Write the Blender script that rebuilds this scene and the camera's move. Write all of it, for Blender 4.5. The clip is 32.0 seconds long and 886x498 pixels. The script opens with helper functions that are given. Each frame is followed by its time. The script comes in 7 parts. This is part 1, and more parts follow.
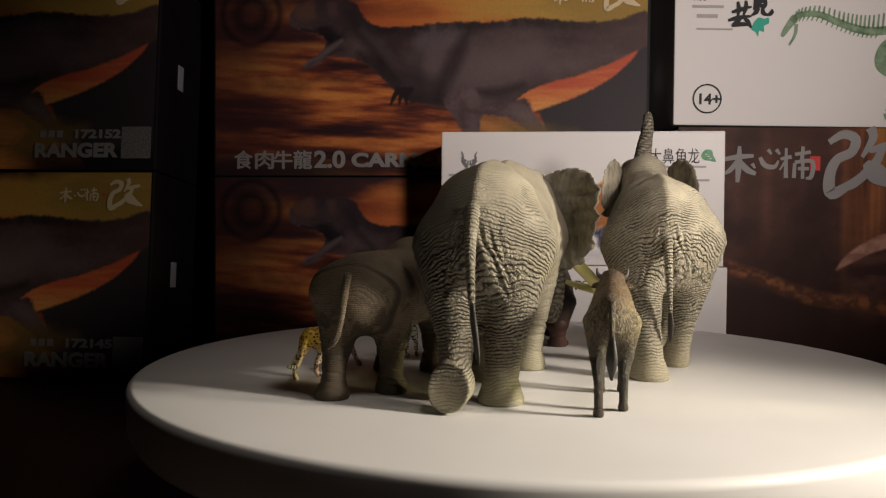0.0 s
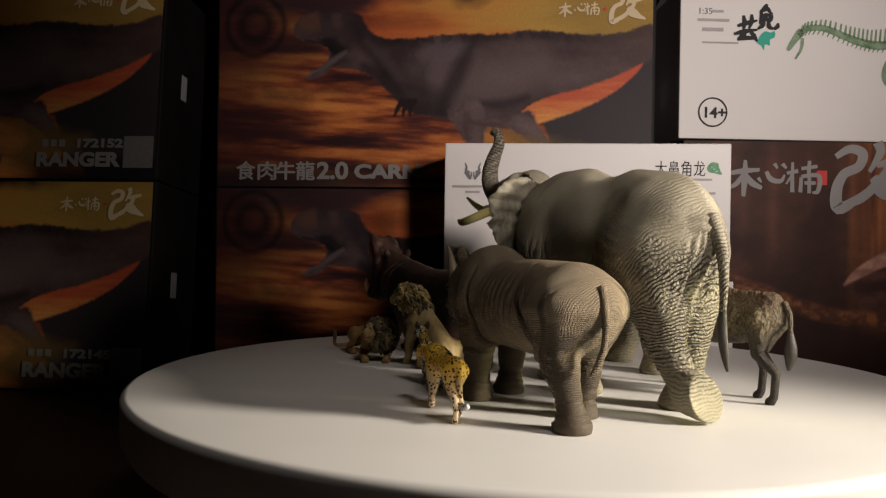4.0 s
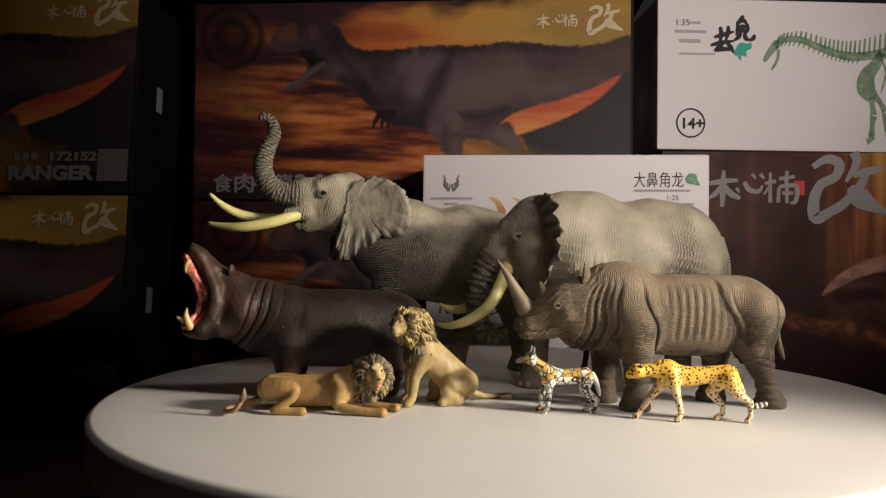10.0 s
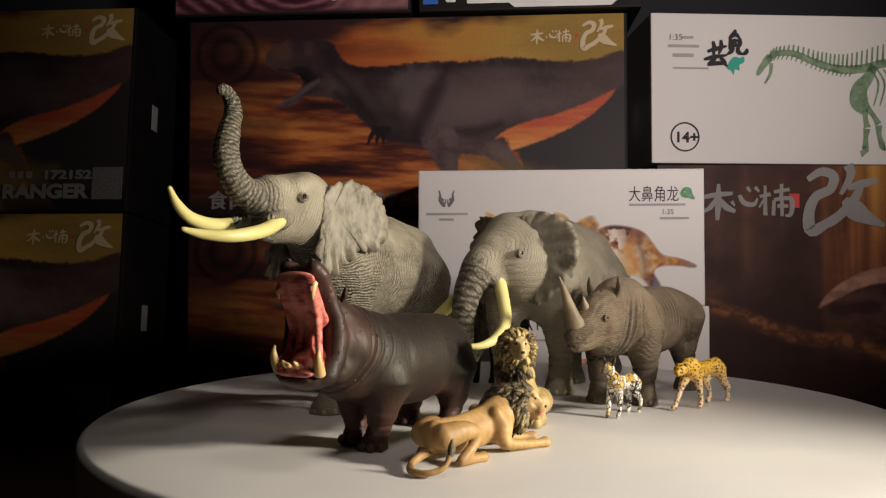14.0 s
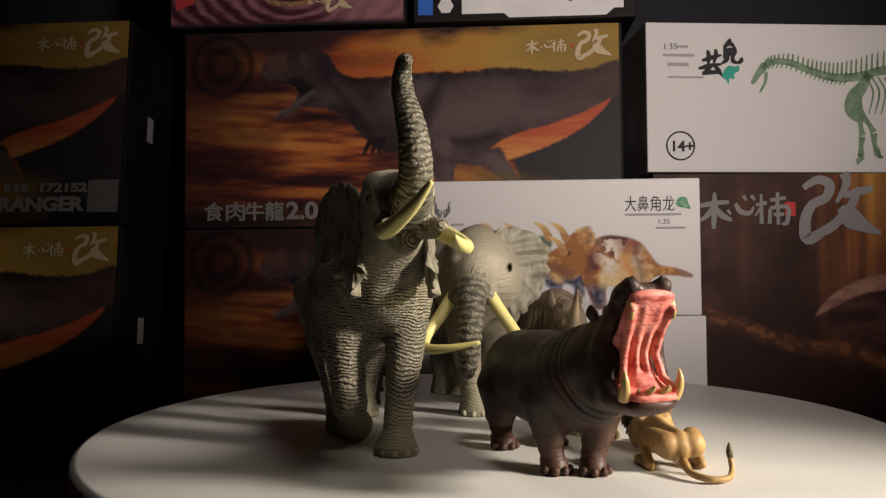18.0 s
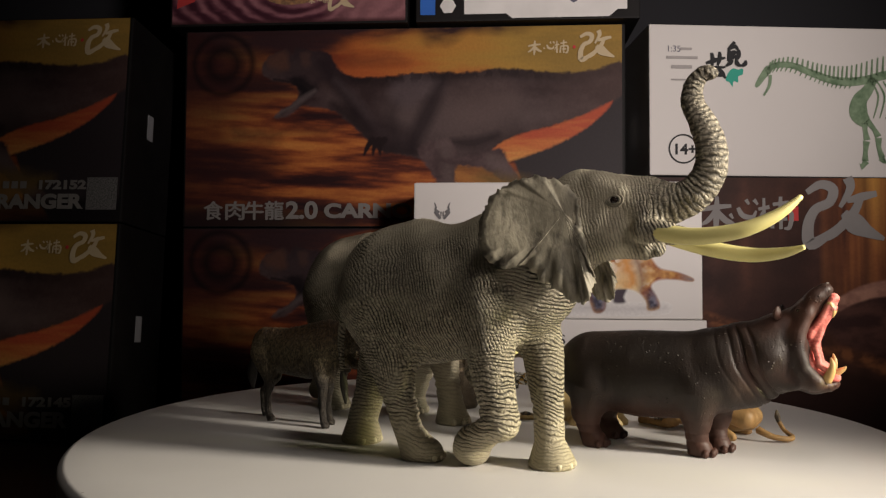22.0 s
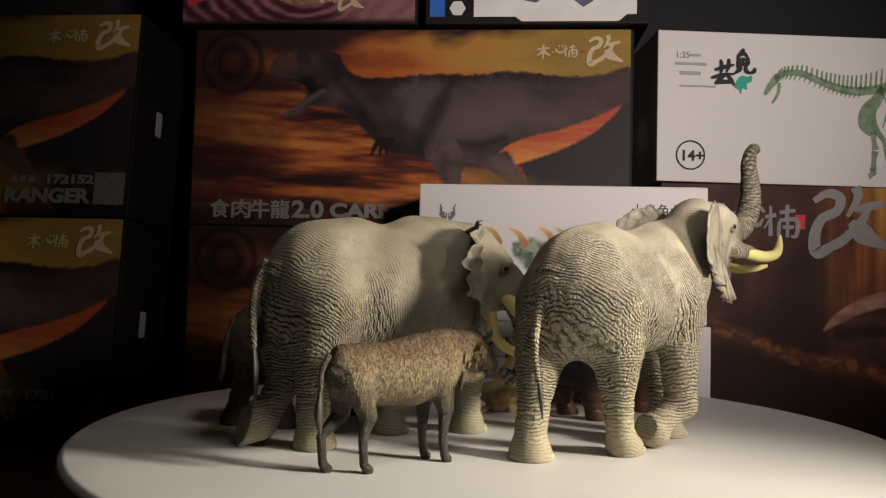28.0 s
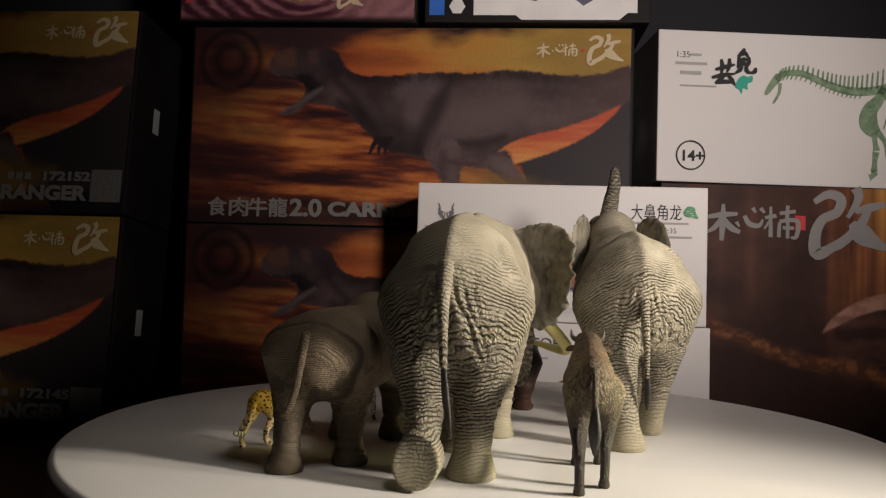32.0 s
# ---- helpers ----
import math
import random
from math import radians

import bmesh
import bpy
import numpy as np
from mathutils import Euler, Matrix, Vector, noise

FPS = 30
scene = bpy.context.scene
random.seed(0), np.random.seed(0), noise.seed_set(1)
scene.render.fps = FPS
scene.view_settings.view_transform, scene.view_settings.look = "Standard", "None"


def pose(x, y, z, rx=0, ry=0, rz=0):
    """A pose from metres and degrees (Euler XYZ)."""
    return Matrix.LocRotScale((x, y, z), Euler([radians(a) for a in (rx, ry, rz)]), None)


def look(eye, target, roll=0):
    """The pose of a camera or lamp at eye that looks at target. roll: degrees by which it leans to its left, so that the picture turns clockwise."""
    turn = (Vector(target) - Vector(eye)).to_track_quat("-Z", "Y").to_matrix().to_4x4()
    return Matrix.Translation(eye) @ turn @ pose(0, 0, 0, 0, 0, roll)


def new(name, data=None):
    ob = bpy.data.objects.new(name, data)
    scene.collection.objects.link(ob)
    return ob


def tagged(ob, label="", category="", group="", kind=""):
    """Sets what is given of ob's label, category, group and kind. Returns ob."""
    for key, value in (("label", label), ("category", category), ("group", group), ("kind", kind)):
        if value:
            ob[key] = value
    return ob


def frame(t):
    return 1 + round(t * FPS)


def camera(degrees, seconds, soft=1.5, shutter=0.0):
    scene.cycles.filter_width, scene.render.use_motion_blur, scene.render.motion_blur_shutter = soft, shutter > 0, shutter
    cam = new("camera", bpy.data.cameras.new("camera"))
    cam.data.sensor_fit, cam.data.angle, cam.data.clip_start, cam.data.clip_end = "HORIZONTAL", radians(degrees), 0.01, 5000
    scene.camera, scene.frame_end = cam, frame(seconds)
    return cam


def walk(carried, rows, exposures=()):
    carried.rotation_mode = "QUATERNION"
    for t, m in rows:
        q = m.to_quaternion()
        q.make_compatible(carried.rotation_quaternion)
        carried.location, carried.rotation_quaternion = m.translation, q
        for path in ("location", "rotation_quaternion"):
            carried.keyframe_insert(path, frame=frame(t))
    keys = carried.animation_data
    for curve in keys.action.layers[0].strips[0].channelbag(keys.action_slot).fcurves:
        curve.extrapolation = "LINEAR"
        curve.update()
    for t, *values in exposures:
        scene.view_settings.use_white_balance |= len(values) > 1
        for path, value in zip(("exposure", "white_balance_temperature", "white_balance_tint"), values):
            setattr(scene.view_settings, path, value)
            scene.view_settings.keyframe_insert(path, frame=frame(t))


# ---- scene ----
# camera: seconds, place in metres, then yaw, pitch and lean in degrees
CAM_PATH = [
    (0.0, -0.0057, -0.3627, 0.0620, -5.132, -1.381, 0.445),
    (0.5, -0.0053, -0.3606, 0.0605, -5.226, -0.998, 0.418),
    (1.0, -0.0057, -0.3591, 0.0600, -5.429, -0.826, 0.382),
    (1.5, -0.0055, -0.3594, 0.0602, -5.582, -0.565, 0.423),
    (2.0, -0.0065, -0.3591, 0.0599, -5.654, -0.302, 0.616),
    (2.5, -0.0072, -0.3597, 0.0586, -5.816, -0.140, 0.735),
    (3.0, -0.0057, -0.3585, 0.0580, -5.674, -0.048, 0.802),
    (3.5, -0.0062, -0.3573, 0.0576, -5.404, -0.119, 0.933),
    (5.5, -0.0039, -0.3563, 0.0597, -5.388, 0.143, 0.622),
    (6.0, -0.0045, -0.3563, 0.0596, -5.195, 0.261, 0.588),
    (6.5, -0.0043, -0.3563, 0.0595, -5.001, 0.305, 0.568),
    (7.0, -0.0038, -0.3551, 0.0600, -4.975, 0.265, 0.476),
    (7.5, -0.0037, -0.3548, 0.0591, -4.801, 0.385, 0.476),
    (8.0, -0.0037, -0.3546, 0.0597, -4.676, 0.465, 0.413),
    (8.5, -0.0033, -0.3535, 0.0602, -4.456, 0.582, 0.399),
    (9.0, -0.0031, -0.3525, 0.0596, -4.222, 0.528, 0.451),
    (9.5, -0.0028, -0.3521, 0.0599, -4.177, 0.526, 0.475),
    (10.0, -0.0022, -0.3519, 0.0603, -4.204, 0.630, 0.490),
    (10.5, -0.0019, -0.3519, 0.0594, -4.320, 0.766, 0.446),
    (11.0, -0.0013, -0.3511, 0.0594, -4.262, 0.923, 0.384),
    (11.5, -0.0009, -0.3510, 0.0596, -4.207, 1.196, 0.307),
    (12.0, -0.0009, -0.3517, 0.0616, -4.146, 1.358, 0.234),
    (12.5, -0.0019, -0.3520, 0.0609, -4.103, 1.493, 0.270),
    (13.0, -0.0010, -0.3523, 0.0624, -4.136, 1.567, 0.132),
    (13.5, -0.0008, -0.3516, 0.0613, -4.088, 1.676, 0.075),
    (14.0, -0.0011, -0.3509, 0.0615, -4.004, 1.692, 0.037),
    (14.5, -0.0017, -0.3509, 0.0621, -3.918, 1.679, -0.090),
    (16.5, 0.0005, -0.3498, 0.0629, -3.820, 1.914, -0.106),
    (17.0, 0.0002, -0.3490, 0.0633, -3.724, 2.002, -0.175),
    (17.5, 0.0004, -0.3492, 0.0632, -3.812, 2.004, -0.199),
    (18.0, 0.0008, -0.3502, 0.0652, -3.906, 2.154, -0.328),
    (18.5, -0.0004, -0.3499, 0.0649, -4.007, 2.099, -0.268),
    (19.0, 0.0008, -0.3472, 0.0642, -3.900, 1.920, -0.119),
    (19.5, 0.0009, -0.3471, 0.0648, -3.926, 1.793, -0.025),
    (20.0, 0.0023, -0.3470, 0.0661, -3.974, 1.985, 0.069),
    (20.5, 0.0027, -0.3463, 0.0657, -4.011, 2.179, 0.118),
    (21.0, 0.0027, -0.3460, 0.0652, -4.095, 2.189, 0.140),
    (21.5, 0.0026, -0.3466, 0.0663, -4.102, 2.143, 0.301),
    (22.0, 0.0035, -0.3463, 0.0665, -4.155, 2.152, 0.264),
    (22.5, 0.0031, -0.3470, 0.0659, -4.076, 2.334, 0.270),
    (23.0, 0.0032, -0.3462, 0.0655, -4.035, 2.392, 0.392),
    (23.5, 0.0023, -0.3471, 0.0651, -4.110, 2.338, 0.449),
    (24.0, 0.0034, -0.3464, 0.0653, -4.277, 2.354, 0.551),
    (24.5, 0.0033, -0.3466, 0.0649, -4.351, 2.375, 0.592),
    (25.0, 0.0031, -0.3470, 0.0648, -4.291, 2.384, 0.692),
    (25.5, 0.0033, -0.3465, 0.0649, -4.323, 2.391, 0.835),
    (27.5, 0.0043, -0.3466, 0.0645, -4.477, 2.609, 1.311),
    (28.0, 0.0046, -0.3460, 0.0640, -4.622, 2.492, 1.410),
    (28.5, 0.0043, -0.3451, 0.0634, -4.559, 2.418, 1.520),
    (29.0, 0.0042, -0.3442, 0.0615, -4.656, 2.367, 1.648),
    (29.5, 0.0047, -0.3445, 0.0627, -4.645, 2.101, 1.720),
    (30.0, 0.0046, -0.3445, 0.0633, -4.579, 2.242, 1.702),
    (30.5, 0.0047, -0.3449, 0.0632, -4.582, 2.172, 1.624),
    (31.0, 0.0044, -0.3457, 0.0646, -4.528, 2.328, 1.672),
    (31.5, 0.0044, -0.3448, 0.0649, -4.514, 2.261, 1.737),
    (32.0, 0.0052, -0.3427, 0.0644, -4.577, 2.424, 1.686),
]


def camera_pose(x, y, z, yaw, pitch, lean):
    return pose(x, y, z) @ pose(0, 0, 0, 0, 0, -yaw) @ pose(0, 0, 0, 90 + pitch) @ pose(0, 0, 0, 0, 0, lean)


cam = camera(60.43, 32.0, soft=1.3)
walk(cam, [(t, camera_pose(*p)) for t, *p in CAM_PATH], [(0.0, 0.0), (3.0, 0.08), (6.0, 0.22), (9.0, 0.06), (12.0, -0.08), (14.0, -0.08), (19.0, -0.10), (25.0, -0.05), (32.0, 0.0)])

# ---- light: a dark room, warm lamps in front and at the right of the table, a narrow yellow beam beside them ----
world = bpy.data.worlds.new("room_dark")
scene.world = world
world.use_nodes = True
world.node_tree.nodes["Background"].inputs[0].default_value = (0.9, 0.85, 1.0, 1)
world.node_tree.nodes["Background"].inputs[1].default_value = 0.0012


def lamp(name, kind, m, power, colour):
    data = bpy.data.lights.new(name, kind)
    data.energy, data.color = power, colour
    new(name, data).matrix_world = m
    return data


key = lamp("desk_lamp_light", "SPOT", look((0.282, -0.427, 0.219), (0.100, 0.228, 0.268)), 16.0, (1.0, 0.88, 0.82))
key.spot_size, key.spot_blend, key.shadow_soft_size = radians(67), 1.0, 0.045
side = lamp("side_lamp_light", "SPOT", look((0.425, -0.200, 0.180), (0.105, -0.150, 0.084)), 18.6, (1.0, 0.90, 0.755))
side.spot_size, side.spot_blend, side.shadow_soft_size = radians(56), 1.0, 0.035
# fill spot added above to brighten plate and figures; no such lamp is known
down = lamp("overhead_fill_light", "SPOT", look((0.14, -0.22, 0.48), (-0.01, -0.05, 0.0)), 1.7, (1.0, 0.90, 0.80))
down.spot_size, down.spot_blend, down.shadow_soft_size = radians(46), 1.0, 0.06
beam = lamp("beam_light", "SPOT", look((0.262, -0.098, 0.022), (0.0, -0.078, 0.022)), 1.3, (1.0, 0.93, 0.42))
beam.spot_size, beam.spot_blend, beam.shadow_soft_size = radians(19), 0.5, 0.004


# ---- materials ----
class Nodes:
    """A small helper that writes a node material."""

    def __init__(self, name):
        self.mat = bpy.data.materials.new(name)
        self.mat.use_nodes = True
        self.tree = self.mat.node_tree
        self.shader = self.tree.nodes["Principled BSDF"]
        self.coord = self.tree.nodes.new("ShaderNodeTexCoord")

    def add(self, kind, inputs=(), operation="", feature="", clamp=False, blend=""):
        node = self.tree.nodes.new("ShaderNode" + kind)
        if operation:
            node.operation = operation
        if feature:
            node.feature = feature
        if clamp:
            node.use_clamp = True
        if blend:
            node.data_type, node.blend_type = "RGBA", blend
        for key, value in dict(inputs).items():
            self.link(value, node.inputs[key])
        return node

    def link(self, value, socket):
        if isinstance(value, bpy.types.NodeSocket):
            self.tree.links.new(value, socket)
        elif isinstance(value, bpy.types.Node):
            self.tree.links.new(value.outputs[0], socket)
        elif isinstance(value, (tuple, list)) and len(value) == 3 and socket.type == "RGBA":
            socket.default_value = (*value, 1)
        else:
            socket.default_value = value

    def set(self, **inputs):
        for key, value in inputs.items():
            self.link(value, self.shader.inputs[key.replace("_", " ")])
        return self.mat

    def mapped(self, scale=(1, 1, 1), turn=(0, 0, 0), space="Object"):
        return self.add("Mapping", {"Vector": self.coord.outputs[space], "Scale": scale, "Rotation": turn}).outputs[0]

    def noise(self, scale, detail=4.0, vector=None, rough=0.55, warp=0.0):
        return self.add("TexNoise", {"Vector": vector or self.coord.outputs["Object"], "Scale": scale, "Detail": detail, "Roughness": rough, "Distortion": warp}).outputs[0]

    def voronoi(self, scale, feature="F1", vector=None, random=1.0):
        return self.add("TexVoronoi", {"Vector": vector or self.coord.outputs["Object"], "Scale": scale, "Randomness": random}, feature=feature)

    def ramp(self, value, stops, mode="LINEAR"):
        node = self.add("ValToRGB", {"Fac": value})
        node.color_ramp.interpolation = mode
        while len(node.color_ramp.elements) < len(stops):
            node.color_ramp.elements.new(0.5)
        for element, (place, colour) in zip(node.color_ramp.elements, stops):
            element.position = place
            element.color = (*colour, 1) if isinstance(colour, (tuple, list)) else (colour, colour, colour, 1)
        return node.outputs[0]

    def mix(self, fac, a, b, blend="MIX"):
        node = self.add("Mix", blend=blend)
        self.link(fac, node.inputs[0])
        self.link(a, node.inputs[6])
        self.link(b, node.inputs[7])
        return node.outputs[2]

    def math(self, op, a, b=0.0, clamp=False):
        node = self.add("Math", operation=op, clamp=clamp)
        self.link(a, node.inputs[0])
        self.link(b, node.inputs[1])
        return node.outputs[0]

    def span(self, value, low, high, a=0.0, b=1.0):
        """Maps low..high to a..b, held at both ends."""
        return self.add("MapRange", {"Value": value, "From Min": low, "From Max": high, "To Min": a, "To Max": b}).outputs[0]

    def axis(self, which):
        return self.add("SeparateXYZ", {"Vector": self.coord.outputs["Object"]}).outputs[which]

    def warped(self, amount, scale, stretch=(1, 1, 1)):
        """Object coordinates pushed about by noise."""
        push = self.add("TexNoise", {"Vector": self.coord.outputs["Object"], "Scale": scale, "Detail": 2.0}).outputs["Color"]
        shift = self.add("VectorMath", {0: push, 1: (0.5, 0.5, 0.5)}, operation="SUBTRACT").outputs[0]
        small = self.add("VectorMath", {0: shift, "Scale": amount}, operation="SCALE").outputs[0]
        both = self.add("VectorMath", {0: self.coord.outputs["Object"], 1: small}, operation="ADD").outputs[0]
        return self.add("VectorMath", {0: both, 1: stretch}, operation="MULTIPLY").outputs[0]

    def bump(self, height, strength, distance=0.0005, below=None):
        node = self.add("Bump", {"Height": height, "Strength": strength, "Distance": distance})
        if below is not None:
            self.link(below, node.inputs["Normal"])
        return node.outputs[0]


def plain(name, colour, rough=0.5, metal=0.0, grain=0.12, scale=300, bump=0.15, gloss=0.5):
    n = Nodes(name)
    tone = n.noise(scale * 0.15, 5)
    dark = tuple(c * (1 - grain) for c in colour)
    light = tuple(min(1, c * (1 + grain)) for c in colour)
    col = n.ramp(tone, [(0.3, dark), (0.7, light)])
    return n.set(Base_Color=col, Roughness=rough, Metallic=metal, Specular_IOR_Level=gloss, Normal=n.bump(n.noise(scale, 3), bump, 0.0003))


def hide(name, skin, wash, pale, top=0.066, fade=22.0, calm=0.25, ink=0.9, depth=0.0007, rough=0.6, feet=None, rear=-0.02, front=0.074, fine=1.0, quiet=None, furrows=None, dirt=0.08, rings=False, head=(0.2, 0.2)):
    """Painted skin of a model animal: a net of long creases with a dark wash, upright on the flanks, slanting on the rump, level on the legs, faint on the back."""
    n = Nodes(name)
    x, z = n.axis(0), n.axis(2)
    patch = n.noise(60, 3)
    loose = n.math("SUBTRACT", patch, 0.5)
    height = n.math("ADD", n.math("MULTIPLY", n.math("SUBTRACT", z, top), fade), n.math("MULTIPLY", loose, 2.4))
    mask = n.span(height, 0.0, 0.9, 1.0, calm)
    if quiet:
        mask = n.math("MULTIPLY", mask, n.span(n.math("ADD", x, n.math("MULTIPLY", loose, 0.05)), quiet - 0.02, quiet + 0.008, 1.0, 0.28))
    mask = n.math("MAXIMUM", mask, n.span(n.math("ADD", x, n.math("MULTIPLY", loose, 0.02)), front, front + 0.012, 0.0, 0.85))
    mask = n.math("MULTIPLY", mask, n.math("MULTIPLY", n.span(n.math("ADD", z, n.math("MULTIPLY", loose, 0.01)), 0.006, 0.024, 0.22, 1.0), n.span(n.noise(45, 3), 0.34, 0.56, 0.65, 1.0)))
    slow = n.math("SUBTRACT", n.noise(34, 2), 0.5)
    quick = n.math("SUBTRACT", n.noise(190, 2), 0.5)
    gaps = n.span(n.noise(300, 3), 0.47, 0.65)

    def family(toward, period, seed):
        """Rows of narrow creases a period apart along a direction, that sway, fork and fade: 0 in the creases, 1 on the ridges."""
        along = n.add("VectorMath", {0: n.coord.outputs["Object"], 1: Vector(toward).normalized()}, operation="DOT_PRODUCT").outputs["Value"]
        phase = n.math("ADD", n.math("MULTIPLY", along, math.pi / period), n.math("ADD", n.math("MULTIPLY", slow, 26.0 + seed), n.math("MULTIPLY", quick, 6.5)))
        row = n.span(n.math("ABSOLUTE", n.math("SINE", phase)), 0.0, 0.85)
        return n.math("MAXIMUM", row, n.math("MULTIPLY", gaps, 0.75))

    period = 0.00118 / fine
    level = family((0.12, 0.1, 1.0), period * 1.08, 0.0)
    slant = family((0.62, 0.15, 0.78), period * 1.05, 3.0)
    upright = family((1.0, 0.25, 0.30), period * 0.9, -3.0)
    low = n.span(n.math("ADD", z, n.math("MULTIPLY", loose, 0.04)), 0.032, 0.042)
    behind = n.span(n.math("ADD", x, n.math("MULTIPLY", loose, 0.03)), rear - 0.006, rear + 0.010)
    lead = n.span(n.math("ADD", x, n.math("MULTIPLY", loose, 0.02)), 0.030, 0.042, 1.0, 0.0)
    upper = n.mix(behind, slant, upright)
    creases = n.mix(n.math("MULTIPLY", low, lead), level, upper)
    face = n.math("MULTIPLY", n.span(n.math("ADD", x, n.math("MULTIPLY", loose, 0.02)), head[0], head[0] + 0.008), n.span(z, head[1], head[1] + 0.008))
    creases = n.mix(face, creases, upright)
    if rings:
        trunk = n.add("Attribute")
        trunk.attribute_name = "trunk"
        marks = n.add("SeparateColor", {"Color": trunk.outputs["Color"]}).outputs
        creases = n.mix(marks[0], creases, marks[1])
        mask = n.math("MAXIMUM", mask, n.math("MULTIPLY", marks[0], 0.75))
    small = n.span(n.voronoi(640 * fine, "DISTANCE_TO_EDGE", n.warped(0.003, 150, (0.9, 0.9, 1.0)), 0.9).outputs[0], 0.0, 0.25)
    net = n.math("MULTIPLY", creases, n.math("ADD", 0.58, n.math("MULTIPLY", small, 0.42)))
    line = n.math("SUBTRACT", 1.0, n.span(net, 0.14, 0.68))
    washed = n.math("MULTIPLY", line, mask)
    base = n.mix(n.ramp(n.noise(38, 4), [(0.35, 0.0), (0.7, 1.0)]), skin, pale)
    if feet:
        base = n.mix(n.ramp(n.math("ADD", z, n.math("MULTIPLY", patch, 0.01)), [(0.008, 0.7), (0.028, 0.0)]), base, feet)
    stain = n.ramp(n.noise(24, 5, None, 0.65), [(0.42, 0.40), (0.62, 0.0)])
    base = n.mix(n.math("MULTIPLY", stain, mask), base, wash)
    base = n.mix(n.math("MULTIPLY", n.math("SUBTRACT", mask, calm * 0.7), dirt, True), base, wash)
    dry = n.math("MULTIPLY", n.span(net, 0.55, 0.95), n.math("MULTIPLY", mask, 0.55))
    base = n.mix(dry, base, pale)
    col = n.mix(n.math("MULTIPLY", washed, ink, True), base, wash)
    col = n.mix(n.ramp(n.noise(1100, 2), [(0.58, 0.0), (0.78, 0.25)]), col, pale)
    relief = n.math("MULTIPLY", net, n.math("MAXIMUM", mask, 0.22))
    normal = n.bump(n.noise(2200, 4), 0.35, 0.0002, n.bump(relief, 1.0, depth))
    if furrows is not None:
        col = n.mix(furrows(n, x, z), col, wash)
    return n.set(Base_Color=col, Roughness=rough, Specular_IOR_Level=0.3, Normal=normal)


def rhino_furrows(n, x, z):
    """Darker between the ribs, in deep skin folds, in patches and on lower legs."""
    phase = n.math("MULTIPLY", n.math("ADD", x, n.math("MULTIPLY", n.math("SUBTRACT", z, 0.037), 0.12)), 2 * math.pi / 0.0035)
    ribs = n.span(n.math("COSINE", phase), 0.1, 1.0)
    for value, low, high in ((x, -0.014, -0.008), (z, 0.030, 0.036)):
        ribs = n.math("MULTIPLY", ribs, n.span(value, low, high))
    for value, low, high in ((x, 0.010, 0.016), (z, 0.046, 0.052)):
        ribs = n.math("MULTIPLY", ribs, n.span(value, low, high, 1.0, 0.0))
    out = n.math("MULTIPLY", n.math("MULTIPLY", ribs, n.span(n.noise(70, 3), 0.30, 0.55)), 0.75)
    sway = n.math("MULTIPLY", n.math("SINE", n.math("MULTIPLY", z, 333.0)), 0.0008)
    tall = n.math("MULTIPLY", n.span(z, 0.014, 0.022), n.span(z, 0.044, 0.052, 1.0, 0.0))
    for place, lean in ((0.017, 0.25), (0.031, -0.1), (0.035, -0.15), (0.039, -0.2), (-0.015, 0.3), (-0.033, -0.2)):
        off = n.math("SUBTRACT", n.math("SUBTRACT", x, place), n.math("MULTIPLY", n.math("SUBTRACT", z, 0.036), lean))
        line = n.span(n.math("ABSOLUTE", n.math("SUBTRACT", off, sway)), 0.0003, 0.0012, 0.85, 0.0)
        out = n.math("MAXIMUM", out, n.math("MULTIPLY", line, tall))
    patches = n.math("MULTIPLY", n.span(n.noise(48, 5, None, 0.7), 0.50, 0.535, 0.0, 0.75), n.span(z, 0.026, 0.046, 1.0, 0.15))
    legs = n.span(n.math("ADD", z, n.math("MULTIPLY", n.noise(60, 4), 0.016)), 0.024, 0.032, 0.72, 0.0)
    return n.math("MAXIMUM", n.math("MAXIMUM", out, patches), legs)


def ear_skin(name, skin, wash, pale):
    """Thin ear skin: dark wash in the hollows, dry-brushed ridges."""
    n = Nodes(name)
    ridges = n.noise(150, 5, n.warped(0.006, 120, (1, 1, 0.45)), 0.65)
    veins = n.noise(420, 3, n.warped(0.004, 160, (1, 1, 0.4)), 0.6)
    tone = n.math("ADD", n.math("MULTIPLY", ridges, 0.65), n.math("MULTIPLY", veins, 0.35))
    col = n.ramp(tone, [(0.36, wash), (0.50, skin), (0.66, pale)])
    return n.set(Base_Color=col, Roughness=0.6, Normal=n.bump(tone, 1.0, 0.0006))


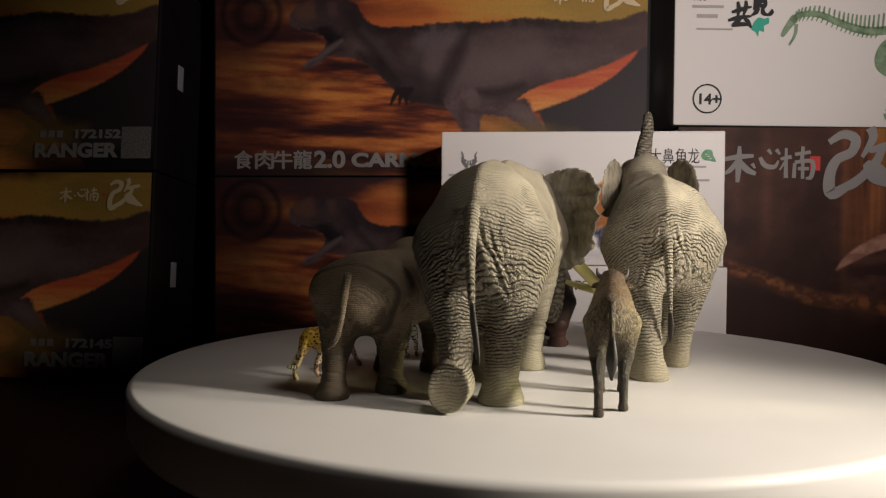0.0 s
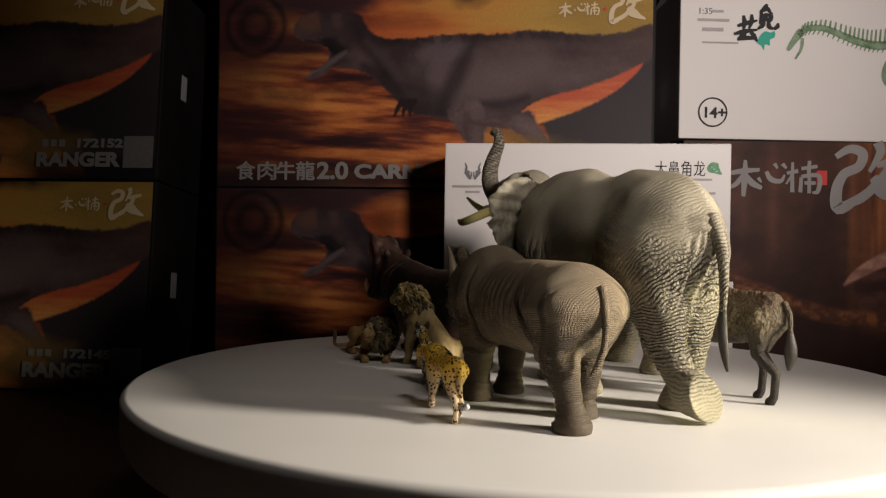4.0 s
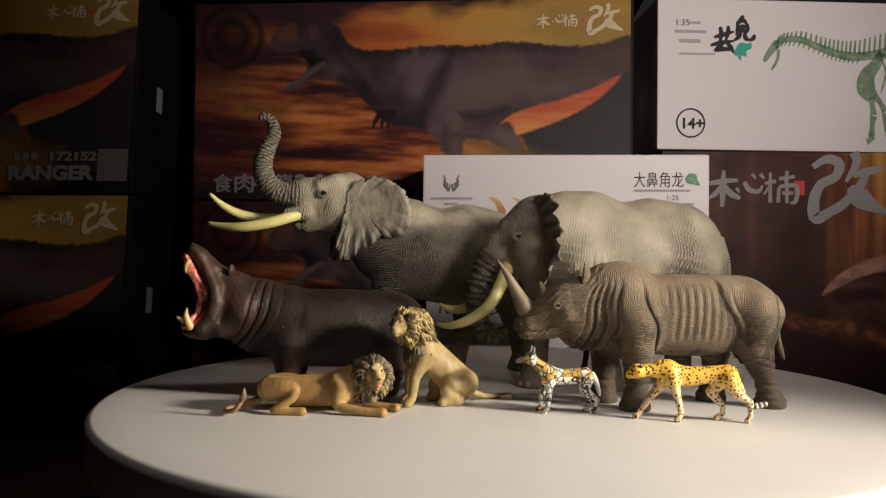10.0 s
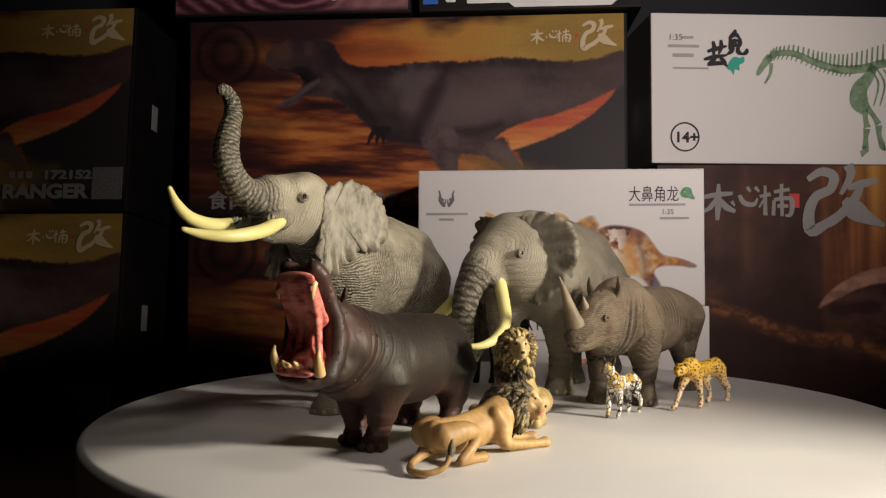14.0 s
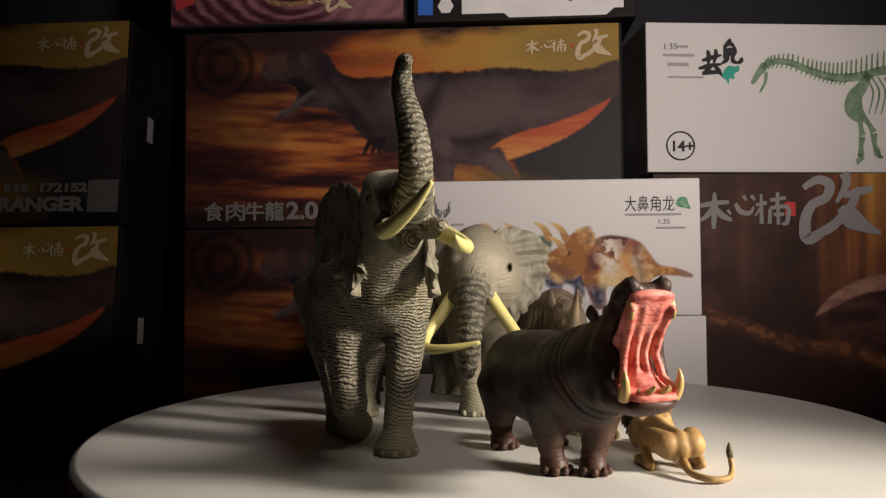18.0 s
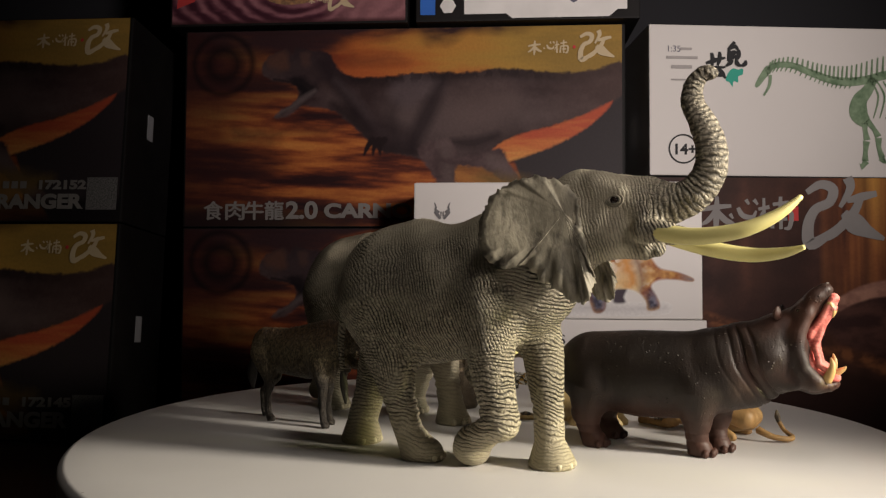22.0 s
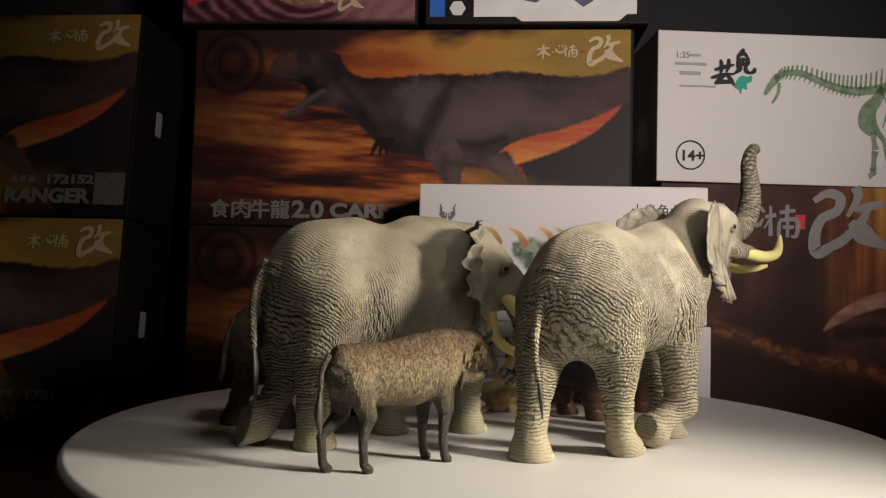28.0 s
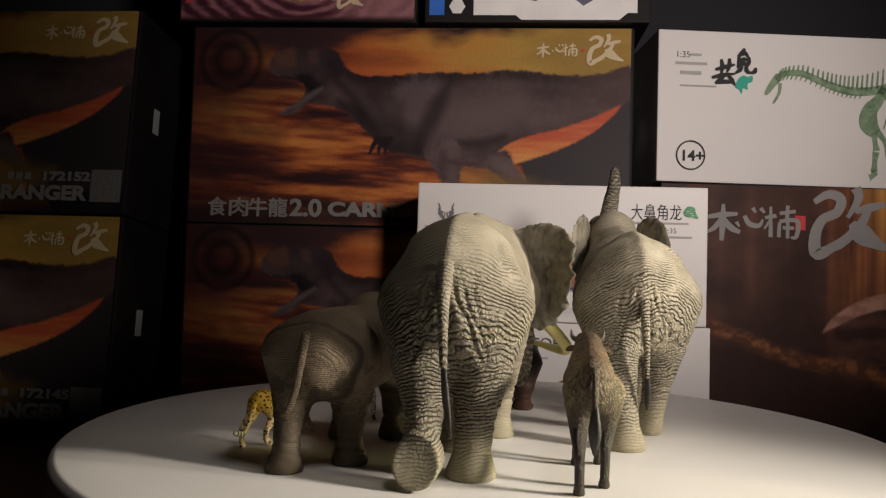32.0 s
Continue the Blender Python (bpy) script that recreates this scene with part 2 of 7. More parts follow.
def hippo_skin():
    """Near-black brown skin, pitted, with a reddish blush on jaws, belly and feet."""
    n = Nodes("hippo_skin")
    x, z = n.axis(0), n.axis(2)
    loose = n.noise(55, 4)
    base = n.ramp(n.noise(30, 5), [(0.35, (0.013, 0.009, 0.007)), (0.7, (0.026, 0.017, 0.013))])
    blush = n.math("MAXIMUM", n.ramp(n.math("ADD", z, n.math("MULTIPLY", loose, 0.022)), [(0.018, 0.9), (0.032, 0.0)]), n.math("MULTIPLY", n.span(x, 0.020, 0.046, 0.0, 0.9), n.ramp(loose, [(0.42, 0.15), (0.62, 1.0)])))
    col = n.mix(n.math("MULTIPLY", blush, 0.62), base, (0.12, 0.052, 0.036))
    warts = n.ramp(n.voronoi(520).outputs[0], [(0.10, 1.0), (0.24, 0.0)])
    some = n.ramp(n.noise(90, 3), [(0.48, 0.0), (0.60, 1.0)])
    flank = n.span(n.math("ADD", z, n.math("MULTIPLY", loose, 0.02)), 0.024, 0.032)
    warts = n.math("MULTIPLY", n.math("MULTIPLY", warts, some), flank)
    col = n.mix(n.math("MULTIPLY", warts, 0.45), col, (0.10, 0.075, 0.055))
    hatch = n.noise(1.0, 4, n.add("VectorMath", {0: n.warped(0.004, 120), 1: (900, 500, 260)}, operation="MULTIPLY").outputs[0])
    normal = n.bump(n.noise(1500, 3), 0.4, 0.0002, n.bump(warts, 0.9, 0.0005, n.bump(hatch, 0.5, 0.0003)))
    return n.set(Base_Color=col, Specular_IOR_Level=0.35, Roughness=n.ramp(n.noise(300, 3), [(0.3, 0.44), (0.7, 0.60)]), Normal=normal)


def mouth_flesh():
    n = Nodes("mouth_flesh")
    folds = n.noise(260, 4, n.mapped((1, 0.5, 1.4)))
    col = n.ramp(folds, [(0.36, (0.42, 0.06, 0.05)), (0.50, (0.78, 0.23, 0.18)), (0.68, (0.84, 0.33, 0.27))])
    return n.set(Base_Color=col, Roughness=0.6, Normal=n.bump(folds, 1.0, 0.0009))


MAT = {}
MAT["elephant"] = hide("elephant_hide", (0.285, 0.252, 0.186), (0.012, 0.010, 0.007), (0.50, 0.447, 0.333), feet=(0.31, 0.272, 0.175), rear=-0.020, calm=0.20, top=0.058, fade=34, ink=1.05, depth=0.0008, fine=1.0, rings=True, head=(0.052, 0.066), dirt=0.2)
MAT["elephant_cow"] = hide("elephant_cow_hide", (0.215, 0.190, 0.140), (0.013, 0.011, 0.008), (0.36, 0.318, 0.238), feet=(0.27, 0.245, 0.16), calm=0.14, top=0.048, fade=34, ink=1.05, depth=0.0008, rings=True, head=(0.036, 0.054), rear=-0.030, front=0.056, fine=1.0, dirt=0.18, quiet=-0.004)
MAT["ear"] = ear_skin("elephant_ear", (0.245, 0.218, 0.163), (0.075, 0.064, 0.046), (0.36, 0.322, 0.24))
MAT["ear_dark"] = ear_skin("elephant_cow_ear", (0.185, 0.165, 0.122), (0.085, 0.074, 0.054), (0.26, 0.232, 0.172))
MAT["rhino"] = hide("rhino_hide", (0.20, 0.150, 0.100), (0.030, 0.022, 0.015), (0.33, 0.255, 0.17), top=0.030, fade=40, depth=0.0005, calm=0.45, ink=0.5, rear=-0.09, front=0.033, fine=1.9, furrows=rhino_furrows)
MAT["hippo"] = hippo_skin()
MAT["tusk"] = plain("tusk_ivory", (0.74, 0.66, 0.26), 0.4, grain=0.08)
MAT["horn"] = plain("horn", (0.20, 0.155, 0.10), 0.5, grain=0.45, scale=500, bump=0.5)
MAT["tooth"] = plain("tooth", (0.66, 0.44, 0.18), 0.35, grain=0.15)
MAT["eye"] = plain("eye_gloss", (0.015, 0.01, 0.008), 0.12, grain=0.0)
MAT["mouth"] = mouth_flesh()
MAT["hair"] = plain("tail_hair", (0.03, 0.025, 0.022), 0.55, grain=0.4, scale=900, bump=0.8)
MAT["nail"] = plain("toe_nail", (0.50, 0.45, 0.32), 0.55)
MAT["dark_skin"] = plain("dark_skin", (0.07, 0.055, 0.045), 0.6, grain=0.3)


def lion_coat(name, deep, light):
    n = Nodes(name)
    col = n.ramp(n.noise(70, 4), [(0.3, deep), (0.7, light)])
    fur = n.noise(500, 4, n.mapped((1, 1, 0.35)))
    col = n.mix(n.ramp(fur, [(0.35, 0.5), (0.55, 0.0)]), col, (0.24, 0.14, 0.05))
    return n.set(Base_Color=col, Roughness=0.55, Normal=n.bump(fur, 0.35, 0.0003))


def mane_coat(name, dark, light):
    n = Nodes(name)
    lock = n.add("NewGeometry").outputs["Random Per Island"]
    strands = n.noise(420, 5, n.warped(0.004, 160, (1, 1, 0.35)), 0.7)
    col = n.ramp(n.math("ADD", strands, n.span(lock, 0.0, 1.0, -0.10, 0.08)), [(0.38, dark), (0.62, light)])
    return n.set(Base_Color=col, Roughness=0.6, Normal=n.bump(strands, 1.0, 0.0012))


def cheetah_coat():
    n = Nodes("cheetah_coat")
    cells = n.voronoi(760, "F1", random=0.75)
    spot = n.ramp(cells.outputs[0], [(0.33, 1.0), (0.40, 0.0)])
    low = n.ramp(n.math("ADD", n.axis(2), n.math("MULTIPLY", n.noise(250, 2), 0.006)), [(0.0120, 0.9), (0.0190, 0.0)])
    coat = n.mix(low, n.ramp(n.noise(120, 3), [(0.3, (0.70, 0.38, 0.03)), (0.7, (0.80, 0.50, 0.06))]), (0.80, 0.62, 0.42))
    col = n.mix(spot, coat, (0.05, 0.02, 0.012))
    return n.set(Base_Color=col, Roughness=0.5, Normal=n.bump(n.noise(900, 3), 0.15, 0.0003))


def wild_dog_coat():
    n = Nodes("wild_dog_coat")
    where = n.warped(0.006, 150)
    edge = n.ramp(n.voronoi(400, "DISTANCE_TO_EDGE", where).outputs[0], [(0.050, 1.0), (0.090, 0.0)])
    patch = n.voronoi(400, "F1", where).outputs["Color"]
    tone = n.add("SeparateColor", {"Color": patch}).outputs[0]
    legs = n.ramp(n.axis(2), [(0.0115, 0.75), (0.0165, 0.0)])
    col = n.ramp(n.math("ADD", tone, legs), [(0.0, (0.04, 0.03, 0.02)), (0.16, (0.58, 0.36, 0.07)), (0.78, (0.80, 0.78, 0.70))], "CONSTANT")
    col = n.mix(edge, col, (0.02, 0.015, 0.012))
    return n.set(Base_Color=col, Roughness=0.5)


def gaur_coat():
    n = Nodes("buffalo_coat")
    loose = n.noise(120, 3)
    z = n.math("ADD", n.axis(2), n.math("MULTIPLY", loose, 0.012))
    col = n.ramp(z, [(0.024, (0.030, 0.023, 0.017)), (0.032, (0.13, 0.098, 0.052)), (0.040, (0.27, 0.21, 0.115)), (0.046, (0.19, 0.115, 0.055)), (0.054, (0.085, 0.048, 0.025))])
    dark = n.math("MAXIMUM", n.span(n.math("ADD", n.axis(0), n.math("MULTIPLY", loose, 0.01)), 0.034, 0.040), n.span(n.axis(0), -0.022, -0.028))
    col = n.mix(n.math("MULTIPLY", dark, 0.55), col, (0.045, 0.030, 0.020))
    fur = n.noise(1500, 4, n.warped(0.005, 220, (1, 1, 0.30)), 0.65)
    col = n.mix(n.ramp(fur, [(0.42, 0.8), (0.57, 0.0)]), col, (0.022, 0.016, 0.011))
    col = n.mix(n.ramp(fur, [(0.58, 0.0), (0.75, 0.3)]), col, (0.50, 0.42, 0.26))
    return n.set(Base_Color=col, Roughness=0.6, Normal=n.bump(fur, 1.0, 0.0011))


MAT["lion"] = lion_coat("lion_coat_pale", (0.36, 0.255, 0.105), (0.50, 0.38, 0.18))
MAT["lion_warm"] = lion_coat("lion_coat_tawny", (0.28, 0.145, 0.048), (0.48, 0.30, 0.115))
MAT["mane_light"] = mane_coat("mane_golden", (0.06, 0.035, 0.015), (0.60, 0.45, 0.18))
MAT["mane_grey"] = mane_coat("mane_ash", (0.03, 0.022, 0.013), (0.36, 0.285, 0.15))
MAT["lion_face"] = lion_coat("lion_face_pale", (0.38, 0.27, 0.12), (0.58, 0.44, 0.22))
MAT["chin"] = plain("chin_white", (0.72, 0.66, 0.55), 0.6)
MAT["mane_dark"] = mane_coat("mane_dark", (0.018, 0.014, 0.011), (0.24, 0.18, 0.10))
MAT["cheetah"] = cheetah_coat()
MAT["wild_dog"] = wild_dog_coat()
MAT["buffalo"] = gaur_coat()

n = Nodes("turntable_plastic")
specks = n.ramp(n.voronoi(28).outputs[0], [(0.0, 1.0), (0.018, 0.0)])
MAT["disc"] = n.set(Base_Color=n.mix(specks, n.ramp(n.noise(9, 5), [(0.3, (0.69, 0.665, 0.65)), (0.7, (0.74, 0.72, 0.705))]), (0.25, 0.22, 0.2)), Roughness=n.ramp(n.noise(40, 4), [(0.3, 0.42), (0.7, 0.55)]), Normal=n.bump(n.noise(1500, 2), 0.05, 0.0002))
MAT["black"] = plain("black_card", (0.008, 0.008, 0.008), 0.6, grain=0.3, scale=120, gloss=0.2)
MAT["table"] = plain("table_dark_wood", (0.035, 0.022, 0.016), 0.45, grain=0.5, scale=60)
MAT["room"] = plain("room_wall", (0.02, 0.02, 0.024), 0.9, grain=0.2, scale=20)
MAT["white_card"] = plain("white_card", (0.66, 0.63, 0.605), 0.55, grain=0.03, scale=40, bump=0.05)
MAT["kraft"] = plain("box_side_dark", (0.008, 0.007, 0.007), 0.6, grain=0.3, gloss=0.2)


def print_mat(name, colour, rough=0.55, vary=0.1):
    return plain(name, colour, rough, grain=vary, scale=160, bump=0.02, gloss=0.15)


def mottle(name, stops, scale):
    """A printed hide in blotches."""
    n = Nodes(name)
    return n.set(Base_Color=n.ramp(n.noise(scale, 5, None, 0.65), stops), Roughness=0.55)


def painted():
    """Printed card: the inks come from the colours laid on the sheet, with a fine print grain."""
    n = Nodes("print_inks")
    ink = n.add("VertexColor")
    ink.layer_name = "ink"
    col = n.mix(1.0, ink.outputs[0], n.ramp(n.noise(420, 4), [(0.3, 0.86), (0.7, 1.0)]), "MULTIPLY")
    return n.set(Base_Color=col, Roughness=0.5, Specular_IOR_Level=0.12)


MAT["painted"] = painted()
MAT["ink_grey"] = print_mat("print_silver_grey", (0.36, 0.34, 0.33))
MAT["ink_pale"] = print_mat("print_pale_gold", (0.55, 0.44, 0.28))
MAT["ink_black"] = print_mat("print_black", (0.03, 0.03, 0.032))
MAT["ink_title"] = print_mat("print_title_grey", (0.20, 0.188, 0.178))
MAT["ink_green"] = mottle("print_green", [(0.35, (0.10, 0.17, 0.09)), (0.65, (0.24, 0.33, 0.21))], 120)
MAT["ink_leaf"] = mottle("print_leaf_green", [(0.35, (0.03, 0.16, 0.06)), (0.65, (0.08, 0.30, 0.13))], 300)
MAT["ink_teal"] = print_mat("print_teal", (0.05, 0.36, 0.27))
MAT["ink_red"] = print_mat("print_red", (0.50, 0.05, 0.05))
MAT["ink_white"] = print_mat("print_white", (0.74, 0.72, 0.70))
MAT["ink_blue"] = print_mat("print_blue", (0.04, 0.15, 0.55))
MAT["ink_orange"] = print_mat("print_orange", (0.60, 0.26, 0.05), vary=0.4)
MAT["ink_rust"] = mottle("print_rust", [(0.34, (0.14, 0.05, 0.03)), (0.48, (0.42, 0.17, 0.07)), (0.60, (0.60, 0.40, 0.22)), (0.7, (0.70, 0.58, 0.42))], 130)
MAT["ink_gold"] = mottle("print_gold", [(0.35, (0.10, 0.06, 0.04)), (0.65, (0.42, 0.22, 0.09))], 200)
MAT["ink_grey_dark"] = print_mat("print_dark_grey", (0.16, 0.155, 0.16))
MAT["ink_slate"] = print_mat("print_slate", (0.10, 0.10, 0.14), vary=0.3)
MAT["ink_square"] = mottle("print_mottled_grey", [(0.44, (0.07, 0.068, 0.066)), (0.56, (0.20, 0.195, 0.19))], 900)
MAT["sticker"] = plain("clear_tape", (0.32, 0.32, 0.34), 0.3)

MAT["ink_sign"] = print_mat("print_sign_grey", (0.235, 0.222, 0.216))

# ---- tools for meshes ----
MM = 0.001


def part(name, data, material, parent=None, label="", m=None, smooth=False):
    """Links a bmesh or mesh as one object under a thing or a part."""
    if isinstance(data, bmesh.types.BMesh):
        mesh = bpy.data.meshes.new(name)
        bmesh.ops.recalc_face_normals(data, faces=data.faces[:])
        data.to_mesh(mesh)
        data.free()
    else:
        mesh = data
    if material is not None and not mesh.materials:
        mesh.materials.append(material)
    if smooth:
        mesh.polygons.foreach_set("use_smooth", [True] * len(mesh.polygons))
    ob = new(name, mesh)
    if parent is not None:
        ob.parent = parent
    if m is not None:
        ob.matrix_basis = m
    if label:
        ob["label"] = label
    return ob


def empty(name, m, label, category, group="", kind=""):
    ob = new(name)
    ob.empty_display_size = 0.01
    ob.matrix_basis = m
    return tagged(ob, label, category, group, kind)


def block(x0, x1, y0, y1, z0, z1, bevel=0.001):
    bm = bmesh.new()
    bmesh.ops.create_cube(bm, size=1)
    for v in bm.verts:
        v.co = Vector((x0 + (v.co.x + 0.5) * (x1 - x0), y0 + (v.co.y + 0.5) * (y1 - y0), z0 + (v.co.z + 0.5) * (z1 - z0)))
    if bevel:
        bmesh.ops.bevel(bm, geom=bm.edges[:], offset=bevel, segments=2, affect="EDGES", profile=0.6)
    return bm


def smooth_line(points, steps=6, closed=False):
    """Catmull-Rom through points (tuples of any length)."""
    pts = [np.array(p, float) for p in points]
    count = len(pts)
    out = []
    last = count if closed else count - 1
    for i in range(last):
        if closed:
            a, b, c, d = (pts[(i + k) % count] for k in (-1, 0, 1, 2))
        else:
            a, b, c, d = pts[max(i - 1, 0)], pts[i], pts[i + 1], pts[min(i + 2, count - 1)]
        for s in range(steps):
            u = s / steps
            out.append(0.5 * (2 * b + (c - a) * u + (2 * a - 5 * b + 4 * c - d) * u * u + (3 * b - 3 * c + d - a) * u ** 3))
    if not closed:
        out.append(pts[-1])
    return out


def tube(points, sides=12, steps=5, squash=1.0):
    """A tapered tube along points (x, y, z, radius) in millimetres, with round ends."""
    path = smooth_line(points, steps)
    bm = bmesh.new()
    rings = []
    side = None
    for i, p in enumerate(path):
        here = Vector(p[:3])
        ahead = Vector(path[min(i + 1, len(path) - 1)][:3]) - Vector(path[max(i - 1, 0)][:3])
        ahead.normalize()
        if side is None:
            side = ahead.orthogonal().normalized()
        side = (side - ahead * side.dot(ahead)).normalized()
        up = ahead.cross(side)
        r = max(p[3], 0.05)
        rings.append([bm.verts.new((here + (side * math.cos(a) + up * math.sin(a) * squash) * r) * MM) for a in (2 * math.pi * k / sides for k in range(sides))])
    for a, b in zip(rings, rings[1:]):
        for k in range(sides):
            bm.faces.new((a[k], a[(k + 1) % sides], b[(k + 1) % sides], b[k]))
    for ring, p, q in ((rings[0], path[0], path[1]), (rings[-1], path[-1], path[-2])):
        out = Vector(p[:3]) - Vector(q[:3])
        out = out.normalized() * p[3] * 0.6
        tip = bm.verts.new((Vector(p[:3]) + out) * MM)
        for k in range(sides):
            bm.faces.new((ring[k], ring[(k + 1) % sides], tip))
    return bm


class Clay:
    """A body of tapered limbs that flow into one another, turned into one mesh. All in millimetres."""

    def __init__(self, cell, blend):
        self.cell, self.blend, self.limbs = cell, blend, []

    def limb(self, points, flat=1.0, blend=None, carve=False, steps=0):
        if steps:
            points = [tuple(p) for p in smooth_line(points, steps)]
        self.limbs.append((points, flat, self.blend if blend is None else blend, carve))
        return self

    def mesh(self, name, floor=True, relief=None):
        h = self.cell
        solid = [p for pts, *_, carve in self.limbs if not carve for p in pts]
        pad = 3 * h + 2
        lo = np.array([min(p[i] - p[3] * 1.8 for p in solid) - pad for i in range(3)])
        hi = np.array([max(p[i] + p[3] * 1.8 for p in solid) + pad for i in range(3)])
        size = np.ceil((hi - lo) / h).astype(int) + 1
        axes = [lo[i] + h * np.arange(size[i]) for i in range(3)]
        field = np.full(size, 50.0, np.float32)
        for points, flat, blend, carve in self.limbs:
            ends = list(zip(points, points[1:])) or [(points[0], points[0])]
            reach = max(p[3] for p in points) * max(1, flat) + blend + 4 * h
            cut = []
            for i in range(3):
                a = min(p[i] for p in points) - reach
                b = max(p[i] for p in points) + reach
                cut.append(slice(max(0, int((a - lo[i]) / h)), max(0, int((b - lo[i]) / h) + 2)))
            x, y, z = np.meshgrid(*(axes[i][cut[i]].astype(np.float32) for i in range(3)), indexing="ij", sparse=True)
            one = np.full(field[tuple(cut)].shape, 50.0, np.float32)
            for a, b in ends:
                ax, ay, az, ar = a
                bx, by, bz, br = b
                mid = (ay + by) / 2 if flat != 1.0 else 0.0
                dx, dy, dz = bx - ax, (by - ay) / flat, bz - az
                px, py, pz = x - ax, (y - ay) / flat, z - az
                long = dx * dx + dy * dy + dz * dz
                u = np.clip((px * dx + py * dy + pz * dz) / long, 0, 1) if long > 1e-6 else 0 * (px + py + pz)
                d = np.sqrt((px - u * dx) ** 2 + (py - u * dy) ** 2 + (pz - u * dz) ** 2) - (ar + u * (br - ar))
                one = np.minimum(one, d)
            now = field[tuple(cut)]
            if carve:
                soft = np.maximum(blend - np.abs(now + one), 0) / max(blend, 1e-6)
                field[tuple(cut)] = np.maximum(now, -one) + soft * soft * blend * 0.25
            else:
                soft = np.maximum(blend - np.abs(now - one), 0) / max(blend, 1e-6)
                field[tuple(cut)] = np.minimum(now, one) - soft * soft * blend * 0.25
        if floor:
            field = np.maximum(field, (0.0 - axes[2]).astype(np.float32)[None, None, :])
        if relief is not None:
            field += relief(*np.meshgrid(*(a.astype(np.float32) for a in axes), indexing="ij", sparse=True))
        return surface_mesh(name, field, lo, h)


def surface_mesh(name, field, lo, h):
    """The zero surface of a field on a grid, as quads with one vertex a cell."""
    inside = field < 0
    nx, ny, nz = (s - 1 for s in field.shape)
    corners = [(i, j, k) for i in (0, 1) for j in (0, 1) for k in (0, 1)]
    count = np.zeros((nx, ny, nz), np.int8)
    for i, j, k in corners:
        count += inside[i:nx + i, j:ny + j, k:nz + k]
    cells = np.argwhere((count > 0) & (count < 8))
    total = np.zeros((len(cells), 3))
    hits = np.zeros(len(cells))
    for n0 in corners:
        for axis in range(3):
            if n0[axis]:
                continue
            n1 = tuple(c + (axis == a) for a, c in enumerate(n0))
            va = field[tuple((cells + n0).T)]
            vb = field[tuple((cells + n1).T)]
            cross = (va < 0) != (vb < 0)
            u = np.where(cross, va / np.where(cross, va - vb, 1), 0)
            spot = np.array(n0) + np.eye(3)[axis] * u[:, None]
            total += spot * cross[:, None]
            hits += cross
    verts = (lo + (cells + total / hits[:, None]) * h) * MM
    index = np.full((nx, ny, nz), -1, np.int64)
    index[tuple(cells.T)] = np.arange(len(cells))
    faces = []
    for axis in range(3):
        a, b = (axis + 1) % 3, (axis + 2) % 3
        first = [slice(0, None)] * 3
        first[axis] = slice(0, -1)
        second = [slice(0, None)] * 3
        second[axis] = slice(1, None)
        flip = inside[tuple(first)] != inside[tuple(second)]
        edges = np.argwhere(flip)
        edges = edges[(edges[:, a] > 0) & (edges[:, b] > 0) & (edges[:, a] < field.shape[a] - 1) & (edges[:, b] < field.shape[b] - 1)]
        ea, eb = np.eye(3, dtype=int)[a], np.eye(3, dtype=int)[b]
        quad = np.stack([index[tuple((edges - s).T)] for s in (ea + eb, eb, 0 * ea, ea)], 1)
        out = inside[tuple(edges.T)]
        faces.append(np.where(out[:, None], quad, quad[:, ::-1]))
    faces = np.concatenate(faces)
    faces = faces[(faces >= 0).all(1)]
    mesh = bpy.data.meshes.new(name)
    mesh.vertices.add(len(verts))
    mesh.vertices.foreach_set("co", verts.astype(np.float32).ravel())
    mesh.loops.add(faces.size)
    mesh.loops.foreach_set("vertex_index", faces.astype(np.int32).ravel())
    mesh.polygons.add(len(faces))
    mesh.polygons.foreach_set("loop_start", np.arange(0, faces.size, 4, dtype=np.int32))
    mesh.update(calc_edges=True)
    mesh.validate()
    mesh.polygons.foreach_set("use_smooth", [True] * len(mesh.polygons))
    return mesh


def ball(x, y, z, r, squash=(1, 1, 1), sub=2):
    bm = bmesh.new()
    bmesh.ops.create_icosphere(bm, subdivisions=sub, radius=r * MM)
    for v in bm.verts:
        v.co = Vector((v.co.x * squash[0] + x * MM, v.co.y * squash[1] + y * MM, v.co.z * squash[2] + z * MM))
    return bm


